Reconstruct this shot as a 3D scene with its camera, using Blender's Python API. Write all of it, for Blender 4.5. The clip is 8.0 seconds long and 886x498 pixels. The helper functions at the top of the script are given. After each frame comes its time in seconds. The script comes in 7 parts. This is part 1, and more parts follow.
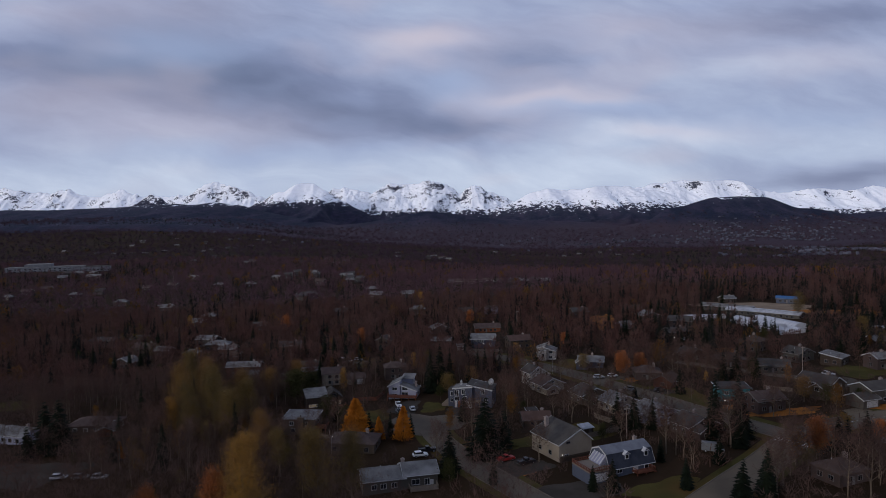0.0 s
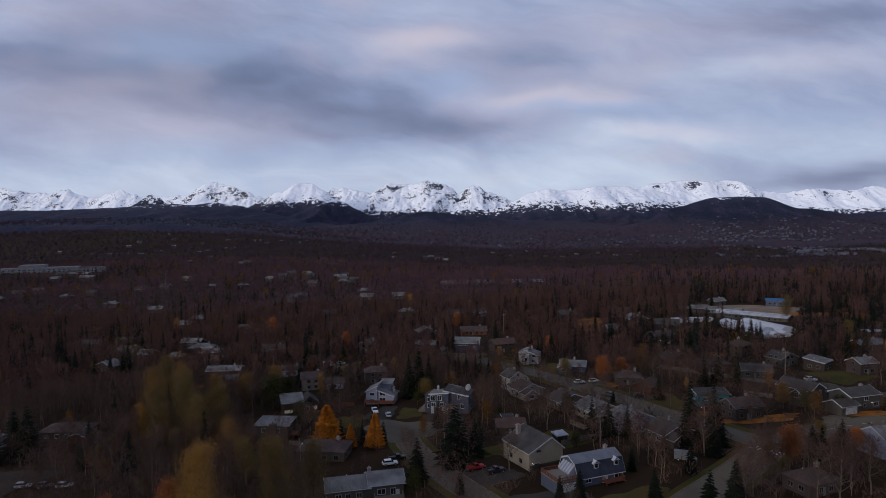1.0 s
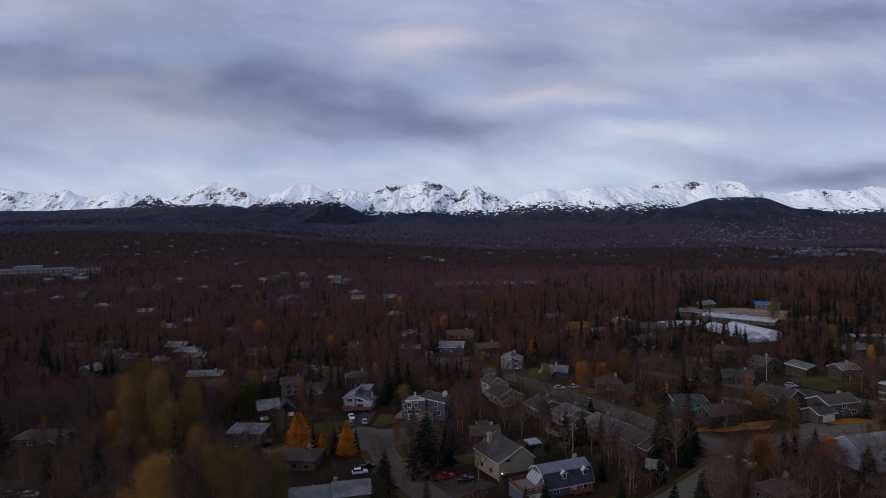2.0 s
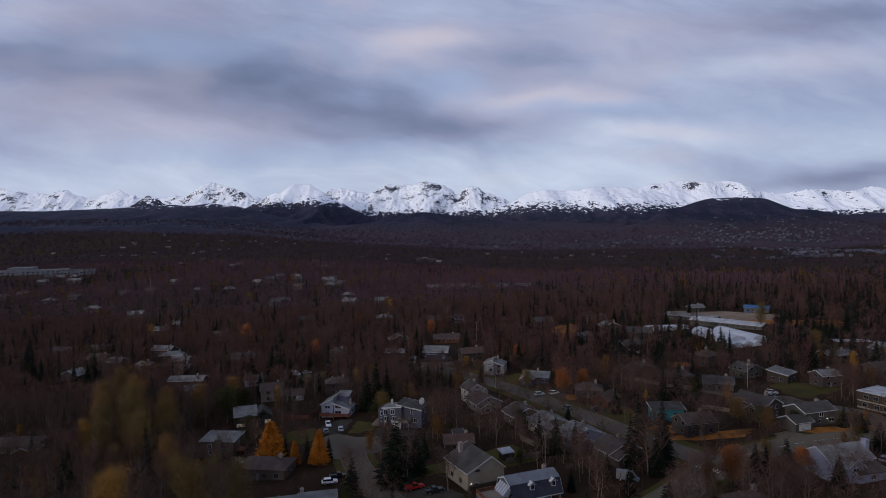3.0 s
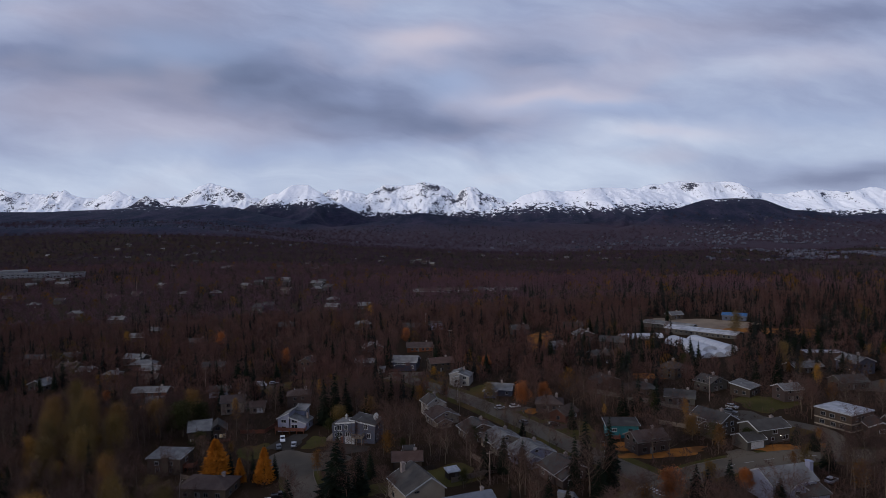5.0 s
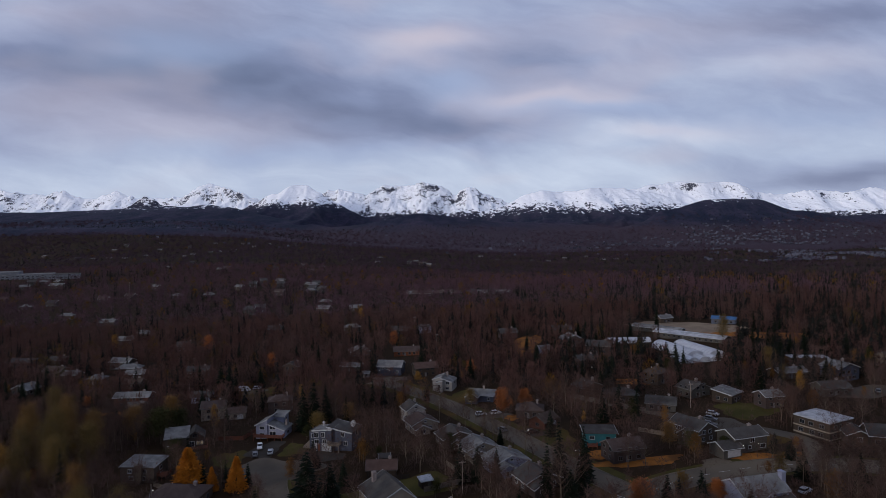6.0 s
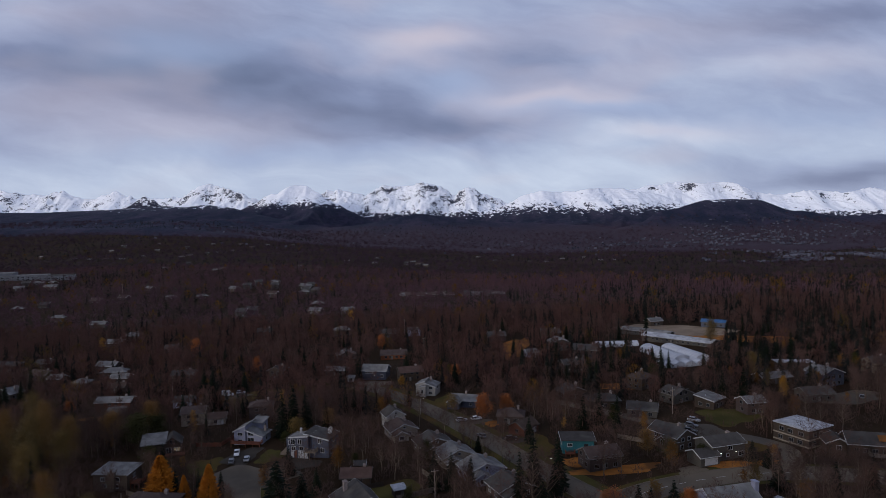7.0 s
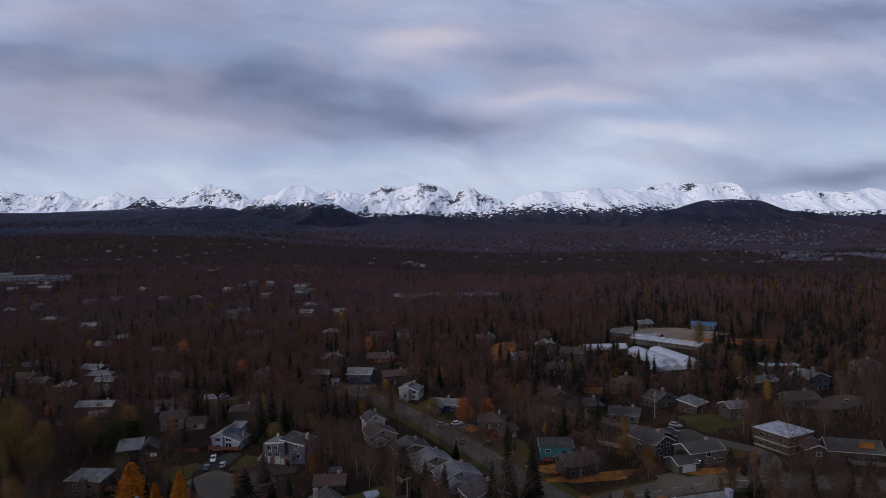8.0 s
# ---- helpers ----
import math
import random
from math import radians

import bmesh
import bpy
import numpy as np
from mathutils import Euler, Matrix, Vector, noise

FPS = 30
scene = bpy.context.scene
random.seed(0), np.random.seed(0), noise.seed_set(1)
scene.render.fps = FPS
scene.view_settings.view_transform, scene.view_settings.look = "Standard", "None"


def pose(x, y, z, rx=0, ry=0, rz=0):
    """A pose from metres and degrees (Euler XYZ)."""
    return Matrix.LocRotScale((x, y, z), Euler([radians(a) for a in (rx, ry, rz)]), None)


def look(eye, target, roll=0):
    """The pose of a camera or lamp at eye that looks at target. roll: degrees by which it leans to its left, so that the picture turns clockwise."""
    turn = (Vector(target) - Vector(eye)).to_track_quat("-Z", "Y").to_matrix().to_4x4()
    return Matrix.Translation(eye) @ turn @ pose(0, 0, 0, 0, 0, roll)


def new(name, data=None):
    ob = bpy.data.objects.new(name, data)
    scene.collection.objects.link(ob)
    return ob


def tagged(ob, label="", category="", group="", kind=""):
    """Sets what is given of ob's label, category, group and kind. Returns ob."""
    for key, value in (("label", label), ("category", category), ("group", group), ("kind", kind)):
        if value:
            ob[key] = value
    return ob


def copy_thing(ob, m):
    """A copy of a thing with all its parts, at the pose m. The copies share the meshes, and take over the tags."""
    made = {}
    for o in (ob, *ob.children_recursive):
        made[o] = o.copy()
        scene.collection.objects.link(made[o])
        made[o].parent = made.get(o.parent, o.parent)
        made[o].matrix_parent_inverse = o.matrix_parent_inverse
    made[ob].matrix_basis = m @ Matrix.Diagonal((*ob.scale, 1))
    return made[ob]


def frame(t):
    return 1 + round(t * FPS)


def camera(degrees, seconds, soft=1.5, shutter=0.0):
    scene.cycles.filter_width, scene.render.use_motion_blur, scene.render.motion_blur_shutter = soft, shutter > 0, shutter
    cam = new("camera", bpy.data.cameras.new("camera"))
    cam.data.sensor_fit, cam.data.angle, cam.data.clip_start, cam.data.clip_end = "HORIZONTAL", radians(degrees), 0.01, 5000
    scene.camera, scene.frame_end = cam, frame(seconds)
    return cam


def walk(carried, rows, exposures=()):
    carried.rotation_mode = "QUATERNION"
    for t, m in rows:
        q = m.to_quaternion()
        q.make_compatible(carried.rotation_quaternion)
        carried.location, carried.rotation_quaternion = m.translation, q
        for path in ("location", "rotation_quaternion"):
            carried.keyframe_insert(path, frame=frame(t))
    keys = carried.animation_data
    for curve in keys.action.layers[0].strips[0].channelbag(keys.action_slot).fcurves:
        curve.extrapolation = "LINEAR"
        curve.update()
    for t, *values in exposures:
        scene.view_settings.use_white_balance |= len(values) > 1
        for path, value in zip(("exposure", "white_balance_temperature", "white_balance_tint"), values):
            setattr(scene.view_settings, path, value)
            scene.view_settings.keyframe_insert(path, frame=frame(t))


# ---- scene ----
PLAN = 1.25  # metres to a unit of the plan
cam = camera(70.0, 8.0, soft=0.4)
# seconds, eye x y z in plan units, yaw, pitch, roll
ROWS = [
    (0, 2.74, -3.55, 55.54, 0.790, -2.34, -0.75),
    (0.5, 6.30, -2.16, 55.99, 0.805, -2.34, -0.75),
    (1, 9.84, -1.15, 56.56, 0.821, -2.34, -0.75),
    (1.5, 13.34, -0.25, 57.23, 0.837, -2.34, -0.75),
    (3, 23.71, 1.94, 59.69, 0.883, -2.34, -0.75),
    (3.5, 27.11, 2.56, 60.59, 0.899, -2.34, -0.75),
    (4, 30.48, 3.16, 61.51, 0.914, -2.34, -0.75),
    (4.5, 33.82, 3.76, 62.43, 0.929, -2.34, -0.75),
    (6, 43.67, 5.70, 64.97, 0.976, -2.34, -0.75),
    (6.5, 46.89, 6.47, 65.70, 0.992, -2.34, -0.75),
    (7, 50.07, 7.32, 66.33, 1.007, -2.34, -0.75),
    (7.5, 53.23, 8.28, 66.85, 1.022, -2.34, -0.75),
    (8, 56.35, 9.36, 67.24, 1.038, -2.34, -0.75),
]
walk(cam, [(t, pose(PLAN * x, PLAN * y, PLAN * z, 0, 0, yaw) @ pose(0, 0, 0, 90 + pitch) @ pose(0, 0, 0, 0, 0, roll))
           for t, x, y, z, yaw, pitch, roll in ROWS])


# ---- node helpers ----
class Nodes:
    """Short way to write node trees."""

    def __init__(self, tree):
        self.tree = tree
        tree.nodes.clear()

    def add(self, kind):
        return self.tree.nodes.new(kind)

    def plug(self, source, socket):
        if isinstance(source, bpy.types.NodeSocket):
            self.tree.links.new(source, socket)
        else:
            socket.default_value = source

    def math(self, op, a, b=0.0, c=0.0, clamp=False):
        n = self.add("ShaderNodeMath")
        n.operation, n.use_clamp = op, clamp
        for s, v in zip(n.inputs, (a, b, c)):
            self.plug(v, s)
        return n.outputs[0]

    def vec(self, op, a, b=(0, 0, 0)):
        n = self.add("ShaderNodeVectorMath")
        n.operation = op
        self.plug(a, n.inputs[0])
        self.plug(b, n.inputs[1])
        return n.outputs[0]

    def mix(self, fac, a, b):
        n = self.add("ShaderNodeMix")
        n.data_type = "RGBA"
        self.plug(fac, n.inputs[0])
        self.plug((*a, 1) if isinstance(a, tuple) else a, n.inputs[6])
        self.plug((*b, 1) if isinstance(b, tuple) else b, n.inputs[7])
        return n.outputs[2]

    def noise(self, vector, scale, detail=3.0, rough=0.55):
        n = self.add("ShaderNodeTexNoise")
        if vector is not None:
            self.plug(vector, n.inputs["Vector"])
        n.inputs["Scale"].default_value = scale
        n.inputs["Detail"].default_value = detail
        n.inputs["Roughness"].default_value = rough
        return n.outputs["Fac"]

    def step(self, x, lo, hi, out_lo=0.0, out_hi=1.0):
        n = self.add("ShaderNodeMapRange")
        n.interpolation_type = "SMOOTHSTEP"
        for s, v in zip(n.inputs, (x, lo, hi, out_lo, out_hi)):
            self.plug(v, s)
        return n.outputs[0]


# ---- sky: broken overcast deck at dusk over a pale horizon ----
world = bpy.data.worlds.new("sky")
scene.world = world
world.use_nodes = True
N = Nodes(world.node_tree)
SUN_ELEVATION, SUN_BEARING = radians(14), radians(215)
way = N.add("ShaderNodeTexCoord").outputs["Generated"]
sep = N.add("ShaderNodeSeparateXYZ")
N.plug(way, sep.inputs[0])
dx, dy, dz = sep.outputs
ahead = N.math("MAXIMUM", dy, 0.12)
drift = N.noise(N.vec("MULTIPLY", way, (3, 3, 7)), 1.0, 3.0, 0.5)
drift2 = N.noise(N.vec("MULTIPLY", way, (4, 4, 8)), 1.3, 3.0, 0.5)
az = N.math("ADD", N.math("DIVIDE", dx, ahead), N.math("MULTIPLY_ADD", drift, 0.20, -0.10))
el = N.math("ADD", N.math("DIVIDE", dz, ahead), N.math("MULTIPLY_ADD", drift2, 0.08, -0.04))
front = N.step(dy, 0.1, 0.5)
# cloud masses: bearing, height, half width, half height, light (+) or dark (-)
CLOUDS = [
    (-0.662, 0.256, 0.134, 0.026, -0.11), (-0.511, 0.252, 0.134, 0.026, -0.15), (-0.377, 0.228, 0.134, 0.032, -0.18), (-0.270, 0.200, 0.180, 0.042, -0.18),
    (-0.125, 0.168, 0.160, 0.032, -0.17), (-0.029, 0.135, 0.110, 0.020, -0.11), (-0.667, 0.324, 0.054, 0.027, 0.10), (-0.50, 0.300, 0.17, 0.040, -0.17), (-0.055, 0.282, 0.054, 0.013, 0.13),
    (-0.636, 0.190, 0.152, 0.030, -0.06), (-0.412, 0.145, 0.134, 0.023, 0.04), (0.114, 0.251, 0.071, 0.029, -0.17), (0.427, 0.309, 0.152, 0.025, -0.10),
    (0.632, 0.308, 0.098, 0.025, -0.12), (0.480, 0.235, 0.134, 0.016, 0.12), (0.155, 0.190, 0.076, 0.011, 0.20), (0.043, 0.139, 0.080, 0.018, -0.12),
    (0.320, 0.134, 0.134, 0.013, 0.20), (0.105, 0.083, 0.134, 0.021, 0.08), (0.614, 0.062, 0.116, 0.018, -0.34), (0.436, 0.086, 0.107, 0.013, -0.10),
]
total = 0.0
for a, e, wa, we, light in CLOUDS:
    u = N.math("DIVIDE", N.math("SUBTRACT", az, a), wa)
    v = N.math("DIVIDE", N.math("SUBTRACT", el, e), we)
    r2 = N.math("ADD", N.math("MULTIPLY", u, u), N.math("MULTIPLY", v, v))
    total = N.math("ADD", total, N.math("MULTIPLY", N.math("EXPONENT", N.math("MULTIPLY", r2, -0.6)), light))
# fibres of the deck slope gently down towards one side
slant = N.add("ShaderNodeCombineXYZ")
for socket, source in zip(slant.inputs, (az, N.math("MULTIPLY_ADD", az, 0.7, N.math("MULTIPLY", el, 3.4)), dz)):
    N.plug(source, socket)
grain = N.noise(slant.outputs[0], 6.5, 8.0, 0.60)
grain2 = N.noise(N.vec("MULTIPLY", way, (2.2, 2.2, 6)), 1.0, 3.0, 0.5)
low = N.step(el, 0.05, 0.17, 0.20, 0.0)
value = N.math("ADD", N.math("MULTIPLY", N.math("MULTIPLY", total, 1.2), front), 0.575)
value = N.math("ADD", value, low)
value = N.math("ADD", value, N.math("MULTIPLY_ADD", grain, 0.36, -0.18))
value = N.math("ADD", value, N.math("MULTIPLY_ADD", grain2, 0.22, -0.11))
ramp = N.add("ShaderNodeValToRGB")
N.plug(value, ramp.inputs[0])
stops = ramp.color_ramp.elements
stops[0].position, stops[0].color = 0.10, (0.136, 0.168, 0.288, 1)
stops[1].position, stops[1].color = 0.95, (0.69, 0.775, 0.94, 1)
for at, colour in ((0.35, (0.214, 0.253, 0.412, 1)), (0.55, (0.340, 0.397, 0.590, 1)), (0.72, (0.462, 0.537, 0.725, 1))):
    stop = stops.new(at)
    stop.color = colour
# warm and blue breaths in the deck
warm = N.step(N.noise(N.vec("MULTIPLY", way, (5, 5, 13)), 0.9, 2.0), 0.52, 0.72, 0.0, 0.3)
tint = N.mix(warm, ramp.outputs[0], (0.54, 0.49, 0.59))


def breath(spots):
    """Soft spots in the deck: bearing, height, half width, half height, strength."""
    sum_ = 0.0
    for a, e, wa, we, k in spots:
        u = N.math("DIVIDE", N.math("SUBTRACT", az, a), wa)
        v = N.math("DIVIDE", N.math("SUBTRACT", el, e), we)
        r2 = N.math("ADD", N.math("MULTIPLY", u, u), N.math("MULTIPLY", v, v))
        sum_ = N.math("ADD", sum_, N.math("MULTIPLY", N.math("EXPONENT", N.math("MULTIPLY", r2, -0.7)), k))
    return N.math("MULTIPLY", sum_, front, clamp=True)


tint = N.mix(breath([(-0.42, 0.150, 0.16, 0.03, 0.35), (-0.60, 0.20, 0.14, 0.03, 0.3), (0.30, 0.30, 0.2, 0.03, 0.25), (-0.05, 0.285, 0.07, 0.022, 0.7), (0.16, 0.192, 0.09, 0.014, 0.75), (0.35, 0.135, 0.10, 0.012, 0.5), (-0.53, 0.325, 0.16, 0.03, 0.3), (0.55, 0.24, 0.15, 0.02, 0.3)]), tint, (0.62, 0.55, 0.64))
tint = N.mix(breath([(-0.44, 0.275, 0.14, 0.03, 0.55), (0.03, 0.215, 0.06, 0.025, 0.6), (0.22, 0.178, 0.10, 0.014, 0.6), (-0.30, 0.112, 0.20, 0.014, 0.4), (0.55, 0.150, 0.20, 0.016, 0.3)]), tint, (0.36, 0.46, 0.70))
blue = N.step(N.noise(N.vec("MULTIPLY", way, (4, 4, 11)), 1.4, 2.0), 0.55, 0.75, 0.0, 0.2)
tint = N.mix(blue, tint, (0.36, 0.44, 0.68))
# clear sky glimpsed faintly behind the deck, brighter overhead as under any overcast
nishita = N.add("ShaderNodeTexSky")
nishita.sky_type, nishita.sun_disc = "NISHITA", False
nishita.sun_elevation, nishita.sun_rotation = SUN_ELEVATION, SUN_BEARING
clear = N.vec("SCALE", nishita.outputs[0])
clear.node.inputs["Scale"].default_value = 0.06
lift = N.step(dz, 0.30, 0.85, 1.0, 1.1)
deck = N.vec("SCALE", tint)
N.plug(lift, deck.node.inputs["Scale"])
both = N.mix(0.08, deck, clear)
back = N.add("ShaderNodeBackground")
N.plug(both, back.inputs[0])
back.inputs[1].default_value = 1.0
out = N.add("ShaderNodeOutputWorld")
N.plug(back.outputs[0], out.inputs[0])

sun = new("sun", bpy.data.lights.new("sun", "SUN"))
sun.data.energy, sun.data.angle, sun.data.color = 1.6, radians(14), (1.0, 0.93, 0.88)
sun.matrix_world = look((-95, -75, 86), (0, 0, 60))
scene.view_settings.exposure = 0.0


# ---- materials ----
def material(name, dark, light, rough=0.85, scale=1.0, grain=12.0, bump=0.3, metal=0.0, spread=0.0, third=None,
             space="Object", rings=None, islands=0.0):
    """Two-scale mottled surface. spread: how much single objects differ; third: a colour for some of them."""
    m = bpy.data.materials.new(name)
    m.use_nodes = True
    n = Nodes(m.node_tree)
    co = n.add("ShaderNodeTexCoord").outputs["Object"] if space == "Object" else n.add("ShaderNodeNewGeometry").outputs["Position"]
    broad = n.noise(co, scale, 4.0)
    fine = n.noise(co, scale * grain, 3.0)
    fac = n.math("ADD", n.math("MULTIPLY", n.step(broad, 0.3, 0.7), 0.6), n.math("MULTIPLY", fine, 0.4))
    if spread:
        chance = n.add("ShaderNodeObjectInfo").outputs["Random"]
        fac = n.math("ADD", fac, n.math("MULTIPLY_ADD", chance, spread, -spread / 2), clamp=True)
    if islands:
        one = n.add("ShaderNodeNewGeometry").outputs["Random Per Island"]
        fac = n.math("ADD", fac, n.math("MULTIPLY_ADD", one, islands, -islands / 2), clamp=True)
    colour = n.mix(fac, dark, light)
    if third is not None:
        if spread:
            pick = n.step(n.math("FRACT", n.math("MULTIPLY", chance, 7.31)), 0.4, 1.0, 0.0, 0.8)
        else:
            pick = n.step(n.noise(co, scale * 0.35, 2.0), 0.48, 0.66, 0.0, 0.85)
        colour = n.mix(pick, colour, third)
    height = n.math("ADD", fine, n.math("MULTIPLY", broad, 0.5))
    if rings:
        # courses of boards or shingles along the local z or slope, at their true spacing
        s = n.add("ShaderNodeSeparateXYZ")
        n.plug(co, s.inputs[0])
        saw = n.math("FRACT", n.math("DIVIDE", s.outputs[2], rings))
        height = n.math("ADD", n.math("MULTIPLY", saw, 1.5), n.math("MULTIPLY", fine, 0.4))
    b = n.add("ShaderNodeBump")
    b.inputs["Strength"].default_value = bump
    b.inputs["Distance"].default_value = 0.05
    n.plug(height, b.inputs["Height"])
    p = n.add("ShaderNodeBsdfPrincipled")
    n.plug(colour, p.inputs["Base Color"])
    p.inputs["Roughness"].default_value = rough
    p.inputs["Metallic"].default_value = metal
    p.inputs["Specular IOR Level"].default_value = 0.04 if rough >= 0.8 else 0.25
    n.plug(b.outputs[0], p.inputs["Normal"])
    o = n.add("ShaderNodeOutputMaterial")
    n.plug(p.outputs[0], o.inputs[0])
    return m


def glowing(name, colour, power):
    m = bpy.data.materials.new(name)
    m.use_nodes = True
    n = Nodes(m.node_tree)
    e = n.add("ShaderNodeEmission")
    e.inputs[0].default_value, e.inputs[1].default_value = (*colour, 1), power
    n.plug(e.outputs[0], n.add("ShaderNodeOutputMaterial").inputs[0])
    return m


def siding(name, dark, light):
    return material(name, dark, light, 0.75, 0.25, 9, 0.35, rings=0.25)


def roofing(name, dark, light, third=None):
    return material(name, dark, light, 0.8, 0.35, 8, 0.5, rings=0.16, third=third)


bark = material("birch_bark", (0.0582, 0.0437, 0.0308), (0.1588, 0.1244, 0.0906), 0.9, 1.2, 6)
bark_dark = material("spruce_bark", (0.0265, 0.0184, 0.0119), (0.0529, 0.0362, 0.0233), 0.9, 1.2, 6)
twigs = material("bare_twigs", (0.0360, 0.0222, 0.0185), (0.0900, 0.0560, 0.0465), 0.9, 0.6, 4, 0, spread=0.8, third=(0.0780, 0.0400, 0.0305), islands=0.36)
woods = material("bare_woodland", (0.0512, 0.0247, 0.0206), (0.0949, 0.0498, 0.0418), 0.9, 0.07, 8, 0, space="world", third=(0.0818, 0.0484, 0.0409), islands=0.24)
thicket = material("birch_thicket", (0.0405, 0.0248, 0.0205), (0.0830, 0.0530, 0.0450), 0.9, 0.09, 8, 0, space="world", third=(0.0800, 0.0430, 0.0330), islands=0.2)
# the two distant woods carry purple-blue aerial haze in their base colours
hazed_far_woods = material("hazed_far_woodland", (0.050, 0.0272, 0.0335), (0.096, 0.0530, 0.0625), 0.9, 0.02, 12, 0, space="world", third=(0.088, 0.048, 0.050), islands=0.36)
hazed_horizon_woods = material("hazed_horizon_woodland", (0.0328, 0.0205, 0.0287), (0.0607, 0.0385, 0.0508), 0.9, 0.01, 12, 0, space="world", third=(0.0476, 0.0295, 0.0353), islands=0.36)
ochre_leaves = material("ochre_leaves", (0.085, 0.040, 0.012), (0.19, 0.090, 0.022), 0.8, 0.6, 5, 0, spread=0.7, third=(0.055, 0.050, 0.016), islands=0.36)
green_leaves = material("dark_green_leaves", (0.018, 0.020, 0.007), (0.045, 0.044, 0.015), 0.8, 0.6, 5, 0, spread=0.6, islands=0.36)
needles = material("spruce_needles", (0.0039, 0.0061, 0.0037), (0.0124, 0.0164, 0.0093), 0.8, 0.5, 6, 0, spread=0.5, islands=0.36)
# spruces farther off: paler and greyer needles, with haze put into the colour
hazed_needles = material("far_spruce", (0.0085, 0.0092, 0.0085), (0.0200, 0.0205, 0.0170), 0.85, 0.02, 12, 0, space="world", islands=0.36)
larch_needles = material("larch_needles", (0.2150, 0.0698, 0.0078), (0.4496, 0.1642, 0.0195), 0.8, 0.6, 5, 0, islands=0.36)
gold_leaves = material("gold_leaves", (0.1400, 0.0670, 0.0072), (0.3000, 0.1480, 0.0143), 0.7, 0.6, 5, 0, spread=0.4, islands=0.36)
olive_leaves = material("olive_leaves", (0.0495, 0.0324, 0.0069), (0.1299, 0.0792, 0.0138), 0.7, 0.6, 5, 0, spread=0.6, third=(0.1484, 0.0676, 0.0111), islands=0.36)
rust_leaves = material("rust_leaves", (0.15, 0.045, 0.012), (0.32, 0.10, 0.022), 0.7, 0.6, 5, 0, spread=0.4, islands=0.36)
far_gold = material("far_gold_leaves", (0.0630, 0.0294, 0.0084), (0.1400, 0.0700, 0.0140), 0.8, 0.02, 12, 0, space="world", third=(0.0525, 0.0455, 0.0126), islands=0.36)
earth = material("leaf_litter", (0.0161, 0.0101, 0.0057), (0.0388, 0.0228, 0.0124), 0.95, 0.012, 40, 0.5, space="world", third=(0.0262, 0.0180, 0.0110))
lawn = material("autumn_lawn", (0.0334, 0.0304, 0.0097), (0.0669, 0.0556, 0.0170), 0.95, 0.12, 25, 0.5, space="world", third=(0.0743, 0.0438, 0.0146))
litter = material("fallen_leaves", (0.1391, 0.0530, 0.0131), (0.2869, 0.1135, 0.0268), 0.95, 0.3, 15, 0.6, space="world", third=(0.0869, 0.0416, 0.0178))
gravel = material("gravel_yard", (0.1296, 0.0952, 0.0666), (0.2430, 0.1833, 0.1304), 0.95, 0.08, 30, 0.5, space="world")
asphalt = material("asphalt", (0.0592, 0.0492, 0.0384), (0.1056, 0.0866, 0.0667), 0.85, 0.08, 40, 0.3, space="world", third=(0.1226, 0.0974, 0.0693))
asphalt_dark = material("dark_asphalt", (0.0298, 0.0254, 0.0209), (0.0562, 0.0468, 0.0376), 0.85, 0.2, 25, 0.3, space="world")
kerbstone = material("kerb_concrete", (0.0835, 0.0706, 0.0539), (0.1376, 0.1155, 0.0876), 0.9, 0.5, 8)
road_paint = material("road_paint", (0.3200, 0.3120, 0.2960), (0.4960, 0.4800, 0.4560), 0.8, 0.8, 8)

white_siding = siding("white_siding", (0.2065, 0.1907, 0.1751), (0.2851, 0.2634, 0.2427))
pale_siding = siding("pale_grey_siding", (0.1602, 0.1662, 0.2199), (0.2241, 0.2305, 0.2993))
beige_siding = siding("beige_siding", (0.1560, 0.1290, 0.1010), (0.2150, 0.1820, 0.1450))
tan_siding = siding("tan_siding", (0.0524, 0.0379, 0.0278), (0.0787, 0.0575, 0.0425))
grey_siding = siding("grey_siding", (0.0417, 0.0378, 0.0332), (0.0661, 0.0598, 0.0517))
slate_siding = siding("slate_blue_siding", (0.0311, 0.0354, 0.0547), (0.0518, 0.0583, 0.0854))
blue_siding = siding("dusty_blue_siding", (0.0428, 0.0508, 0.0756), (0.0701, 0.0802, 0.1113))
navy_siding = siding("dark_blue_siding", (0.0157, 0.0190, 0.0329), (0.0315, 0.0368, 0.0586))
dark_siding = siding("dark_brown_siding", (0.0204, 0.0142, 0.0103), (0.0418, 0.0290, 0.0208))
red_siding = siding("red_brown_siding", (0.0442, 0.0134, 0.0071), (0.0803, 0.0245, 0.0130))
orange_siding = siding("cedar_orange_siding", (0.1004, 0.0315, 0.0114), (0.1657, 0.0557, 0.0203))
teal_siding = siding("teal_siding", (0.0115, 0.0734, 0.0892), (0.0224, 0.1115, 0.1306))
mauve_siding = siding("weathered_mauve_siding", (0.0361, 0.0248, 0.0226), (0.0574, 0.0409, 0.0366))
stain = siding("red_cedar_deck", (0.0803, 0.0247, 0.0141), (0.1406, 0.0482, 0.0260))
boards = siding("grey_deck_boards", (0.1004, 0.0773, 0.0596), (0.1740, 0.1392, 0.1084))

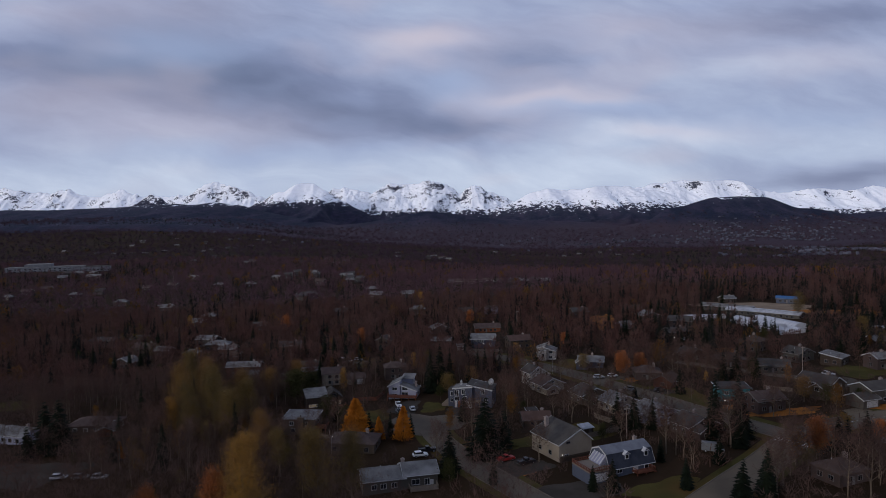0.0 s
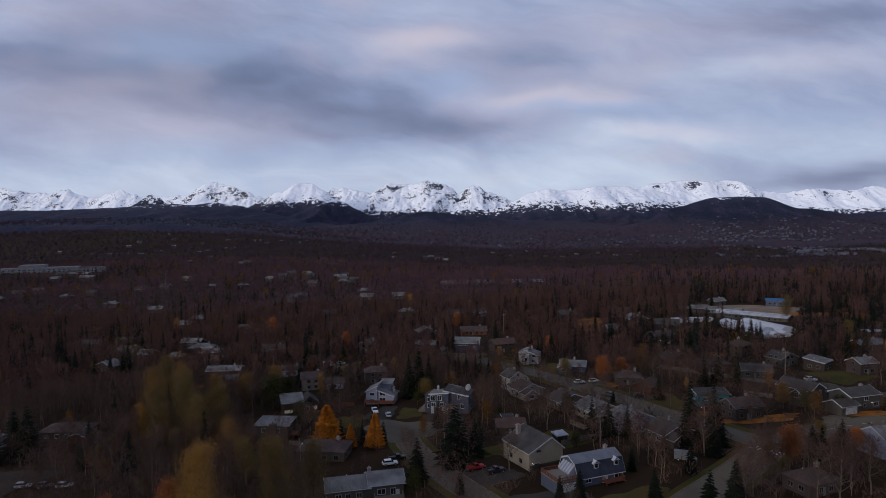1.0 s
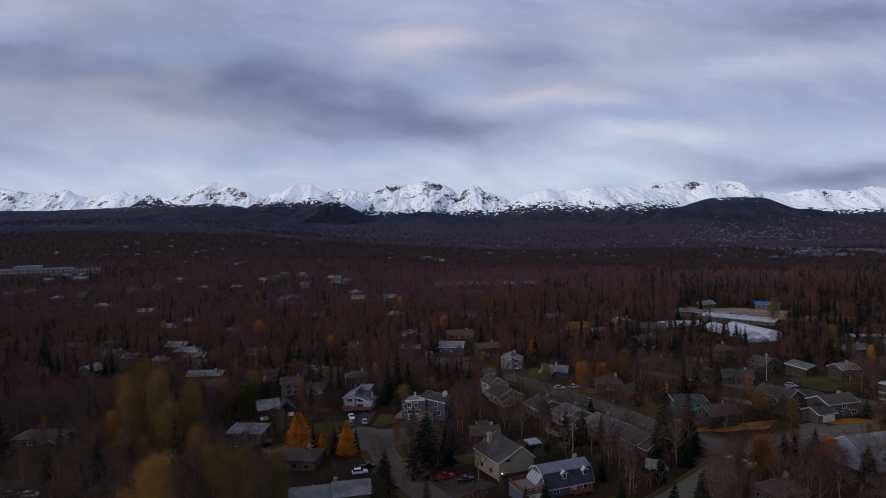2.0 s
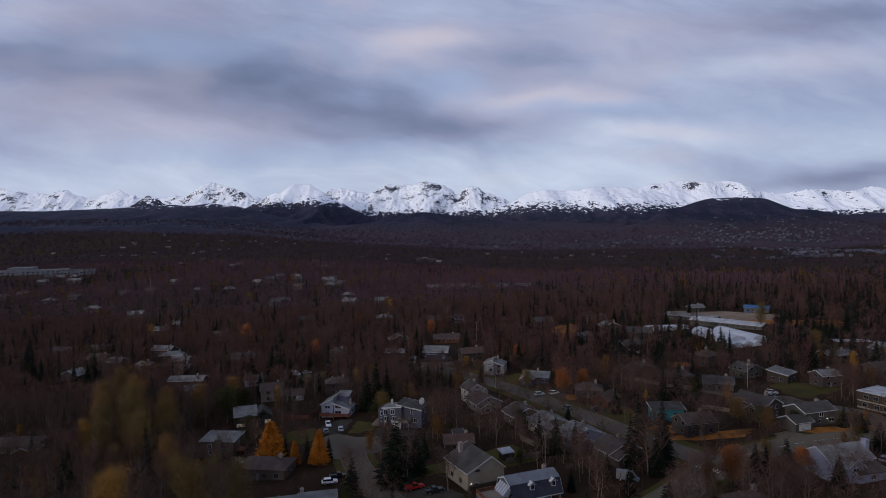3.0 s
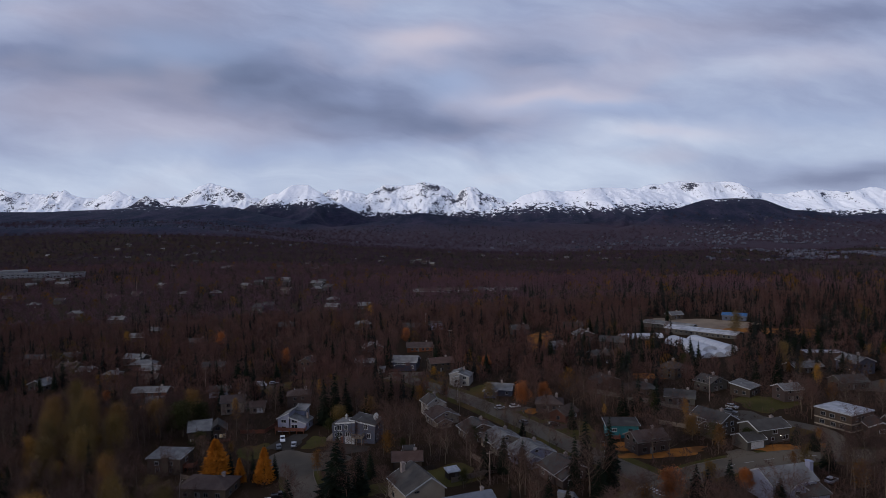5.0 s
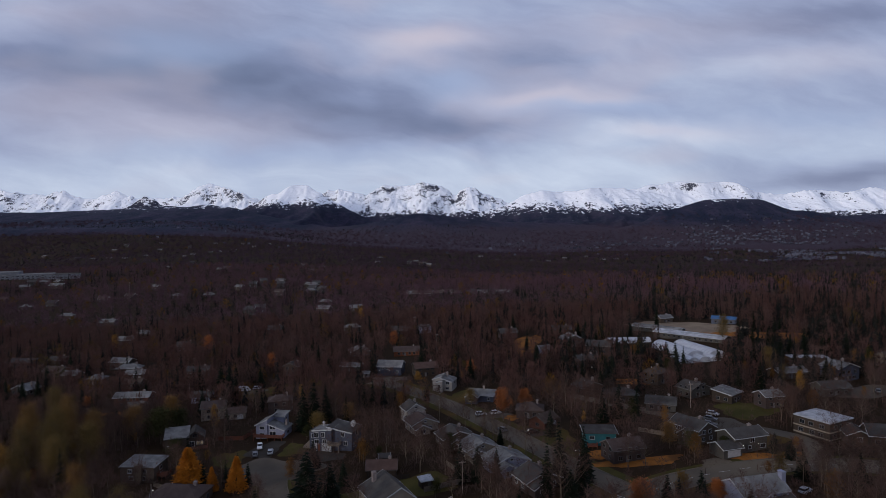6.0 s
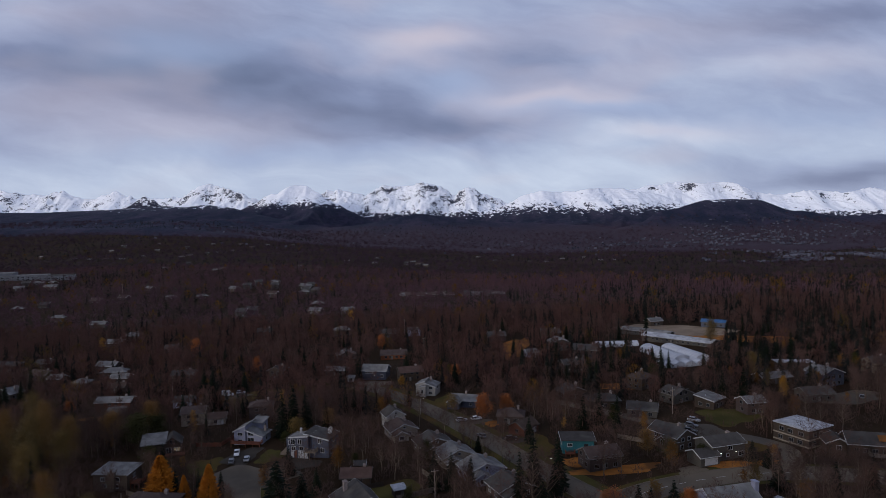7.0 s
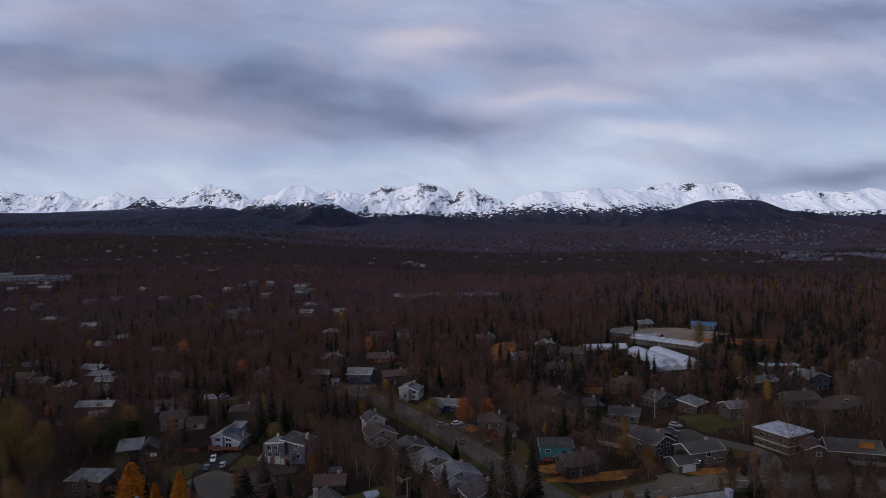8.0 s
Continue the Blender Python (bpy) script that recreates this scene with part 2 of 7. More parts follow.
frost_roof = roofing("frosted_shingles", (0.0760, 0.0735, 0.0720), (0.1660, 0.1590, 0.1520), (0.2050, 0.2000, 0.1960))
slate_roof = roofing("dark_slate_shingles", (0.0200, 0.0230, 0.0330), (0.0420, 0.0460, 0.0610))
rime_roof = roofing("rimed_shingles", (0.0819, 0.0874, 0.1053), (0.1443, 0.1505, 0.1716))
grey_roof = roofing("grey_shingles", (0.0383, 0.0346, 0.0321), (0.0695, 0.0630, 0.0577), (0.0869, 0.0803, 0.0717))
dark_roof = roofing("dark_shingles", (0.0291, 0.0263, 0.0248), (0.0581, 0.0526, 0.0493), (0.0814, 0.0762, 0.0685))
brown_roof = roofing("brown_shingles", (0.0492, 0.0345, 0.0273), (0.0854, 0.0622, 0.0497))
mauve_roof = roofing("mauve_shingles", (0.0516, 0.0357, 0.0314), (0.0853, 0.0630, 0.0546))
maroon_roof = roofing("maroon_shingles", (0.0544, 0.0335, 0.0281), (0.0854, 0.0550, 0.0456))
snow_roof = material("snowy_membrane", (0.1700, 0.1760, 0.1900), (0.4300, 0.4350, 0.4500), 0.9, 0.3, 6, 0.4)
pale_trim = material("white_trim", (0.2721, 0.2721, 0.2774), (0.3700, 0.3700, 0.3753), 0.6, 1.0, 6, 0.1)
dim_trim = material("weathered_trim", (0.085, 0.080, 0.078), (0.150, 0.142, 0.138), 0.7, 1.0, 6, 0.1)
dark_trim = material("dark_trim", (0.04, 0.035, 0.035), (0.08, 0.07, 0.068), 0.7, 1.0, 6, 0.1)
masonry = material("chimney_masonry", (0.14, 0.115, 0.105), (0.24, 0.20, 0.185), 0.9, 1.5, 8)
steel = material("galvanised_steel", (0.25, 0.25, 0.26), (0.40, 0.40, 0.42), 0.45, 1.5, 6, 0.1, metal=0.8)
wood_pole = material("weathered_pole", (0.13, 0.10, 0.085), (0.24, 0.20, 0.17), 0.9, 2.0, 6)
rubber = material("tyre_rubber", (0.010, 0.010, 0.010), (0.022, 0.022, 0.022), 0.8, 4.0, 6)
film_cover = material("greenhouse_film", (0.3006, 0.3063, 0.3295), (0.4624, 0.4682, 0.4913), 0.5, 0.25, 8, 0.3)
school_wall = siding("school_panel", (0.0980, 0.1015, 0.1155), (0.1470, 0.1505, 0.1680))
glass = bpy.data.materials.new("window_glass")
glass.use_nodes = True
N = Nodes(glass.node_tree)
p = N.add("ShaderNodeBsdfPrincipled")
p.inputs["Base Color"].default_value = (0.012, 0.014, 0.018, 1)
p.inputs["Roughness"].default_value = 0.08
N.plug(p.outputs[0], N.add("ShaderNodeOutputMaterial").inputs[0])
lamp_glow = glowing("porch_bulb", (1.0, 0.94, 0.84), 6.0)
warm_pane = glowing("lit_room", (1.0, 0.80, 0.55), 0.16)


def paint(name, colour):
    m = material(name, tuple(c * 0.85 for c in colour), colour, 0.3, 1.0, 6, 0.03)
    return m


# snow over dark rock: whole above, flecked along the snow line, broken by rock on steep ribs
def mountain_material(name, snow_lo, snow_hi, ragged, rocky):
    m = bpy.data.materials.new(name)
    m.use_nodes = True
    n = Nodes(m.node_tree)
    g = n.add("ShaderNodeNewGeometry")
    pos = g.outputs["Position"]
    s = n.add("ShaderNodeSeparateXYZ")
    n.plug(pos, s.inputs[0])
    nz = n.add("ShaderNodeSeparateXYZ")
    n.plug(g.outputs["Normal"], nz.inputs[0])
    big = n.noise(n.vec("MULTIPLY", pos, (1.0, 0.5, 1.0)), 0.0055, 3.0, 0.6)
    fleck = n.noise(n.vec("MULTIPLY", pos, (0.62, 0.25, 1.3)), 0.06, 5.0, 0.68)
    speck = n.noise(n.vec("MULTIPLY", pos, (1.0, 0.4, 1.1)), 0.14, 4.0, 0.7)
    line = n.math("ADD", s.outputs[2], n.math("MULTIPLY_ADD", big, ragged, -0.5 * ragged))
    cover = n.step(line, snow_lo, snow_hi)
    drift = n.math("ADD", n.math("MULTIPLY", cover, 1.25), n.math("MULTIPLY_ADD", fleck, 2.4, -1.2))
    drift = n.step(drift, 0.54, 0.70)
    steep = n.step(nz.outputs[2], 0.93, 0.62)
    crag = n.math("ADD", n.math("MULTIPLY", speck, 0.9), n.math("MULTIPLY", fleck, 0.45))
    crag = n.math("ADD", crag, n.math("MULTIPLY_ADD", steep, 0.30, -0.18))
    crag = n.math("ADD", crag, n.math("MULTIPLY_ADD", n.noise(pos, 0.009, 3.0, 0.6), 0.8, -0.4))
    crag = n.step(crag, 0.80 - rocky, 0.90 - rocky)
    snow = n.math("MULTIPLY", drift, n.math("SUBTRACT", 1.0, crag), clamp=True)
    # bare ground and scrub: distance haze is put into the colour as blue-violet
    hazed_ground = n.mix(n.step(n.noise(n.vec("MULTIPLY", pos, (1.0, 0.4, 1.0)), 0.010, 5.0, 0.65), 0.38, 0.66), (0.010, 0.014, 0.030), (0.036, 0.030, 0.053))
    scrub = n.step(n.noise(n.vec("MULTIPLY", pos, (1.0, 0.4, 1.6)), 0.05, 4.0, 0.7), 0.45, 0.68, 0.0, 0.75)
    hazed_ground = n.mix(scrub, hazed_ground, (0.010, 0.014, 0.024))
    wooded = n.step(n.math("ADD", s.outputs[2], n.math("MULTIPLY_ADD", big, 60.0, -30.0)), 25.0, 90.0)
    hazed_ground = n.mix(wooded, (0.040, 0.027, 0.036), hazed_ground)
    # grey rock, with the same bluish haze put into its colour
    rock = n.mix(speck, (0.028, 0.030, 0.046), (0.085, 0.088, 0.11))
    base = n.mix(cover, hazed_ground, rock)
    colour = n.mix(snow, base, n.mix(speck, (0.86, 0.87, 0.90), (0.95, 0.952, 0.96)))
    b = n.add("ShaderNodeBump")
    b.inputs["Strength"].default_value = 0.6
    b.inputs["Distance"].default_value = 5.0
    n.plug(n.math("ADD", fleck, speck), b.inputs["Height"])
    p = n.add("ShaderNodeBsdfPrincipled")
    n.plug(colour, p.inputs["Base Color"])
    p.inputs["Roughness"].default_value = 0.9
    p.inputs["Specular IOR Level"].default_value = 0.1
    n.plug(b.outputs[0], p.inputs["Normal"])
    n.plug(p.outputs[0], n.add("ShaderNodeOutputMaterial").inputs[0])
    return m


alpine = mountain_material("alpine_snow", 60.0, 240.0, 90.0, 0.055)
alpine_soft = mountain_material("smooth_alpine_snow", 30.0, 210.0, 80.0, 0.03)
alpine_rocky = mountain_material("rocky_alpine_snow", 120.0, 380.0, 100.0, 0.14)
alpine_front = mountain_material("front_slope_snow", 60.0, 270.0, 90.0, 0.02)
alpine_dome = mountain_material("dome_snow", 125.0, 300.0, 70.0, 0.01)
foothill = mountain_material("hazed_foothill_scrub", 120.0, 280.0, 50.0, 0.04)

# ---- mesh helpers ----
rng = np.random.RandomState(7)


def ss(a, b, x):
    t = np.clip((x - a) / (b - a), 0, 1)
    return t * t * (3 - 2 * t)


def lattice(ix, iy, seed):
    h = np.sin(ix * 127.1 + iy * 311.7 + seed * 74.7) * 43758.5453
    return h - np.floor(h)


def value_noise(x, y, seed=0):
    ix, iy = np.floor(x), np.floor(y)
    fx, fy = x - ix, y - iy
    fx, fy = fx * fx * (3 - 2 * fx), fy * fy * (3 - 2 * fy)
    a, b = lattice(ix, iy, seed), lattice(ix + 1, iy, seed)
    c, d = lattice(ix, iy + 1, seed), lattice(ix + 1, iy + 1, seed)
    return (a * (1 - fx) + b * fx) * (1 - fy) + (c * (1 - fx) + d * fx) * fy


def ridged(x, y, octaves, seed=0):
    total, amp = 0.0, 1.0
    for k in range(octaves):
        total = total + amp * (1 - np.abs(2 * value_noise(x, y, seed + k) - 1))
        x, y, amp = x * 2.03 + 3.1, y * 2.03 + 1.7, amp * 0.5
    return total / 2


def ground_z(x, y):
    """Height of the land: it falls gently to the one side, dips beyond the suburb and rises to a bench."""
    x, y = np.asarray(x, float) / PLAN, np.asarray(y, float) / PLAN
    z = 0.047 * np.clip(x, -260, 260) * (1 - 0.8 * ss(300, 800, y)) * ss(-150, 60, y)
    z = z - 26 * ss(420, 1000, y) * ss(-350, 300, x) * (1 - ss(2600, 3600, y))
    return PLAN * (z + 52 * ss(1100, 2000, y) * (1 - ss(-850, -100, x)))


def gz(x, y):
    return float(ground_z(x, y))


def lift_of(x, y):
    return float((value_noise(np.array(x / 170.0), np.array(y / 170.0), 3) - 0.5) * 9 * ss(450, 900, y))


def fast_mesh(name, verts, tris, smooth=False):
    """A triangle or quad mesh from arrays."""
    verts, tris = np.asarray(verts, np.float32), np.asarray(tris, np.int32)
    k = tris.shape[1]
    me = bpy.data.meshes.new(name)
    me.vertices.add(len(verts))
    me.vertices.foreach_set("co", verts.ravel())
    me.loops.add(tris.size)
    me.loops.foreach_set("vertex_index", tris.ravel())
    me.polygons.add(len(tris))
    me.polygons.foreach_set("loop_start", np.arange(0, tris.size, k, dtype=np.int32))
    me.polygons.foreach_set("use_smooth", np.full(len(tris), smooth))
    me.update(calc_edges=True)
    me.validate()
    return me


def sheet(name, X, Y, Z, mat, label, category, smooth=True):
    """A height field as one mesh."""
    rows, cols = X.shape
    i = np.arange(rows * cols).reshape(rows, cols)
    quads = np.stack([i[:-1, :-1], i[:-1, 1:], i[1:, 1:], i[1:, :-1]], -1).reshape(-1, 4)
    me = fast_mesh(name, np.stack([X, Y, Z], -1).reshape(-1, 3), quads, smooth)
    me.materials.append(mat)
    return tagged(new(name, me), label, category, kind="structure")


def part(name, bm, mat, parent, label=""):
    me = bpy.data.meshes.new(name)
    bm.to_mesh(me)
    bm.free()
    me.materials.append(mat)
    ob = new(name, me)
    ob.parent = parent
    return tagged(ob, label)


def shared(name, me, parent, m, label=""):
    ob = new(name, me)
    ob.parent = parent
    ob.matrix_basis = m
    return tagged(ob, label)


def box(bm, x0, x1, y0, y1, z0, z1, m=None):
    vs = [bm.verts.new(p) for p in ((x0, y0, z0), (x1, y0, z0), (x1, y1, z0), (x0, y1, z0),
                                    (x0, y0, z1), (x1, y0, z1), (x1, y1, z1), (x0, y1, z1))]
    for f in ((3, 2, 1, 0), (4, 5, 6, 7), (0, 1, 5, 4), (1, 2, 6, 5), (2, 3, 7, 6), (3, 0, 4, 7)):
        bm.faces.new([vs[i] for i in f])
    if m is not None:
        bmesh.ops.transform(bm, matrix=m, verts=vs)
    return vs


def prism(bm, profile, a, b, axis):
    """Extrudes a closed outline (across, height) from a to b along x or y."""
    if axis == "x":
        ends = [[bm.verts.new((s, u, v)) for u, v in profile] for s in (a, b)]
    else:
        ends = [[bm.verts.new((u, s, v)) for u, v in profile] for s in (a, b)]
    n = len(profile)
    bm.faces.new(ends[0])
    bm.faces.new(ends[1][::-1])
    for i in range(n):
        j = (i + 1) % n
        bm.faces.new((ends[0][i], ends[1][i], ends[1][j], ends[0][j]))


def done(bm):
    bmesh.ops.recalc_face_normals(bm, faces=bm.faces)
    return bm


def tube(bm, p, q, r0, r1, sides=6):
    p, q = Vector(p), Vector(q)
    axis = (q - p).normalized()
    u = axis.orthogonal().normalized()
    v = axis.cross(u)
    a = [bm.verts.new(p + r0 * (math.cos(t) * u + math.sin(t) * v)) for t in (2 * math.pi * i / sides for i in range(sides))]
    b = [bm.verts.new(q + r1 * (math.cos(t) * u + math.sin(t) * v)) for t in (2 * math.pi * i / sides for i in range(sides))]
    for i in range(sides):
        j = (i + 1) % sides
        bm.faces.new((a[i], a[j], b[j], b[i]))
    bm.faces.new(a[::-1])
    bm.faces.new(b)


# ---- land ----
ys = np.concatenate([np.linspace(-1500, -100, 15), np.linspace(-60, 520, 95), np.geomspace(530, 4900, 90)])
us = np.linspace(-1, 1, 181)
Y, U = np.meshgrid(ys, us, indexing="ij")
X = U * (420 + 0.95 * np.maximum(Y, 0) + 0.5 * np.maximum(-Y, 0))
Z = ground_z(X, Y) + (value_noise(X / 170, Y / 170, 3) - 0.5) * 9 * ss(450, 900, Y)
Z = Z - 60 * ss(2450, 2900, Y)
sheet("ground", X, Y, Z, earth, "dark brown leaf litter and thin grass of a wooded suburb", "ground")

def crest(x, knots, soft):
    """Height of a crest line between its summits and saddles, rounded over a soft width."""
    kx, kz = [k[0] for k in knots], [k[1] for k in knots]
    return sum(np.interp(x + d * soft, kx, kz) for d in (-1, -0.5, 0, 0.5, 1)) / 5


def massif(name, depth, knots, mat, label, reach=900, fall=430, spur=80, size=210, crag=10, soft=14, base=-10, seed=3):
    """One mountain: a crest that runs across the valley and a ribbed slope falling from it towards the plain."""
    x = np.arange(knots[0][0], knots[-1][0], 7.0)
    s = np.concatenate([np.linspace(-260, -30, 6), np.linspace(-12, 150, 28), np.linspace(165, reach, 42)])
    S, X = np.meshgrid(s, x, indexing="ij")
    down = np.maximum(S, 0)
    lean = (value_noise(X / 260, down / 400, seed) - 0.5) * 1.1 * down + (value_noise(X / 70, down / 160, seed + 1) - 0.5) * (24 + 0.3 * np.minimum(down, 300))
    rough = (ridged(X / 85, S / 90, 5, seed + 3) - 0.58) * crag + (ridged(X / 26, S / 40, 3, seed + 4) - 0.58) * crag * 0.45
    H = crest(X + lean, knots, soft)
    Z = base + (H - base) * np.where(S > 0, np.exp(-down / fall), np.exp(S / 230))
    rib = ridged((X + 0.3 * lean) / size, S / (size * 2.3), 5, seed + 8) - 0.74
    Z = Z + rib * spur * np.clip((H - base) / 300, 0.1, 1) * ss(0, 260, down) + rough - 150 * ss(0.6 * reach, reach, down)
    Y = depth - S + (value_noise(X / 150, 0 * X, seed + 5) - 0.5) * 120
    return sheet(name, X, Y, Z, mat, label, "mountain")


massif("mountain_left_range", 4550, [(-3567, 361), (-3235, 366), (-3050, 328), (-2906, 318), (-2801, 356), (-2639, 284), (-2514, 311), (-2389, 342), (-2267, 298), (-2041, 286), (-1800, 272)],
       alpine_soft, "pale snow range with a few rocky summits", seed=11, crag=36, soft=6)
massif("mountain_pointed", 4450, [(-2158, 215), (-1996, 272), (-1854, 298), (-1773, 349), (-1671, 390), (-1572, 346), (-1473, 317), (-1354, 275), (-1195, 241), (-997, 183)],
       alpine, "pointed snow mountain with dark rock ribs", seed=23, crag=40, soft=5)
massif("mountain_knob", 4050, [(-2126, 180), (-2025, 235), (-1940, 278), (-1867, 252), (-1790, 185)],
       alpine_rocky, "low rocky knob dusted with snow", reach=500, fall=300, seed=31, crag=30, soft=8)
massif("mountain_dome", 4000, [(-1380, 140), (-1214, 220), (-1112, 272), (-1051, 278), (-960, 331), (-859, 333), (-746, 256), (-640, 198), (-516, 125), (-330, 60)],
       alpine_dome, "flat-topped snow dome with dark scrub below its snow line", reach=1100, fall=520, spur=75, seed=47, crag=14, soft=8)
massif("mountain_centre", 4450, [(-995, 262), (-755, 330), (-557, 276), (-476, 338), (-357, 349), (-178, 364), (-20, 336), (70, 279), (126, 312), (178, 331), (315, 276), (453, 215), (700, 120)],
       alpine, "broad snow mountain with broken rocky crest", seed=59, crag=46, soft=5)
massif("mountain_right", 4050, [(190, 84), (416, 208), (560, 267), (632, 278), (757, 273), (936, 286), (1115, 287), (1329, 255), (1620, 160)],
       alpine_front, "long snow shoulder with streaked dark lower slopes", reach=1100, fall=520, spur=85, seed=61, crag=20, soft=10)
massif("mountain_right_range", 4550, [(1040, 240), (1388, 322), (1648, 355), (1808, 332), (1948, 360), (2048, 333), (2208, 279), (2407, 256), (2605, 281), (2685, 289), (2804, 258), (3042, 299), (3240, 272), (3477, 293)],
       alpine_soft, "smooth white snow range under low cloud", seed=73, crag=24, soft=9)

HILL_LEFT = [(-2900, 165), (-2447, 173), (-2196, 169), (-1820, 180), (-1507, 197), (-1414, 187), (-1289, 201), (-1134, 180), (-1042, 151), (-826, 105), (-518, 50), (-200, 0)]
HILL_MID = [(-800, 40), (-682, 61), (-441, 78), (-261, 109), (-126, 138), (8, 120), (246, 90), (514, 75), (1018, 50), (1400, 10)]
HILL_RIGHT = [(760, 0), (874, 41), (1017, 71), (1103, 130), (1189, 142), (1332, 184), (1475, 188), (1617, 183), (1760, 124), (1873, 120), (2016, 84), (2143, 99), (2700, 106)]


def hill_height(X, Y):
    """Three dark foothills, sinking under the woodland at their near foot."""
    Z = ground_z(X, Y) + 4
    for knots, depth, fall, seed in ((HILL_LEFT, 3450, 620, 5), (HILL_MID, 3350, 420, 6), (HILL_RIGHT, 3250, 420, 9)):
        S = depth - Y
        down = np.maximum(S, 0)
        lean = (value_noise(X / 300, down / 420, seed) - 0.5) * 0.7 * down
        H = crest(X + lean, knots, 25)
        base = ground_z(X, Y)
        top = base + (H - base) * np.where(S > 0, np.exp(-(down / fall) ** 1.15), np.exp(S / 200))
        rib = (ridged((X + lean) / 230, S / 480, 4, seed + 20) - 0.74) * 34 * np.clip((H - base) / 150, 0, 1) * ss(0, 240, down) * np.exp(-down / 700)
        Z = np.maximum(Z, top + rib + (ridged(X / 50, Y / 70, 3, seed + 40) - 0.7) * 4)
    near = ss(2150, 2350, Y)
    return Z * near + (ground_z(X, Y) - 30) * (1 - near)


X, Y = np.meshgrid(np.linspace(-3300, 3100, 520), np.linspace(2150, 3650, 90))
Z = hill_height(X, Y)
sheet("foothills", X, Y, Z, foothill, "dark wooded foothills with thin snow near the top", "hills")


# ---- roads, yards ----
def smooth_line(points, step=3.0):
    """Catmull-Rom line through the plan points."""
    pts = [Vector(p) for p in points]
    pts = [2 * pts[0] - pts[1]] + pts + [2 * pts[-1] - pts[-2]]
    line = []
    for i in range(1, len(pts) - 2):
        a, b, c, d = pts[i - 1:i + 3]
        n = max(2, int((c - b).length / step))
        for k in range(n):
            t = k / n
            line.append(0.5 * (2 * b + (c - a) * t + (2 * a - 5 * b + 4 * c - d) * t * t + (3 * b - a - 3 * c + d) * t ** 3))
    return line + [pts[-2]]


ROADS = []


def ribbon(name, line, offset, width, lift, thick, mat, label, category):
    verts, quads = [], []
    n = len(line)
    for i, p in enumerate(line):
        t = (line[min(i + 1, n - 1)] - line[max(i - 1, 0)]).normalized()
        side = Vector((t.y, -t.x))
        for s in (-1, -0.33, 0.33, 1):
            q = p + side * (offset + s * width / 2)
            verts.append((q.x, q.y, gz(q.x, q.y) + lift))
    for i in range(n - 1):
        for s in range(3):
            a = 4 * i + s
            quads.append((a, a + 1, a + 5, a + 4))
    me = fast_mesh(name, verts, quads)
    me.materials.append(mat)
    ob = tagged(new(name, me), label, category, kind="structure")
    solid = ob.modifiers.new("thickness", "SOLIDIFY")
    solid.thickness, solid.offset = thick, -1
    return ob


def road(name, points, width, label, kerbs=True, verge=0.0):
    line = smooth_line([(x * PLAN, y * PLAN) for x, y in points])
    ROADS.append(([(p.x, p.y) for p in line], width / 2))
    ribbon(name, line, 0, width, 0.07, 0.3, asphalt, label, "road")
    if verge:
        for s in (-1, 1):
            ribbon("verge", line, s * (width / 2 + verge / 2 + 0.2), verge, 0.055, 0.3, lawn, "strip of autumn grass along the street", "verge")
    if kerbs:
        for s in (-1, 1):
            ribbon("kerb", line, s * (width / 2 + 0.12), 0.26, 0.2, 0.4, kerbstone, "low concrete kerb along the road", "kerb")
    return line


def yard(name, x, y, rx, ry, turn, mat, label, lift=0.05, block=True):
    """An uneven patch of lawn, leaves or paving that lies on the ground."""
    x, y, rx, ry = x * PLAN, y * PLAN, rx * PLAN, ry * PLAN
    c, s = math.cos(radians(turn)), math.sin(radians(turn))
    verts, faces, rings, n = [(x, y, gz(x, y) + lift)], [], 5, 36
    for r in range(1, rings + 1):
        for i in range(n):
            t = 2 * math.pi * i / n
            wob = 1 + 0.16 * math.sin(3 * t + x) + 0.09 * math.sin(7 * t + y) if r == rings else 1
            k = r / rings * wob
            # a squarish outline
            q = (abs(math.cos(t)) ** 3 + abs(math.sin(t)) ** 3) ** (-1 / 3)
            u, v = rx * k * q * math.cos(t), ry * k * q * math.sin(t)
            px, py = x + u * c - v * s, y + u * s + v * c
            verts.append((px, py, gz(px, py) + lift))
    tris = [(0, 1 + i, 1 + (i + 1) % n) for i in range(n)]
    for r in range(rings - 1):
        for i in range(n):
            a, b = 1 + r * n + i, 1 + r * n + (i + 1) % n
            tris += [(a, a + n, b), (b, a + n, b + n)]
    me = fast_mesh(name, verts, tris)
    me.materials.append(mat)
    if block:
        YARDS.append((x, y, rx, ry, c, s))
    return tagged(new(name, me), label, name.split("_")[0], kind="structure")


YARDS = []
main_line = road("main_road", [(24, 88), (42, 106), (56, 119), (70, 131.5), (83, 143.5), (99, 152.5), (122, 157), (145, 152), (178, 138), (220, 118)], 10.0,
                 "two-lane grey asphalt road with worn markings", verge=2.0)
road("side_street", [(82, 147), (71, 167), (63, 183), (54, 200), (43, 220), (31, 238), (20, 253), (10, 262)], 8.5,
     "quiet grey asphalt street between houses", verge=3.6)
road("court_street", [(-3, 164), (-1, 157), (4.8, 143), (9.5, 134.5), (15, 125), (27, 104)], 8.0, "asphalt street that ends in a turning circle", verge=2.4)
road("back_street", [(84, 226), (98, 211), (112, 196), (127, 184), (136, 172), (131, 159)], 6.0, "narrow asphalt back street", kerbs=False)
yard("turning_circle", -4.5, 170.5, 11, 8.3, -8, asphalt, "round asphalt turning circle of the court", 0.075)
yard("driveway_asphalt", -12, 187, 4.2, 7, -10, asphalt_dark, "dark asphalt driveway", 0.06)
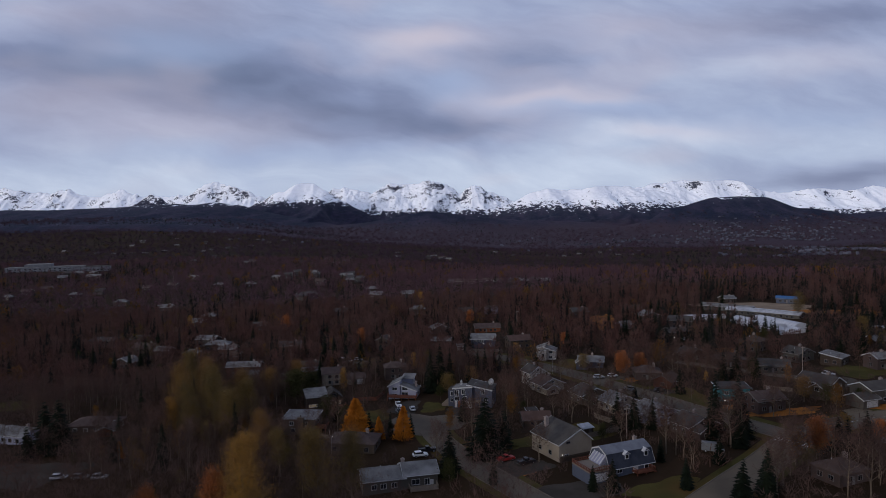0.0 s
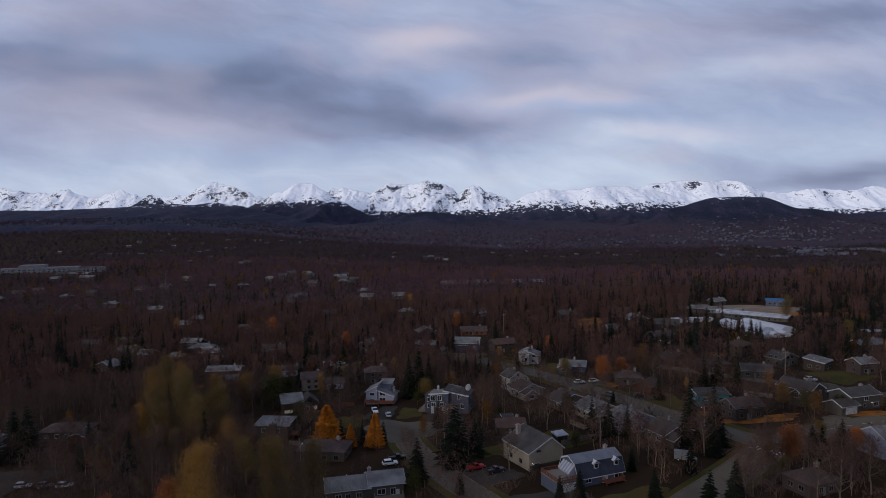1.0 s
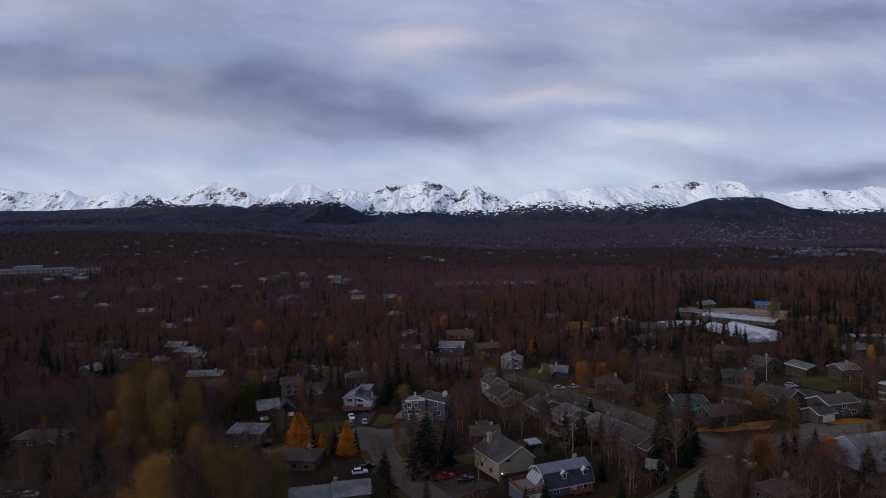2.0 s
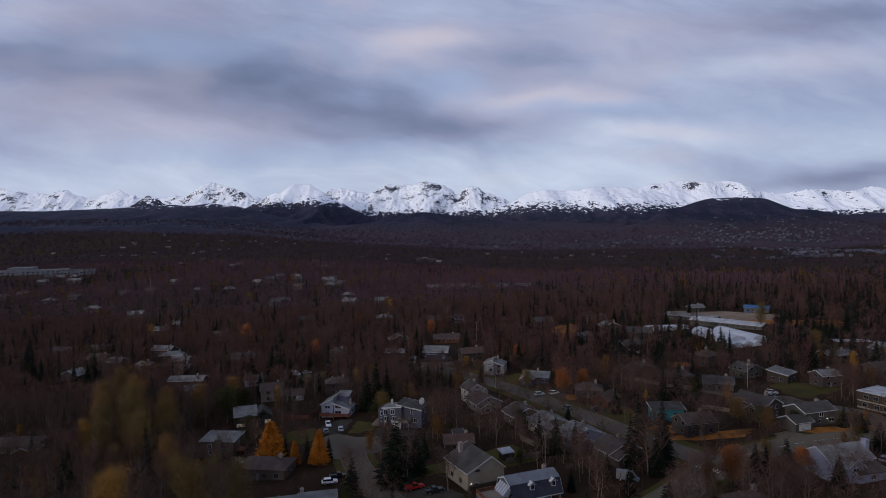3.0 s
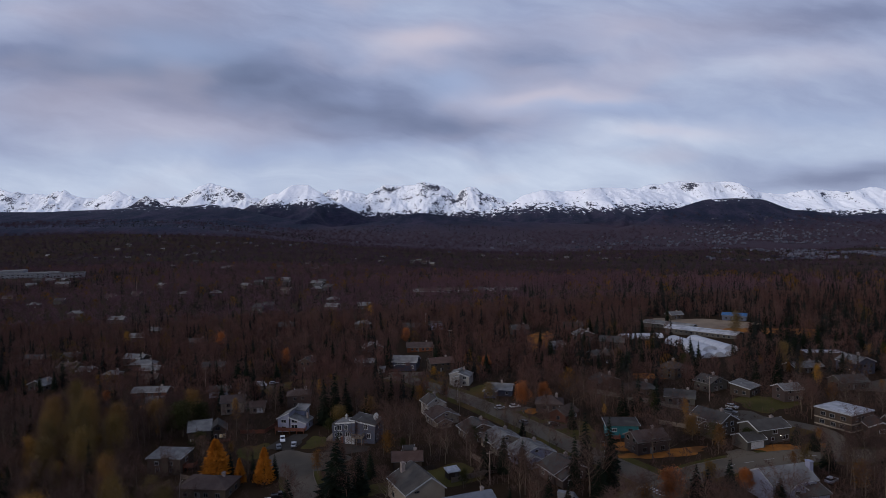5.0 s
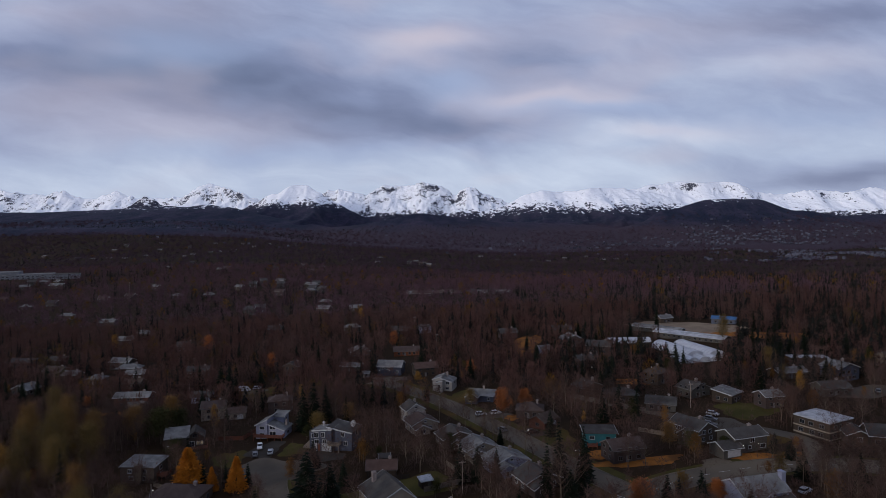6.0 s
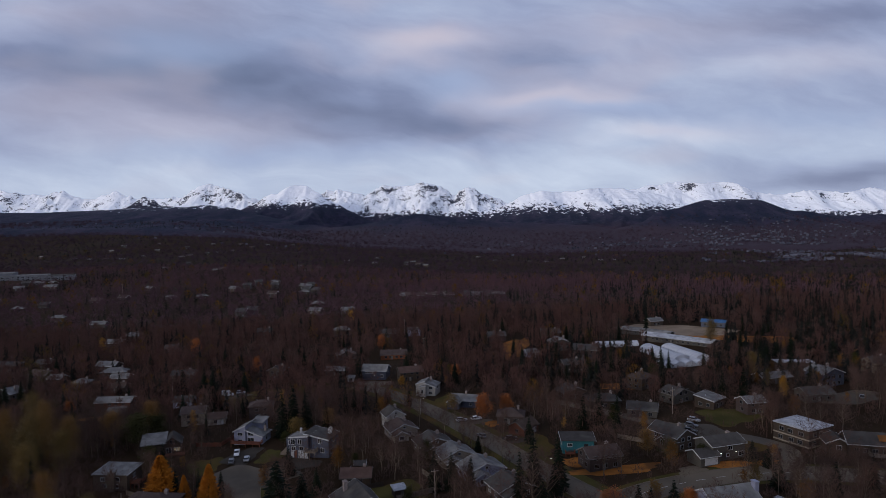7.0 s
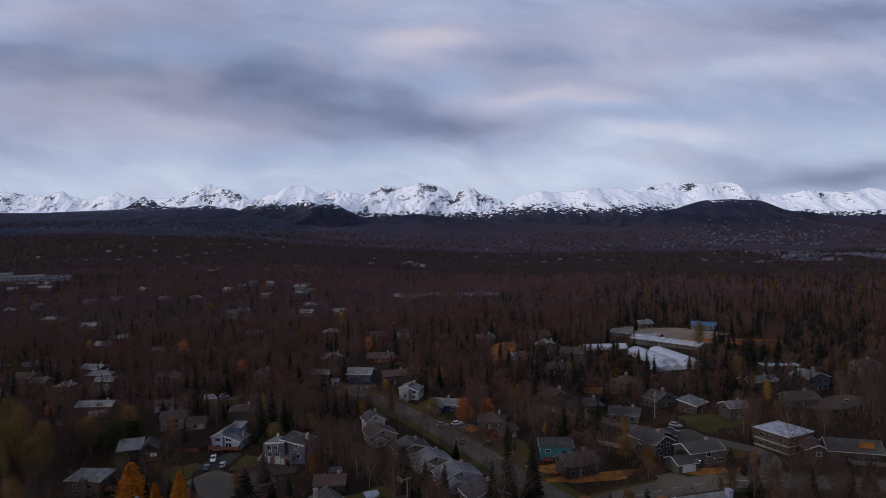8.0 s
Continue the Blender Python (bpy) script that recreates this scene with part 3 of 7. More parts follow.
yard("driveway_asphalt", 6, 179, 6, 4, -10, asphalt_dark, "dark asphalt driveway", 0.06)
yard("driveway_asphalt", 17.5, 135.5, 6.5, 4.5, 25, asphalt_dark, "dark asphalt driveway beside the beige house", 0.06)
yard("driveway_asphalt", 27, 121, 9, 5, 20, asphalt_dark, "dark asphalt forecourt before the garage", 0.06)
yard("driveway_asphalt", 16, 264, 7, 5, -5, asphalt, "asphalt apron before the blue house", 0.06)
yard("driveway_asphalt", 55, 209, 6, 2.6, -20, asphalt, "asphalt parking bay", 0.062)
yard("driveway_asphalt", 66, 189, 5.5, 2.6, -15, asphalt_dark, "asphalt driveway", 0.062)
yard("driveway_asphalt", 108, 160, 4, 3, 10, asphalt, "short asphalt driveway", 0.06)
yard("driveway_asphalt", -40, 256, 7, 4, 0, asphalt, "asphalt driveway", 0.06)
yard("driveway_asphalt", 119, 190, 8, 5, -35, asphalt, "asphalt parking bay", 0.062)
yard("driveway_asphalt", 176, 212, 12, 6, 10, asphalt, "asphalt yard", 0.06)
yard("lawn_patch", 24, 152, 7, 4.5, 10, lawn, "small green autumn lawn")
yard("lawn_patch", 12, 150, 5, 6, 20, lawn, "green lawn under a spruce")
yard("lawn_patch", 71, 187, 5, 10, 25, lawn, "green lawn along the street")
yard("lawn_patch", 47, 232, 6, 7, -20, lawn, "green lawn before the white house")
yard("lawn_patch", 27, 247, 9, 5, -20, lawn, "patchy lawn before the dark red house")
yard("lawn_patch", 34, 156, 9, 6, 20, lawn, "patchy garden lawn")
yard("lawn_patch", 45, 121, 8, 4, 20, lawn, "lawn before the gambrel house")
yard("lawn_patch", 5, 188, 5, 5, 0, lawn, "small lawn on the court", 0.045)
yard("lawn_patch", 133, 200, 8, 8, 20, lawn, "green lawn")
yard("lawn_patch", 128, 176, 6, 6, 20, lawn, "green lawn beside the flat-roofed building")
yard("lawn_patch", 147, 152, 13, 5, -10, lawn, "green lawn before the dark house")
yard("lawn_patch", -112, 296, 9, 3, 5, lawn, "thin green lawn")
yard("lawn_patch", -36, 250, 9, 4, 0, lawn, "green lawn")
yard("lawn_patch", -20.5, 181, 4.5, 6, 10, lawn, "ochre grass beside the turning circle", 0.045)
yard("lawn_patch", -3.5, 186, 3.5, 5, 0, lawn, "ochre grass before the slate-blue house", 0.045)
yard("lawn_patch", -27, 259, 7, 5, 0, lawn, "yellow-green back lawn", 0.045)
yard("lawn_patch", 28.5, 238, 6, 5, -20, lawn, "patchy grass beside the street", 0.045)
yard("gravel_patch", -101, 148, 12, 8, -10, asphalt_dark, "dull dark gravel parking lot among the birches")
yard("lawn_patch", -150, 216, 14, 6, 0, lawn, "pale worn clearing behind the houses", 0.045)
yard("leaves_patch", 90, 163.5, 11, 2.6, 6, litter, "bank of fallen orange leaves beside the road", 0.06)
yard("leaves_patch", 121, 163, 10, 2.4, -3, litter, "bank of fallen orange leaves before the house", 0.06)
yard("leaves_patch", 17, 132, 4, 1.6, 28, litter, "fallen leaves on a verge", 0.05)
yard("leaves_patch", 60, 205, 4, 3, 0, litter, "fallen orange leaves", 0.05)
yard("leaves_patch", 108, 240, 7, 4, -20, litter, "fallen orange leaves on a lawn", 0.05)
yard("leaves_patch", -82, 235, 6, 2.5, 0, litter, "fallen ochre leaves", 0.05)
yard("leaves_patch", 80, 170, 4, 3, 0, litter, "fallen orange leaves by the teal house", 0.05)
yard("gravel_patch", 168, 342, 16, 30, 40, gravel, "pale bare gravel yard of a plant nursery")
yard("gravel_patch", 190, 312, 22, 8, -30, litter, "dry ochre grass at the nursery")
yard("gravel_patch", 80, 322, 6, 24, -12, litter, "open dry grass clearing")

# ---- houses ----
WINDOW_CACHE = {}
FOOT = []


def window_meshes(w, h, trim):
    key = (round(w, 2), round(h, 2), trim.name)
    if key not in WINDOW_CACHE:
        f = bmesh.new()
        b = 0.12
        box(f, -w / 2 - b, w / 2 + b, -0.06, 0.05, h / 2, h / 2 + b)
        box(f, -w / 2 - b, w / 2 + b, -0.09, 0.05, -h / 2 - b, -h / 2)
        box(f, -w / 2 - b, -w / 2, -0.06, 0.05, -h / 2, h / 2)
        box(f, w / 2, w / 2 + b, -0.06, 0.05, -h / 2, h / 2)
        if w > 1.0:
            box(f, -0.04, 0.04, -0.05, 0.05, -h / 2, h / 2)
        me = bpy.data.meshes.new("window")
        done(f).to_mesh(me)
        f.free()
        me.materials.append(trim)
        g = bmesh.new()
        box(g, -w / 2, w / 2, -0.02, 0.03, -h / 2, h / 2)
        pa = bpy.data.meshes.new("pane")
        done(g).to_mesh(pa)
        g.free()
        pa.materials.append(glass)
        lit = pa.copy()
        lit.materials[0] = warm_pane
        WINDOW_CACHE[key] = me, pa, lit
    return WINDOW_CACHE[key]


SIDES = {"f": (0, -1, 0), "b": (0, 1, 180), "l": (-1, 0, -90), "r": (1, 0, 90)}


class House:
    """A house at a place of the plan: an empty at its base with volumes, windows, doors as parts."""

    def __init__(self, name, x, y, yaw, label, category="house", keep=None):
        self.ob = tagged(new(name), label, category)
        x, y = x * PLAN, y * PLAN
        self.ob.matrix_basis = pose(x, y, gz(x, y), 0, 0, yaw)
        self.x, self.y, self.yaw = x, y, yaw
        self.keep = keep
        self.size = 0
        self.rect = (0, 0, 8, 8)

    def volume(self, w, d, h, kind, rise, wall, roof, ox=0.0, oy=0.0, axis="x", over=0.45, trim=None, z0=-1.2, skew=0.0):
        """walls and roof over a rectangle; axis: the way the ridge runs; skew moves the ridge off the middle."""
        self.rect = (ox, oy, w, d)
        self.size = max(self.size, math.hypot(ox, oy) + 0.55 * max(w, d))
        trim = trim or pale_trim
        span, run = (d, w) if axis == "x" else (w, d)
        s = span / 2
        body = bmesh.new()
        t = 0.2
        if kind == "gable":
            top = [(-s, h), (skew, h + rise), (s, h)]
        elif kind == "shed":
            top = [(-s, h), (s, h + rise)]
        elif kind == "gambrel":
            top = [(-s, h), (-s * 0.72, h + rise * 0.66), (0, h + rise), (s * 0.72, h + rise * 0.66), (s, h)]
        else:
            top = [(-s, h), (s, h)]
        prism(body, [(-s, z0)] + top + [(s, z0)] if kind != "x" else top, -run / 2, run / 2, axis)
        m = pose(ox, oy, 0)
        bmesh.ops.transform(body, matrix=m, verts=body.verts)
        part("wall", done(body), wall, self.ob)
        cover = bmesh.new()
        a, b = -run / 2 - over, run / 2 + over
        if kind == "hip":
            e = over
            x0, x1, y0, y1 = (-run / 2 - e, run / 2 + e, -s - e, s + e)
            q = max(run / 2 - s, 0.3)
            low = [(x0, y0), (x1, y0), (x1, y1), (x0, y1)]
            if axis == "y":
                low = [(v, u) for u, v in low]
            vs = [cover.verts.new((u, v, h - 0.05)) for u, v in low] + [cover.verts.new((u, v, h + 0.16)) for u, v in low]
            ridge = [(-q, 0), (q, 0)] if axis == "x" else [(0, -q), (0, q)]
            r = [cover.verts.new((u, v, h + rise + 0.16)) for u, v in ridge]
            cover.faces.new(vs[3::-1])
            for i in range(4):
                j = (i + 1) % 4
                cover.faces.new((vs[i], vs[j], vs[4 + j], vs[4 + i]))
            if axis == "x":
                for f in ((4, 5, r[1], r[0]), (5, 6, r[1]), (6, 7, r[0], r[1]), (7, 4, r[0])):
                    cover.faces.new([vs[k] if isinstance(k, int) else k for k in f])
            else:
                for f in ((4, 5, r[0]), (5, 6, r[1], r[0]), (6, 7, r[1]), (7, 4, r[0], r[1])):
                    cover.faces.new([vs[k] if isinstance(k, int) else k for k in f])
        elif kind == "flat":
            p0, p1 = -s - over * 0.4, s + over * 0.4
            prism(cover, [(p0, h - 0.1), (p1, h - 0.1), (p1, h + 0.22), (p0, h + 0.22)], a + over * 0.6, b - over * 0.6, axis)
            prism(cover, [(p0 + 0.5, h + 0.22), (p1 - 0.5, h + 0.22), (p1 - 0.5, h + 0.34), (p0 + 0.5, h + 0.34)], a + over + 0.4, b - over - 0.4, axis)
        else:
            pts = list(top)
            g0 = (pts[1][1] - pts[0][1]) / (pts[1][0] - pts[0][0])
            g1 = (pts[-1][1] - pts[-2][1]) / (pts[-1][0] - pts[-2][0])
            pts[0] = (pts[0][0] - over, pts[0][1] - g0 * over)
            pts[-1] = (pts[-1][0] + over, pts[-1][1] + g1 * over)
            outline = [(u, v + 0.02) for u, v in pts] + [(u, v + 0.02 + t) for u, v in pts[::-1]]
            prism(cover, outline, a, b, axis)
            # rake boards just outside both gable ends
            for k, end in enumerate((a, b)):
                rake = bmesh.new()
                out = [(u, v - 0.12) for u, v in pts] + [(u, v + 0.06 + t) for u, v in pts[::-1]]
                prism(rake, out, end - 0.06 if k == 0 else end + 0.003, end - 0.003 if k == 0 else end + 0.06, axis)
                bmesh.ops.transform(rake, matrix=m, verts=rake.verts)
                part("rake_board", done(rake), trim, self.ob)
        bmesh.ops.transform(cover, matrix=m, verts=cover.verts)
        part("roof", done(cover), roof, self.ob)
        # eave boards with a gutter line along both low edges
        if kind in ("gable", "gambrel"):
            for sgn in (-1, 1):
                g = bmesh.new()
                edge = pts[0] if sgn < 0 else pts[-1]
                u0, u1 = sorted((edge[0], edge[0] + sgn * 0.12))
                prism(g, [(u0, edge[1] - 0.02), (u1, edge[1] - 0.02), (u1, edge[1] + 0.16), (u0, edge[1] + 0.16)], a, b, axis)
                bmesh.ops.transform(g, matrix=m, verts=g.verts)
                part("gutter", done(g), trim, self.ob)
        return self

    def spot(self, side, u, z, out=0.0):
        ox, oy, w, d = self.rect
        sx, sy, turn = SIDES[side]
        c, s = math.cos(radians(turn)), math.sin(radians(turn))
        return pose(ox + sx * (w / 2 + out) + u * c, oy + sy * (d / 2 + out) + u * s, z, 0, 0, turn)

    def window(self, side, u, z, w=1.3, h=1.2, trim=None, lit=False):
        frame_me, pane_me, lit_me = window_meshes(w, h, trim or pale_trim)
        f = shared("window", frame_me, self.ob, self.spot(side, u, z))
        shared("pane", lit_me if lit else pane_me, f, pose(0, -0.02, 0))
        return self

    def windows(self, rows, sides="flr", gap=3.2, w=1.3, h=1.2, trim=None):
        ox, oy, W, D = self.rect
        for side in sides:
            span = W if side in "fb" else D
            n = max(1, int((span - 1.2) / gap))
            for z in rows:
                for i in range(n):
                    u = (i - (n - 1) / 2) * gap + 0.25 * math.sin(self.x + 3 * i + z)
                    self.window(side, u, z, w, h, trim)
        return self

    def door(self, side, u, w=0.95, h=2.05, mat=None, name="door", z=0.0):
        bm = bmesh.new()
        box(bm, -w / 2, w / 2, -0.07, 0.04, 0, h)
        if name == "garage_door":
            for k in range(1, 4):
                box(bm, -w / 2 + 0.1, w / 2 - 0.1, -0.10, -0.05, h * k / 4 - 0.04 - h / 5, h * k / 4 - 0.1)
        else:
            box(bm, -w / 2 + 0.14, w / 2 - 0.14, -0.10, -0.06, 0.2, h - 0.25)
        ob = part(name, done(bm), mat or pale_trim, self.ob)
        ob.matrix_basis = self.spot(side, u, z)
        return self

    def chimney(self, x, y, h, r=0.45, mat=None):
        bm = bmesh.new()
        box(bm, x - r, x + r, y - r, y + r, 0.5, h)
        box(bm, x - r - 0.1, x + r + 0.1, y - r - 0.1, y + r + 0.1, h, h + 0.2)
        box(bm, x - 0.18, x + 0.18, y - 0.18, y + 0.18, h + 0.2, h + 0.55)
        part("chimney", done(bm), mat or masonry, self.ob)
        return self

    def vent(self, x, y, z):
        bm = bmesh.new()
        tube(bm, (x, y, z - 0.4), (x, y, z + 0.5), 0.09, 0.09)
        tube(bm, (x, y, z + 0.5), (x, y, z + 0.62), 0.16, 0.04)
        part("vent_pipe", done(bm), steel, self.ob)
        return self

    def lamp(self, side, u, z):
        bm = bmesh.new()
        bmesh.ops.create_icosphere(bm, subdivisions=1, radius=0.11)
        ob = part("porch_lamp", bm, lamp_glow, self.ob, "lit white porch lamp")
        ob.matrix_basis = self.spot(side, u, z, 0.3)
        return self

    def deck(self, x0, x1, y0, y1, z, mat=None, rail=True, steps=False):
        mat = mat or stain
        bm = bmesh.new()
        n = max(2, int((x1 - x0) / 2.4))
        box(bm, x0, x1, y0, y1, z - 0.25, z)
        for i in range(n + 1):
            u = x0 + 0.1 + (x1 - x0 - 0.2) * i / n
            box(bm, u - 0.08, u + 0.08, y0 + 0.02, y0 + 0.18, -0.8, z - 0.25)
        part("deck", done(bm), mat, self.ob)
        if rail:
            r = bmesh.new()
            for (ax, ay), (bx, by) in (((x0, y0), (x1, y0)), ((x0, y0), (x0, y1)), ((x1, y0), (x1, y1))):
                length = math.hypot(bx - ax, by - ay)
                k = max(2, int(length / 0.35))
                for i in range(k + 1):
                    px, py = ax + (bx - ax) * i / k, ay + (by - ay) * i / k
                    box(r, px - 0.04, px + 0.04, py - 0.04, py + 0.04, z, z + 0.9)
                box(r, min(ax, bx) - 0.06, max(ax, bx) + 0.06, min(ay, by) - 0.06, max(ay, by) + 0.06, z + 0.9, z + 1.0)
            part("railing", done(r), mat, self.ob)
        if steps:
            st = bmesh.new()
            for i in range(5):
                box(st, x1 + 0.3 * i + 0.02, x1 + 0.3 * i + 0.32, y0, y0 + 1.6, -0.3, z - 0.18 * (i + 1))
            part("stairs", done(st), mat, self.ob)
        return self

    def finish(self, clear=None):
        FOOT.append((self.x, self.y, self.size + 0.8, self.size + 3 if clear is None else clear))
        return self


def plain_house(x, y, yaw, w, d, h, kind, rise, wall, roof, label, axis="x", two=False, chimney=True, garage=False, name="house", trim=None):
    o = House(name, x, y, yaw, label)
    o.volume(w, d, h, kind, rise, wall, roof, axis=axis, trim=trim or (pale_trim if roof in (frost_roof, snow_roof) else dim_trim))
    o.windows([1.5, 4.0] if two else [1.5], "flrb", trim=trim or dim_trim)
    if garage:
        o.door("f", w * 0.22, 4.4 if w > 9 else 2.6, 2.2, name="garage_door")
    else:
        o.door("f", -w * 0.06, mat=dark_trim if wall in (white_siding, pale_siding) else dim_trim)
    if chimney:
        o.chimney(w * 0.27, d * 0.12, h + rise + 0.5)
    o.vent(-w * 0.2, 0.8 if axis == "x" else 0.0, h + rise * 0.8)
    return o.finish()


# grey ranch house by the court street, two stepped roofs
o = House("ranch_house", -9.0, 130.5, 14, "low grey ranch house with two stepped blue-grey roofs", keep=1)
o.volume(11.0, 9.0, 3.3, "gable", 1.7, grey_siding, frost_roof, ox=-5.0).windows([1.6], "fl", 2.6)
o.volume(9.0, 8.5, 3.7, "gable", 1.9, grey_siding, frost_roof, ox=5.0).window("f", -1.5, 1.8, 2.0, 1.3).window("f", 1.6, 1.6, 1.2, 1.6)
o.door("f", 2.8).chimney(1.0, 1.5, 6.0).deck(1.6, 9.0, -7.2, -4.3, 0.7, boards).vent(-5, 1.5, 4.4).finish()

# dusty blue gambrel house with dormers, garage wing under a roof deck
o = House("gambrel_house", 39.5, 132.6, 23, "dusty blue gambrel house with two white dormers and a red deck")
o.volume(14.0, 8.6, 2.9, "gambrel", 4.0, blue_siding, slate_roof, over=0.4, ox=-0.6)
o.window("f", -4.0, 1.5, 1.5, 1.2).window("f", 5.4, 1.5, 2.4, 1.4).door("f", 1.2, 1.7).window("l", -1.8, 1.5).window("l", 1.4, 4.4, 1.2, 1.4).window("r", 0, 1.5).window("r", 0, 4.4)
frost = bmesh.new()
prism(frost, [(-3.2, 5.80), (0, 7.16), (3.2, 5.80), (3.2, 5.86), (0, 7.23), (-3.2, 5.86)], -7.95, 6.75, "x")
part("upper_roof", done(frost), rime_roof, o.ob, "frosted upper roof slopes")
for u in (-1.9, 4.4):
    dm = bmesh.new()
    prism(dm, [(u - 0.8, 4.0), (u - 0.8, 5.35), (u, 5.95), (u + 0.8, 5.35), (u + 0.8, 4.0)], -3.95, -1.5, "y")
    dormer = part("dormer", done(dm), blue_siding, o.ob)
    rf = bmesh.new()
    prism(rf, [(u - 1.05, 5.22), (u, 6.0), (u + 1.05, 5.22), (u + 1.05, 5.36), (u, 6.16), (u - 1.05, 5.36)], -4.2, -1.5, "y")
    part("dormer_roof", done(rf), pale_trim, dormer)
    fm, pm, lm = window_meshes(0.9, 1.1, pale_trim)
    f = shared("window", fm, o.ob, pose(u, -3.97, 4.75))
    shared("pane", pm, f, pose(0, -0.02, 0))
o.deck(-0.6, 5.2, -6.6, -4.35, 0.9, stain, steps=True)
o.chimney(4.4, 0.9, 7.6, 0.4)
o.volume(6.8, 8.0, 2.6, "flat", 0, blue_siding, boards, ox=-11.1, oy=-1.2, over=0.2)
o.door("f", -0.2, 4.8, 2.2, name="garage_door").lamp("f", -2.9, 2.2).lamp("f", 2.9, 2.2)
r = bmesh.new()
for x0, x1, y0, y1 in ((-14.5, -7.8, -5.2, -5.05), (-14.5, -14.35, -5.05, 2.75), (-14.5, -7.8, 2.75, 2.9)):
    box(r, x0, x1, y0, y1, 2.95, 3.15)
    box(r, x0, x1, y0, y1, 3.65, 3.8)
    n = int(max(x1 - x0, y1 - y0) / 0.7)
    for i in range(n + 1):
        px, py = x0 + (x1 - x0 - 0.15) * i / n, y0 + (y1 - y0 - 0.15) * i / n
        box(r, px, px + 0.15, py, py + 0.15, 2.82, 3.65)
part("deck_railing", done(r), stain, o.ob, "red cedar railing round the roof deck")
sp = bmesh.new()
prism(sp, [(-9.5, 2.8), (-9.5, 3.3), (-7.65, 5.2), (-7.65, 2.8)], -2.6, 2.2, "y")
part("sunroom", done(sp), pale_siding, o.ob, "sloping white-framed sunroom")
for i in range(5):
    bar = bmesh.new()
    y = -2.5 + i * 1.15
    prism(bar, [(-9.52, 3.32), (-7.66, 5.23), (-7.66, 5.36), (-9.52, 3.45)], y, y + 0.35, "y")
    part("glazing_bar", done(bar), pale_trim, o.ob)
o.finish(14)

# tall beige house with a broad gable
o = House("beige_house", 28.0, 144.2, 27, "tall plain beige house with a broad grey gable roof")
o.volume(11.5, 13.5, 4.9, "gable", 3.4, beige_siding, grey_roof, axis="y", skew=1.7, over=0.35)
o.window("f", -3.2, 1.3, 1.3, 1.0).window("f", -2.6, 5.1, 1.2, 0.35, dark_trim).windows([1.6], "l", 4.6, trim=dim_trim).windows([1.6], "r", 4.0)
o.lamp("f", -4.8, 2.0).chimney(-2.0, 4.5, 9.2, 0.55)
o.volume(10.9, 0.7, 1.2, "flat", 0, dark_siding, dark_siding, oy=-7.15, over=0.05)
o.finish(13)

o = plain_house(24.6, 165.0, 4, 9.2, 7.5, 2.7, "gable", 1.7, dark_siding, maroon_roof, "dark brown cottage with a faded maroon roof", trim=dark_trim)

# white split-level with shed roofs and deck
o = House("split_level_house", -13.3, 200.5, -8, "pale grey split-level house with opposing shed roofs")
o.volume(4.6, 8.5, 5.0, "shed", 2.2, pale_siding, frost_roof, ox=-3.2, axis="y").window("f", 0.2, 4.0, 1.9, 1.1).window("f", 0.2, 1.4, 1.6, 1.1).window("l", 0, 4.0).window("l", 2, 1.5)
o.volume(6.4, 7.5, 5.3, "shed", -2.1, pale_siding, frost_roof, ox=2.5, axis="y").window("f", -1.4, 4.1, 2.2, 1.3).window("f", -1.4, 1.8, 2.4, 1.5).window("r", 0, 1.6)
o.volume(4.2, 5.0, 6.6, "shed", 0.8, pale_siding, frost_roof, ox=1.0, oy=4.6, axis="x").window("r", 0, 5.0)
o.chimney(4.6, 1.4, 5.6, 0.4)
o.rect = (0, 0, 11, 8.5)
o.deck(-5.4, 6.2, -7.2, -4.4, 1.5, stain)
o.finish(14)

# slate-blue stepped house with a big dish
o = House("stepped_house", 7.8, 186.2, -14, "slate-blue stepped house with white-framed windows and a dish")
o.volume(9.0, 8.5, 6.6, "shed", -1.2, slate_siding, grey_roof, ox=4.0, oy=1.4, axis="y", over=0.3).window("f", 1.2, 5.0, 1.1, 1.4).window("f", 2.2, 2.4, 1.2, 1.2).window("r", 0, 4.6).window("r", -2, 1.8)
o.volume(7.0, 5.5, 5.6, "shed", 0.7, slate_siding, frost_roof, ox=-2.0, oy=-1.2, axis="y", over=0.25)
o.window("f", -2.2, 4.5, 1.5, 1.4).window("f", 0.3, 4.7, 1.2, 1.3).window("f", -2.0, 2.6, 1.5, 1.1).window("f", 0.9, 2.8, 1.3, 1.1)
o.door("f", 1.6, 3.6, 2.2, name="garage_door").door("f", -2.4, 0.9, 2.1).door("f", -1.2, 0.9, 2.1, stain)
o.volume(2.6, 4.5, 4.8, "flat", 0, slate_siding, grey_roof, ox=-6.4, oy=0.2, over=0.2).window("f", 0, 3.6, 0.8, 1.1).window("l", 0, 3.6, 0.9, 1.1).window("f", 0.1, 1.7, 0.8, 1.0)
o.chimney(-3.4, 0.6, 6.9, 0.3, steel)
st = bmesh.new()
for i in range(9):
    box(st, -8.1 - 0.28 * i, -7.8 - 0.28 * i, -1.8, -0.6, -0.8, 2.0 - 0.22 * i)
part("outside_stairs", done(st), boards, o.ob, "weathered outside stairs")
dish = bmesh.new()
n = 20
ringv = []
for k, (r, dep) in enumerate(((0.35, 0.16), (0.75, 0.06), (1.05, -0.12))):
    ringv.append([dish.verts.new((r * math.cos(2 * math.pi * i / n), -dep, r * math.sin(2 * math.pi * i / n))) for i in range(n)])
dish.faces.new(ringv[0])
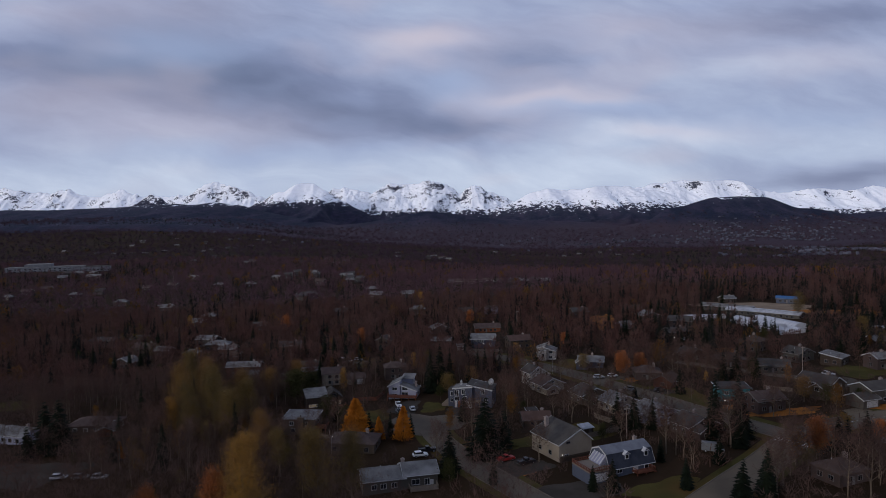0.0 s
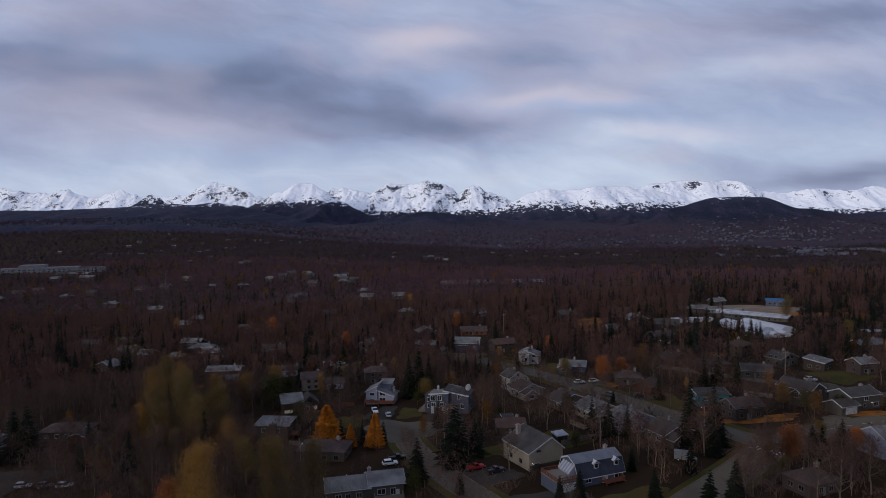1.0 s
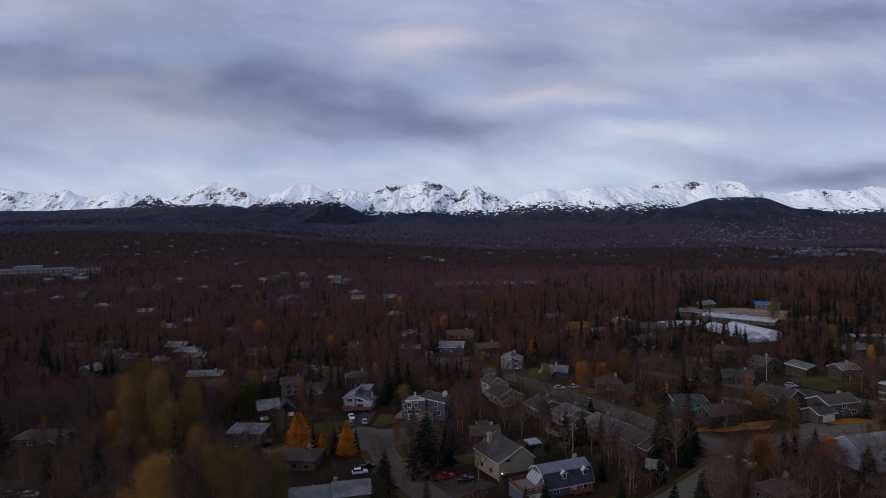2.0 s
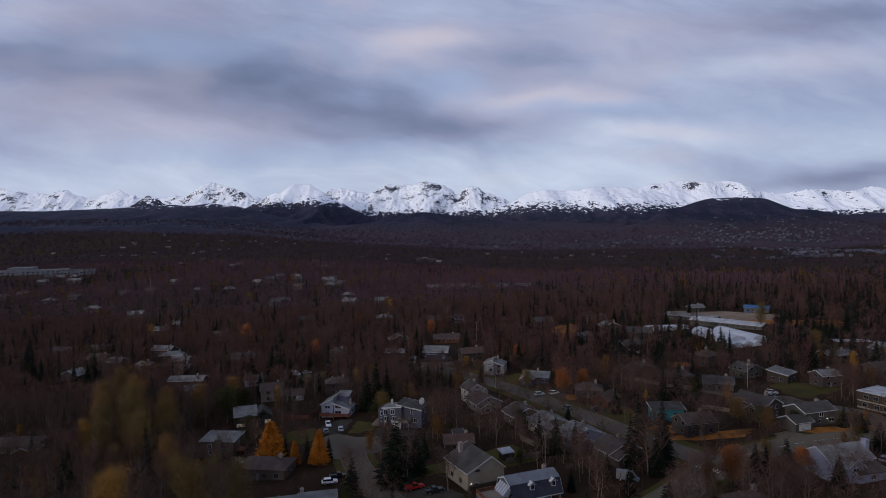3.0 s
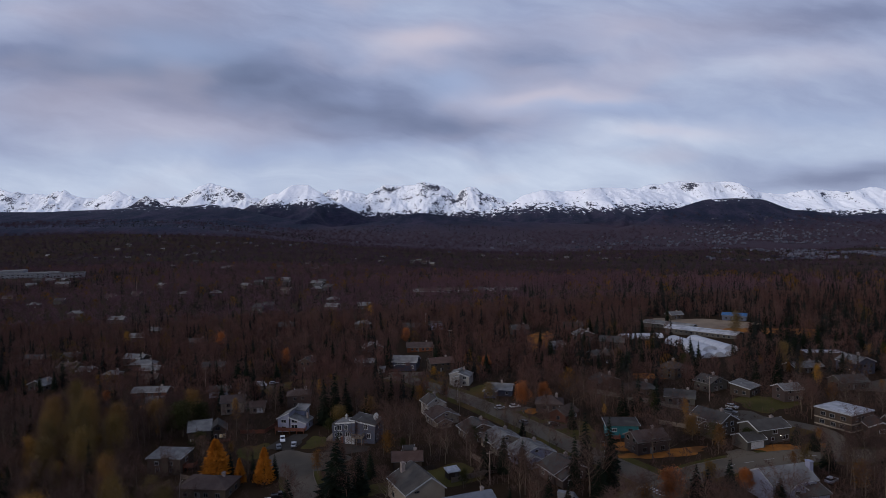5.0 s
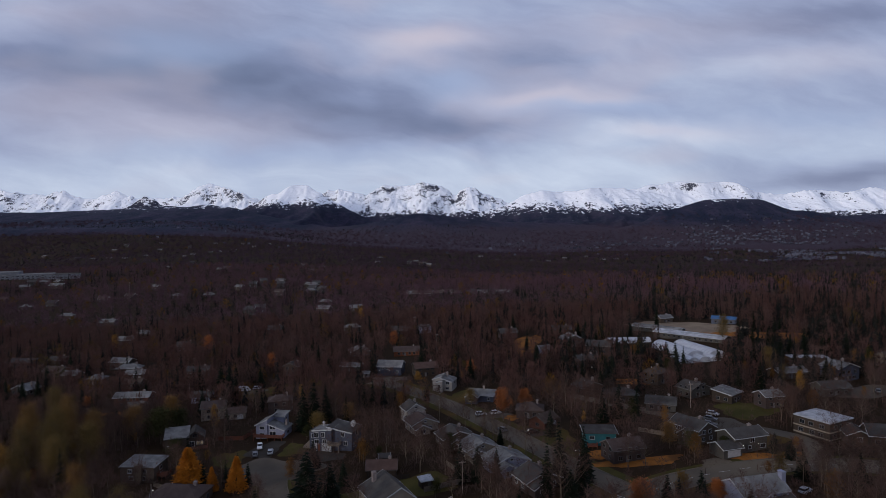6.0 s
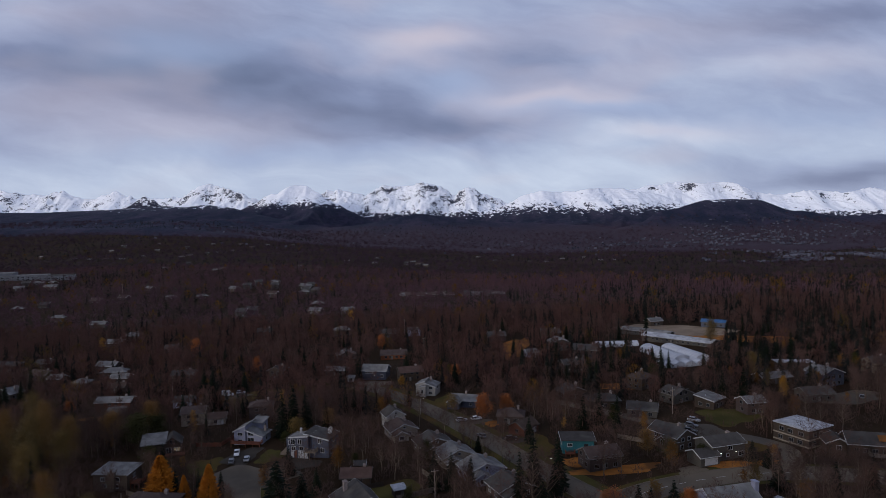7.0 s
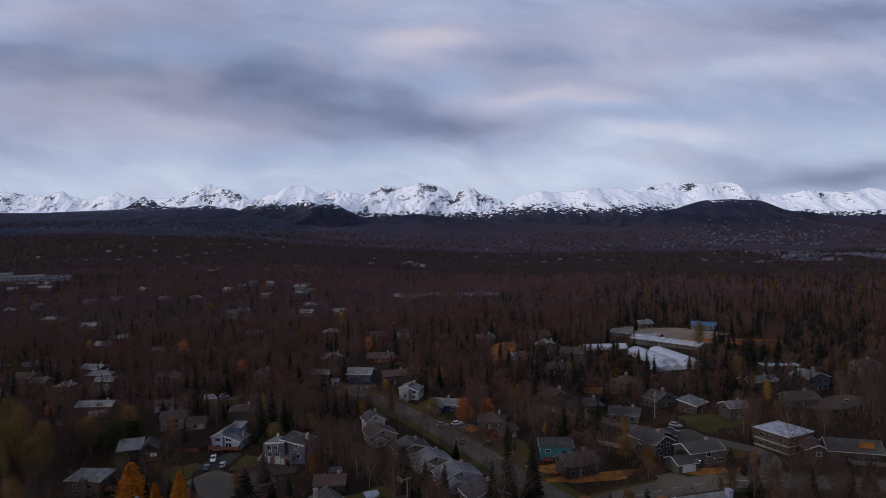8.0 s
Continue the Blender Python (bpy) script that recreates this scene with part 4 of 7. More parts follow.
for a, b in zip(ringv, ringv[1:]):
    for i in range(n):
        dish.faces.new((a[i], a[(i + 1) % n], b[(i + 1) % n], b[i]))
bmesh.ops.solidify(dish, geom=dish.faces[:], thickness=0.05)
tube(dish, (0, 0.1, 0), (0, 0.5, -1.0), 0.08, 0.08)
ob = part("satellite_dish", done(dish), pale_trim, o.ob, "large pale round satellite dish")
ob.matrix_basis = pose(7.6, 0.5, 7.4, -28, 0, -15)
o.deck(0.6, 4.6, -5.2, -2.9, 2.3, boards)
o.ob.matrix_basis = o.ob.matrix_basis @ Matrix.Diagonal((1.04, 1.04, 1.25, 1))
o.finish(14)

# dark chalet with deck and lit windows
o = House("chalet", -39.2, 194.0, 20, "dark brown chalet with a pale frosted roof and lit windows")
o.volume(8.0, 9.0, 4.8, "shed", 1.4, dark_siding, frost_roof, ox=-2.0, axis="x", trim=dark_trim)
for u in (-2.8, -1.7, -0.6):
    o.window("f", u, 1.7, 0.8, 1.0, lit=True)
o.volume(6.0, 7.5, 4.4, "gable", 2.4, dark_siding, dark_roof, ox=4.4, oy=-0.4, axis="y", trim=dark_trim)
o.window("f", -1.2, 1.9, 1.7, 1.9).window("f", 1.0, 2.1, 0.9, 1.2, lit=True).window("f", 2.2, 2.1, 0.9, 1.2, lit=True).window("f", 0, 5.0, 1.6, 1.1, dark_trim)
o.deck(0.2, 8.8, -7.2, -4.2, 0.9, stain)
o.finish(14)

# tan house with flat frosted roof and stout chimney
o = House("tan_house", -39.5, 170.6, -4, "tan box house with a frosted low-slope roof and stout chimney")
o.volume(11.5, 9.0, 5.2, "shed", 0.6, tan_siding, frost_roof, axis="x", over=0.3).windows([1.6, 3.8], "flr", 4.4)
st = bmesh.new()
box(st, -0.2, 2.0, -5.5, -4.5, 0, 6.0)
box(st, -0.35, 2.15, -5.65, -4.35, 6.0, 6.25)
tube(st, (0.9, -5.0, 6.25), (0.9, -5.0, 7.0), 0.2, 0.2, 8)
part("chimney", done(st), tan_siding, o.ob, "stout boxed chimney")
o.deck(5.8, 9.0, -3.0, 1.0, 2.0, stain)
o.finish(13)

# remaining houses of the suburb: place, turn, size, roof, walls
P = plain_house
P(-80.3, 245.5, 4, 16.0, 8.0, 4.9, "gable", 1.6, red_siding, frost_roof, "long two-storey red-brown house with a frosted roof", two=True)
P(-75.5, 237.5, 10, 7, 5, 2.6, "gable", 1.5, tan_siding, frost_roof, "small tan shed with a frosted roof", name="shed_building", chimney=False)
P(-113, 305, 6, 14, 8, 3.6, "hip", 2.2, dark_siding, frost_roof, "dark house with a frosted hip roof")
P(-151, 309, -14, 13, 8, 3.6, "gable", 2.2, tan_siding, mauve_roof, "low tan house with a mauve-grey roof")
P(-137, 299, -10, 9, 7, 3.2, "gable", 1.9, dark_siding, frost_roof, "small dark house with a pale roof")
P(-104, 294, 6, 10, 7, 3.0, "gable", 1.8, dark_siding, frost_roof, "low dark house with a frosted roof")
P(-119, 288, 0, 9, 7, 3.0, "hip", 1.8, tan_siding, frost_roof, "small tan house with a frosted hip roof")
P(-41.0, 223.5, 14, 9.5, 9.0, 5.2, "gable", 2.0, beige_siding, mauve_roof, "beige two-storey house with a mauve-grey roof", two=True)
P(-32.5, 222.0, 14, 7.5, 7.0, 2.8, "gable", 1.6, beige_siding, mauve_roof, "low beige garage wing with a grey roof", name="garage", chimney=False, garage=True)
P(-18.5, 227, 12, 10, 8, 5.2, "hip", 2.0, mauve_siding, mauve_roof, "mauve-grey two-storey house with a hip roof", two=True)
P(-28.5, 284, -10, 8.5, 8, 5.2, "gable", 1.9, tan_siding, grey_roof, "tan two-storey house with a grey gable roof", "y", two=True)
P(-22.5, 153.8, -6, 15.0, 10.0, 3.2, "hip", 2.1, tan_siding, mauve_roof, "low tan house with a mauve-brown hip roof")
P(-184, 331, -4, 17, 8, 5.0, "shed", 1.0, mauve_siding, grey_roof, "long mauve house with a low grey roof", two=True)
P(-143, 275, -16, 11, 8, 3.2, "gable", 2.4, grey_siding, frost_roof, "broad grey house with a frosted gable roof", "y")
P(-123, 318, -10, 13, 8, 4.6, "gable", 2.0, grey_siding, frost_roof, "grey house with a frosted roof", two=True)
P(-96, 276, 5, 9, 7, 3.0, "gable", 1.8, tan_siding, brown_roof, "small tan house with a brown roof")
P(-168, 338, 0, 10, 8, 3.4, "gable", 2, dark_siding, grey_roof, "low dark house with a grey roof")
P(-74, 292, 8, 12, 8, 3.4, "gable", 2.0, tan_siding, grey_roof, "tan house with a grey roof under bare trees")
P(-54, 246, 5, 9, 7, 3.0, "gable", 1.8, pale_siding, grey_roof, "small pale house between spruces")
P(-157, 388, 0, 12, 8, 4, "gable", 2.2, dark_siding, frost_roof, "dark house with a frosted roof")
P(-108, 358, 10, 11, 8, 4, "gable", 2.2, tan_siding, grey_roof, "tan house with a grey roof")
P(-19, 390, 12, 12, 8, 4, "hip", 2.2, grey_siding, frost_roof, "grey house with a frosted hip roof")
P(12, 373, -8, 13, 8, 3.4, "gable", 2.2, dark_siding, grey_roof, "low dark house with a grey roof")
P(26, 374, 10, 9, 8, 5, "flat", 0, pale_siding, grey_roof, "pale flat-roofed two-storey house", two=True).lamp("f", 2, 2.2)
P(-69, 400, 10, 11, 8, 4, "gable", 2.2, mauve_siding, grey_roof, "mauve house with a grey roof")
P(20.0, 313, 4, 15.5, 8.5, 2.9, "gable", 2.1, orange_siding, mauve_roof, "low cedar-orange house with a mauve-grey roof")
P(-4, 318, 18, 11.5, 8, 3.0, "gable", 2.4, grey_siding, frost_roof, "grey house with frosted cross gables", "y")
P(-2.5, 285, -6, 11, 6, 2.9, "gable", 1.4, grey_siding, frost_roof, "low grey outbuilding with a frosted roof", chimney=False)
P(31.0, 269, 16, 12, 8.5, 4.6, "gable", 2.0, dark_siding, maroon_roof, "dark red-brown house with a maroon roof", two=True, trim=dark_trim)
P(67.5, 207, -8, 10.5, 9, 2.8, "hip", 2.3, mauve_siding, mauve_roof, "low mauve-grey house with a hip roof")
P(70.2, 195.5, 48, 9.0, 7.0, 2.9, "gable", 2.0, red_siding, brown_roof, "red-brown gabled garage with brown roof", name="garage", chimney=False, garage=True, trim=dark_trim)
P(86.5, 167.0, 16, 11, 8, 4.2, "gable", 2.2, mauve_siding, mauve_roof, "weathered mauve house behind bare trees", two=True)
P(99, 217, 0, 13, 8, 3.2, "hip", 2.2, dark_siding, dark_roof, "dark house with a grey hip roof")
P(109, 206, -20, 11, 8, 3.0, "gable", 2.0, grey_siding, dark_roof, "low grey house with a dark roof")
P(91, 230, 24, 11, 8, 3.0, "gable", 2.2, dark_siding, dark_roof, "dark low house with a dark gable roof", "y")
P(117.5, 238, 40, 10.5, 9, 5.0, "hip", 2.1, tan_siding, brown_roof, "tan two-storey house with a brown hip roof", two=True).lamp("f", 3, 1.8)
P(124.0, 219, 27, 10.5, 8, 3.6, "gable", 2.2, grey_siding, grey_roof, "low grey house with gabled roof", "y", two=True)
P(132.0, 211, 42, 9, 8, 3.4, "shed", 1.2, dark_siding, frost_roof, "dark house with a pale low-slope roof", chimney=False)
P(141.5, 203, 12, 8, 7, 4.6, "gable", 1.6, mauve_siding, frost_roof, "narrow mauve two-storey house with a frosted roof", two=True)
P(164.0, 235, 12, 14.5, 7.5, 2.9, "gable", 1.6, tan_siding, frost_roof, "long tan house with a frosted roof")
P(179.0, 229, 19, 11.5, 9.5, 5.6, "gable", 2.2, slate_siding, frost_roof, "slate-blue two-storey house with a frosted roof", "y", two=True).lamp("l", 2, 2.4)
P(180.5, 252, -3, 17.5, 6, 3.6, "flat", 0, tan_siding, snow_roof, "long low building with a snowy roof", chimney=False)
P(206, 242, 10, 10, 8, 4.8, "gable", 2.0, beige_siding, grey_roof, "beige house with a grey roof", two=True)
P(166, 212, 8, 12, 8, 3.2, "gable", 2.0, grey_siding, grey_roof, "grey house among bare trees")
P(100, 311, 10, 12, 9, 5.0, "gable", 2.4, grey_siding, frost_roof, "grey two-storey house with a frosted roof", "y", two=True)
P(109, 292, -20, 13, 9, 5.0, "gable", 2.2, mauve_siding, grey_roof, "mauve-grey two-storey house with grey roof", two=True)
P(98, 267, 12, 11, 8, 4.6, "gable", 1.8, dark_siding, dark_roof, "dark house with a grey roof", two=True).lamp("f", -3, 2)
P(85, 299, 20, 7, 6, 2.9, "gable", 1.6, pale_siding, frost_roof, "small pale garage with frosted roof", name="garage", chimney=False, garage=True)
P(101, 345, 0, 12, 8, 3.6, "gable", 2, tan_siding, grey_roof, "tan house with a grey roof")
P(72, 343, 10, 11, 8, 4, "gable", 2.2, mauve_siding, grey_roof, "mauve house behind bare trees")
P(162, 364, 20, 10, 7, 3.4, "gable", 1.8, tan_siding, frost_roof, "tan house with a frosted roof")
P(-214, 470, 6, 13, 8, 4, "gable", 2.2, grey_siding, frost_roof, "grey house with a frosted roof")
P(-266, 504, 6, 13, 8, 5, "hip", 2.2, tan_siding, frost_roof, "tan house with a frosted hip roof")
P(-158, 410, 0, 12, 8, 4, "hip", 2.2, tan_siding, frost_roof, "tan house with a frosted hip roof")

P(-124, 176, -14, 15, 8.5, 3.2, "gable", 2.0, pale_siding, frost_roof, "long pale grey house with a frosted roof beside two spruces")
P(79.5, 121.5, 20, 10, 8, 3.0, "hip", 2.2, mauve_siding, mauve_roof, "low house with a pinkish hip roof among bare trees")

# red-roofed house with a cedar garage
o = House("hip_roof_house", -104.0, 182.0, 4, "low dark house with a mauve hip roof and cedar-red garage")
o.volume(17, 10, 3.0, "hip", 2.0, dark_siding, mauve_roof).windows([1.6], "flr", 3.6)
o.volume(6.0, 6.5, 2.6, "gable", 1.4, orange_siding, mauve_roof, ox=7.4, oy=-6.4, axis="y", trim=pale_trim).door("f", 0, 3.6, 2.1, orange_siding, "garage_door")
o.finish(12)

# dark blue house facing the street end
o = House("blue_house", 16.2, 274.5, -8, "dark blue house with a frosted roof and two garage lamps")
o.volume(12.8, 9.5, 4.9, "gable", 2.3, navy_siding, frost_roof, over=0.5)
for u in (-4.2, -3.0, -1.2, 0.0):
    o.window("f", u, 3.9, 0.9, 0.9)
o.window("f", 4.4, 2.2, 1.1, 1.4).window("l", 0, 3.8).window("r", 0, 3.8)
o.door("f", -2.6, 4.8, 2.3, navy_siding, "garage_door").lamp("f", -5.4, 2.6).lamp("f", 0.4, 2.6)
for u in (-4.5, -0.6, 3.4):
    sk = bmesh.new()
    box(sk, u - 0.5, u + 0.5, -2.9, -1.6, 0, 0.22, pose(0, 0, 6.35, 0, 0, 0) @ pose(0, 0, 0, 25.8, 0, 0))
    part("skylight", done(sk), glass, o.ob)
o.finish(15)
P(6.0, 270.5, 0, 3.2, 3.2, 2.4, "gable", 0.8, white_siding, frost_roof, "tiny white garden shed", name="shed_building", chimney=False)

# tall white house with stepped shed roofs
o = House("white_house", 39.4, 244.5, -16, "white two-storey house with stepped shed roofs")
o.volume(4.4, 7.5, 5.2, "shed", 1.5, white_siding, frost_roof, ox=-2.4, axis="y", over=0.3).window("f", 0.2, 4.0, 1.1, 1.2).window("f", 0.2, 1.6, 1.1, 1.2).window("l", 0, 4.0)
o.volume(5.4, 8.0, 6.0, "shed", -1.6, white_siding, frost_roof, ox=2.3, axis="y", over=0.3).window("f", 0.6, 3.9, 1.6, 1.2).window("f", 0.4, 1.5, 1.4, 1.2).window("r", 0, 3.6)
o.volume(3.0, 3.0, 4.4, "shed", 0.8, white_siding, frost_roof, ox=-0.6, oy=-4.6, axis="y", over=0.2).window("f", 0, 2.6, 1.0, 1.4)
o.chimney(1.2, 1.5, 7.6, 0.4).finish(13)

# low blue-grey house with L roof
o = House("bungalow", 53.2, 227, -14, "blue-grey bungalow with a white-edged cross-gable roof")
o.volume(11, 7.5, 3.0, "gable", 1.8, slate_siding, frost_roof).window("f", 3.4, 1.5, 1.0, 1.0).window("l", 0, 1.5)
o.volume(5.2, 5.5, 2.9, "gable", 1.7, slate_siding, frost_roof, ox=-3.6, oy=-4.2, axis="y").window("f", 0, 1.6, 2.2, 1.2).lamp("r", 1.5, 1.9).window("l", 0, 1.5)
o.chimney(0.6, 0.2, 5.8, 0.4).finish(12)

# teal house
o = House("teal_house", 83.0, 178.6, -3, "bright teal house with a low frosted roof")
o.volume(10.5, 6.4, 4.3, "shed", 0.6, teal_siding, dark_roof, over=0.6).window("f", -2.8, 2.8, 1.4, 1.0).window("f", 2.6, 2.6, 1.2, 1.0, dark_trim).window("l", 0, 2.6)
o.deck(-4.6, -1.4, -6.2, -4.2, 0.9, stain).finish(11)

# row along the street, gables to the gardens
for x, y, yaw, w, wall, roof, label in (
        (29.8, 208.0, 24, 7.5, white_siding, dark_roof, "white two-storey house with a dark roof"),
        (33.0, 199.0, 24, 10.5, beige_siding, mauve_roof, "beige row house with a mauve-grey gable roof"),
        (43.4, 184.8, 22, 11.8, tan_siding, grey_roof, "tan row house with a grey gable roof"),
        (49.6, 175.0, 21, 11.5, beige_siding, frost_roof, "beige row house with a pale frosted gable roof"),
        (56.2, 164.6, 22, 12.5, pale_siding, frost_roof, "pale grey row house with a frosted gable roof"),
        (62.5, 153.0, 24, 11.5, mauve_siding, grey_roof, "mauve-grey row house with a grey gable roof")):
    o = House("row_house", x, y, yaw, label)
    tall = 5.2 if w < 8 else 3.1
    o.volume(w, 8.5 if w > 8 else 7.0, tall, "gable", 2.3, wall, roof, axis="y", over=0.5)
    o.windows([1.5] if w > 8 else [1.5, 4.0], "flr", 3.4).window("f", 0, tall + 0.9, 0.9, 0.6)
    o.volume(5.5, 4.5, 2.5, "gable", 1.4, wall, roof, ox=-w * 0.22, oy=-5.6 if w > 8 else -5.0, axis="y", over=0.4).window("f", 0, 1.4, 1.8, 1.2)
    o.chimney(w * 0.2, 2.0, tall + 2.6, 0.4)
    o.finish(12)

# grey-brown house pair by the main road
o = House("gabled_house", 108.6, 178.5, -60, "grey-brown two-storey house with a projecting front gable")
o.volume(12, 8.5, 4.8, "gable", 2.2, tan_siding, dark_roof).windows([1.5, 3.8], "fl", 2.8).windows([1.5, 3.8], "r", 3.4)
o.volume(5, 4.5, 3.6, "gable", 1.8, tan_siding, dark_roof, ox=3.2, oy=-5.6, axis="y").window("f", 0, 3.4, 1.4, 1.4).window("r", 0, 1.6).window("l", 0, 1.6)
o.chimney(2, 1.5, 7.6).finish(13)
o = House("garage_house", 118.0, 169.5, 18, "grey two-storey house with a low garage wing and two lamps")
o.volume(12.5, 8.2, 4.9, "gable", 1.8, grey_siding, grey_roof).window("f", 0.4, 3.9, 1.6, 1.4).window("f", 4.6, 1.6, 2.0, 1.2).window("f", -0.5, 1.6, 1.0, 0.9).lamp("f", 2.4, 2.4).lamp("f", -3.2, 2.4).window("r", 0, 3.6).window("r", 0, 1.5)
o.volume(7.0, 6.5, 2.7, "gable", 1.5, grey_siding, grey_roof, ox=-8.6, oy=-2.6).door("f", 0.4, 4.8, 2.1, name="garage_door")
sk = bmesh.new()
box(sk, -3.6, -2.2, -3.2, -2.2, 0, 0.2, pose(0, 0, 5.55) @ pose(0, 0, 0, 20, 0, 0))
part("skylight", done(sk), glass, o.ob)
o.chimney(3.2, 0.4, 7.2).finish(14)

# brown flat-roofed apartment block
o = House("apartment_block", 143.0, 176.6, 28, "brown two-storey apartment block with a snowy flat roof", "apartments")
o.volume(12.5, 12.5, 5.9, "flat", 0, dark_siding, snow_roof, over=0.5).windows([1.5, 4.3], "fl", 3.4, 1.5, 1.1, trim=dim_trim)
for z in (2.9, 0.5):
    b = bmesh.new()
    box(b, -6.4, -6.26, -6.2, 6.2, z - 0.3, z + 0.15)
    box(b, -6.3, 6.3, -6.42, -6.26, z - 0.3, z + 0.15)
    part("ledge", done(b), beige_siding, o.ob, "pale band ledge between storeys")
o.finish(14)
# dark long house on the lower road
o = House("long_house", 154.5, 166.5, -14, "dark long house with a grey gable roof and covered porch")
o.volume(15, 8, 3.6, "gable", 2.6, dark_siding, dark_roof).windows([1.6], "f", 2.6, trim=dim_trim)
o.volume(7, 7, 2.8, "gable", 1.6, dark_siding, dark_roof, ox=-9.6, oy=1.0, axis="y").window("f", 0, 1.5)
o.rect = (0, 0, 15, 8)
o.deck(-2, 10.5, -6.8, -4.1, 0.8, boards)
lt = bmesh.new()
prism(lt, [(-3.4, 4.62), (-1.4, 5.92), (-1.4, 5.98), (-3.4, 4.70)], 1.2, 5.6, "x")
part("fallen_leaves", done(lt), litter, o.ob, "yellow leaves lying on the roof")
o.finish(13)
# blue-grey house by the bend
o = House("bend_house", 106.0, 137.5, 15, "blue-grey two-storey house with a front gable and tall chimney")
o.volume(13.5, 9.5, 5.0, "gable", 2.6, pale_siding, frost_roof).window("f", -5.4, 3.7, 1.0, 1.2).window("f", 1.2, 3.6, 2.6, 1.1).window("f", 5.4, 3.6, 1.2, 1.0)
o.volume(5.0, 3.0, 4.2, "gable", 1.7, pale_siding, frost_roof, ox=-1.4, oy=-5.6, axis="y").window("f", 0, 3.1, 1.6, 1.2)
st = bmesh.new()
box(st, 6.75, 7.9, -2.4, -0.8, -0.8, 8.6)
box(st, 6.65, 8.0, -2.5, -0.7, 8.6, 8.85)
part("chimney", done(st), pale_siding, o.ob, "tall boxed chimney")
o.rect = (0, 0, 13.5, 9.5)
o.volume(9, 3.4, 2.6, "shed", 1.0, pale_siding, dark_roof, ox=3.0, oy=-6.4, axis="x").window("f", 0, 1.4, 1.4, 1.0)
o.finish(13)

# ---- parked vehicles ----
def wheel_mesh():
    bm = bmesh.new()
    tube(bm, (0, -0.12, 0), (0, 0.12, 0), 0.36, 0.36, 14)
    return done(bm)


CARS = {}


def vehicle(kind, colour_name, colour, x, y, yaw, label):
    """A parked car, van or pickup, nose along local +x."""
    key = (kind, colour_name)
    x, y = x * PLAN, y * PLAN
    at = pose(x, y, gz(x, y) + 0.09, 0, 0, yaw)
    if key in CARS:
        return tagged(copy_thing(CARS[key], at), label)
    body_paint = paint(colour_name, colour)
    o = tagged(new(kind), label, "car" if kind == "car" else kind.replace("_", " "))
    if kind == "pickup":
        L, lower = 2.75, [(-2.75, 0.45), (2.7, 0.42), (2.75, 0.85), (2.5, 1.08), (0.95, 1.15), (-2.75, 1.15)]
        top = [(-0.75, 1.13), (1.05, 1.13), (0.45, 1.78), (-0.65, 1.80)]
    elif kind == "camper_van":
        L, lower = 3.0, [(-3.0, 0.45), (3.0, 0.42), (3.05, 1.0), (2.4, 1.25), (1.7, 2.2), (1.2, 2.75), (-3.0, 2.75)]
        top = [(1.2, 1.3), (2.3, 1.3), (1.75, 2.1), (1.2, 2.1)]
    else:
        L, lower = 2.3, [(-2.3, 0.42), (2.25, 0.40), (2.3, 0.78), (2.05, 0.98), (1.0, 1.08), (-2.2, 1.12), (-2.32, 0.85)]
        top = [(-2.05, 1.08), (1.05, 1.06), (0.35, 1.62), (-1.75, 1.66)]
    bm = bmesh.new()
    prism(bm, lower, -0.9, 0.9, "y")
    done(bm)
    bmesh.ops.bevel(bm, geom=bm.edges[:], offset=0.08, segments=2, affect="EDGES")
    if kind == "pickup":
        box(bm, -2.72, -0.9, -0.86, -0.8, 1.1, 1.32)
        box(bm, -2.72, -0.9, 0.8, 0.86, 1.1, 1.32)
        box(bm, -2.74, -2.66, -0.86, 0.86, 1.1, 1.30)
    body = part("body", bm, body_paint, o)
    bm = bmesh.new()
    wide = 0.92 if kind == "camper_van" else 0.78
    prism(bm, top, -wide, wide, "y")
    done(bm)
    bmesh.ops.bevel(bm, geom=bm.edges[:], offset=0.06, segments=1, affect="EDGES")
    part("glasshouse", bm, glass, o, "dark side windows")
    if kind != "camper_van":
        bm = bmesh.new()
        u0, u1 = top[3][0] + 0.05, top[2][0] - 0.02
        box(bm, u0, u1, -0.74, 0.74, top[3][1] - 0.05, top[3][1] + 0.03)
        for u in (u0, u1 - 0.05):
            for s in (-0.78, 0.72):
                box(bm, u, u + 0.07, s, s + 0.06, 1.1, top[3][1])
        part("roof_panel", done(bm), body_paint, o)
    for sx in (-0.62, 0.64):
        for sy in (-0.82, 0.82):
            w = part("wheel", wheel_mesh(), rubber, o)
            w.matrix_basis = pose(sx * L, sy, 0.36)
            bm = bmesh.new()
            tube(bm, (0, -0.135, 0), (0, 0.135, 0), 0.2, 0.2, 10)
            part("rim", done(bm), steel, w)
    for s in (-0.68, 0.68):
        bm = bmesh.new()
        box(bm, L - 0.1, L + 0.03, s - 0.16, s + 0.16, 0.72, 0.88)
        part("headlight", done(bm), pale_trim, o)
        bm = bmesh.new()
        box(bm, -L - 0.03, -L + 0.1, s - 0.1, s + 0.1, 0.78, 1.0)
        part("tail_light", done(bm), red_siding, o)
    for z, e in ((0.5, 1), (0.5, -1)):
        bm = bmesh.new()
        box(bm, e * L - 0.06, e * L + 0.06, -0.86, 0.86, 0.42, 0.62)
        part("bumper", done(bm), dark_trim, o)
    o.matrix_basis = at
    CARS[key] = o
    return o


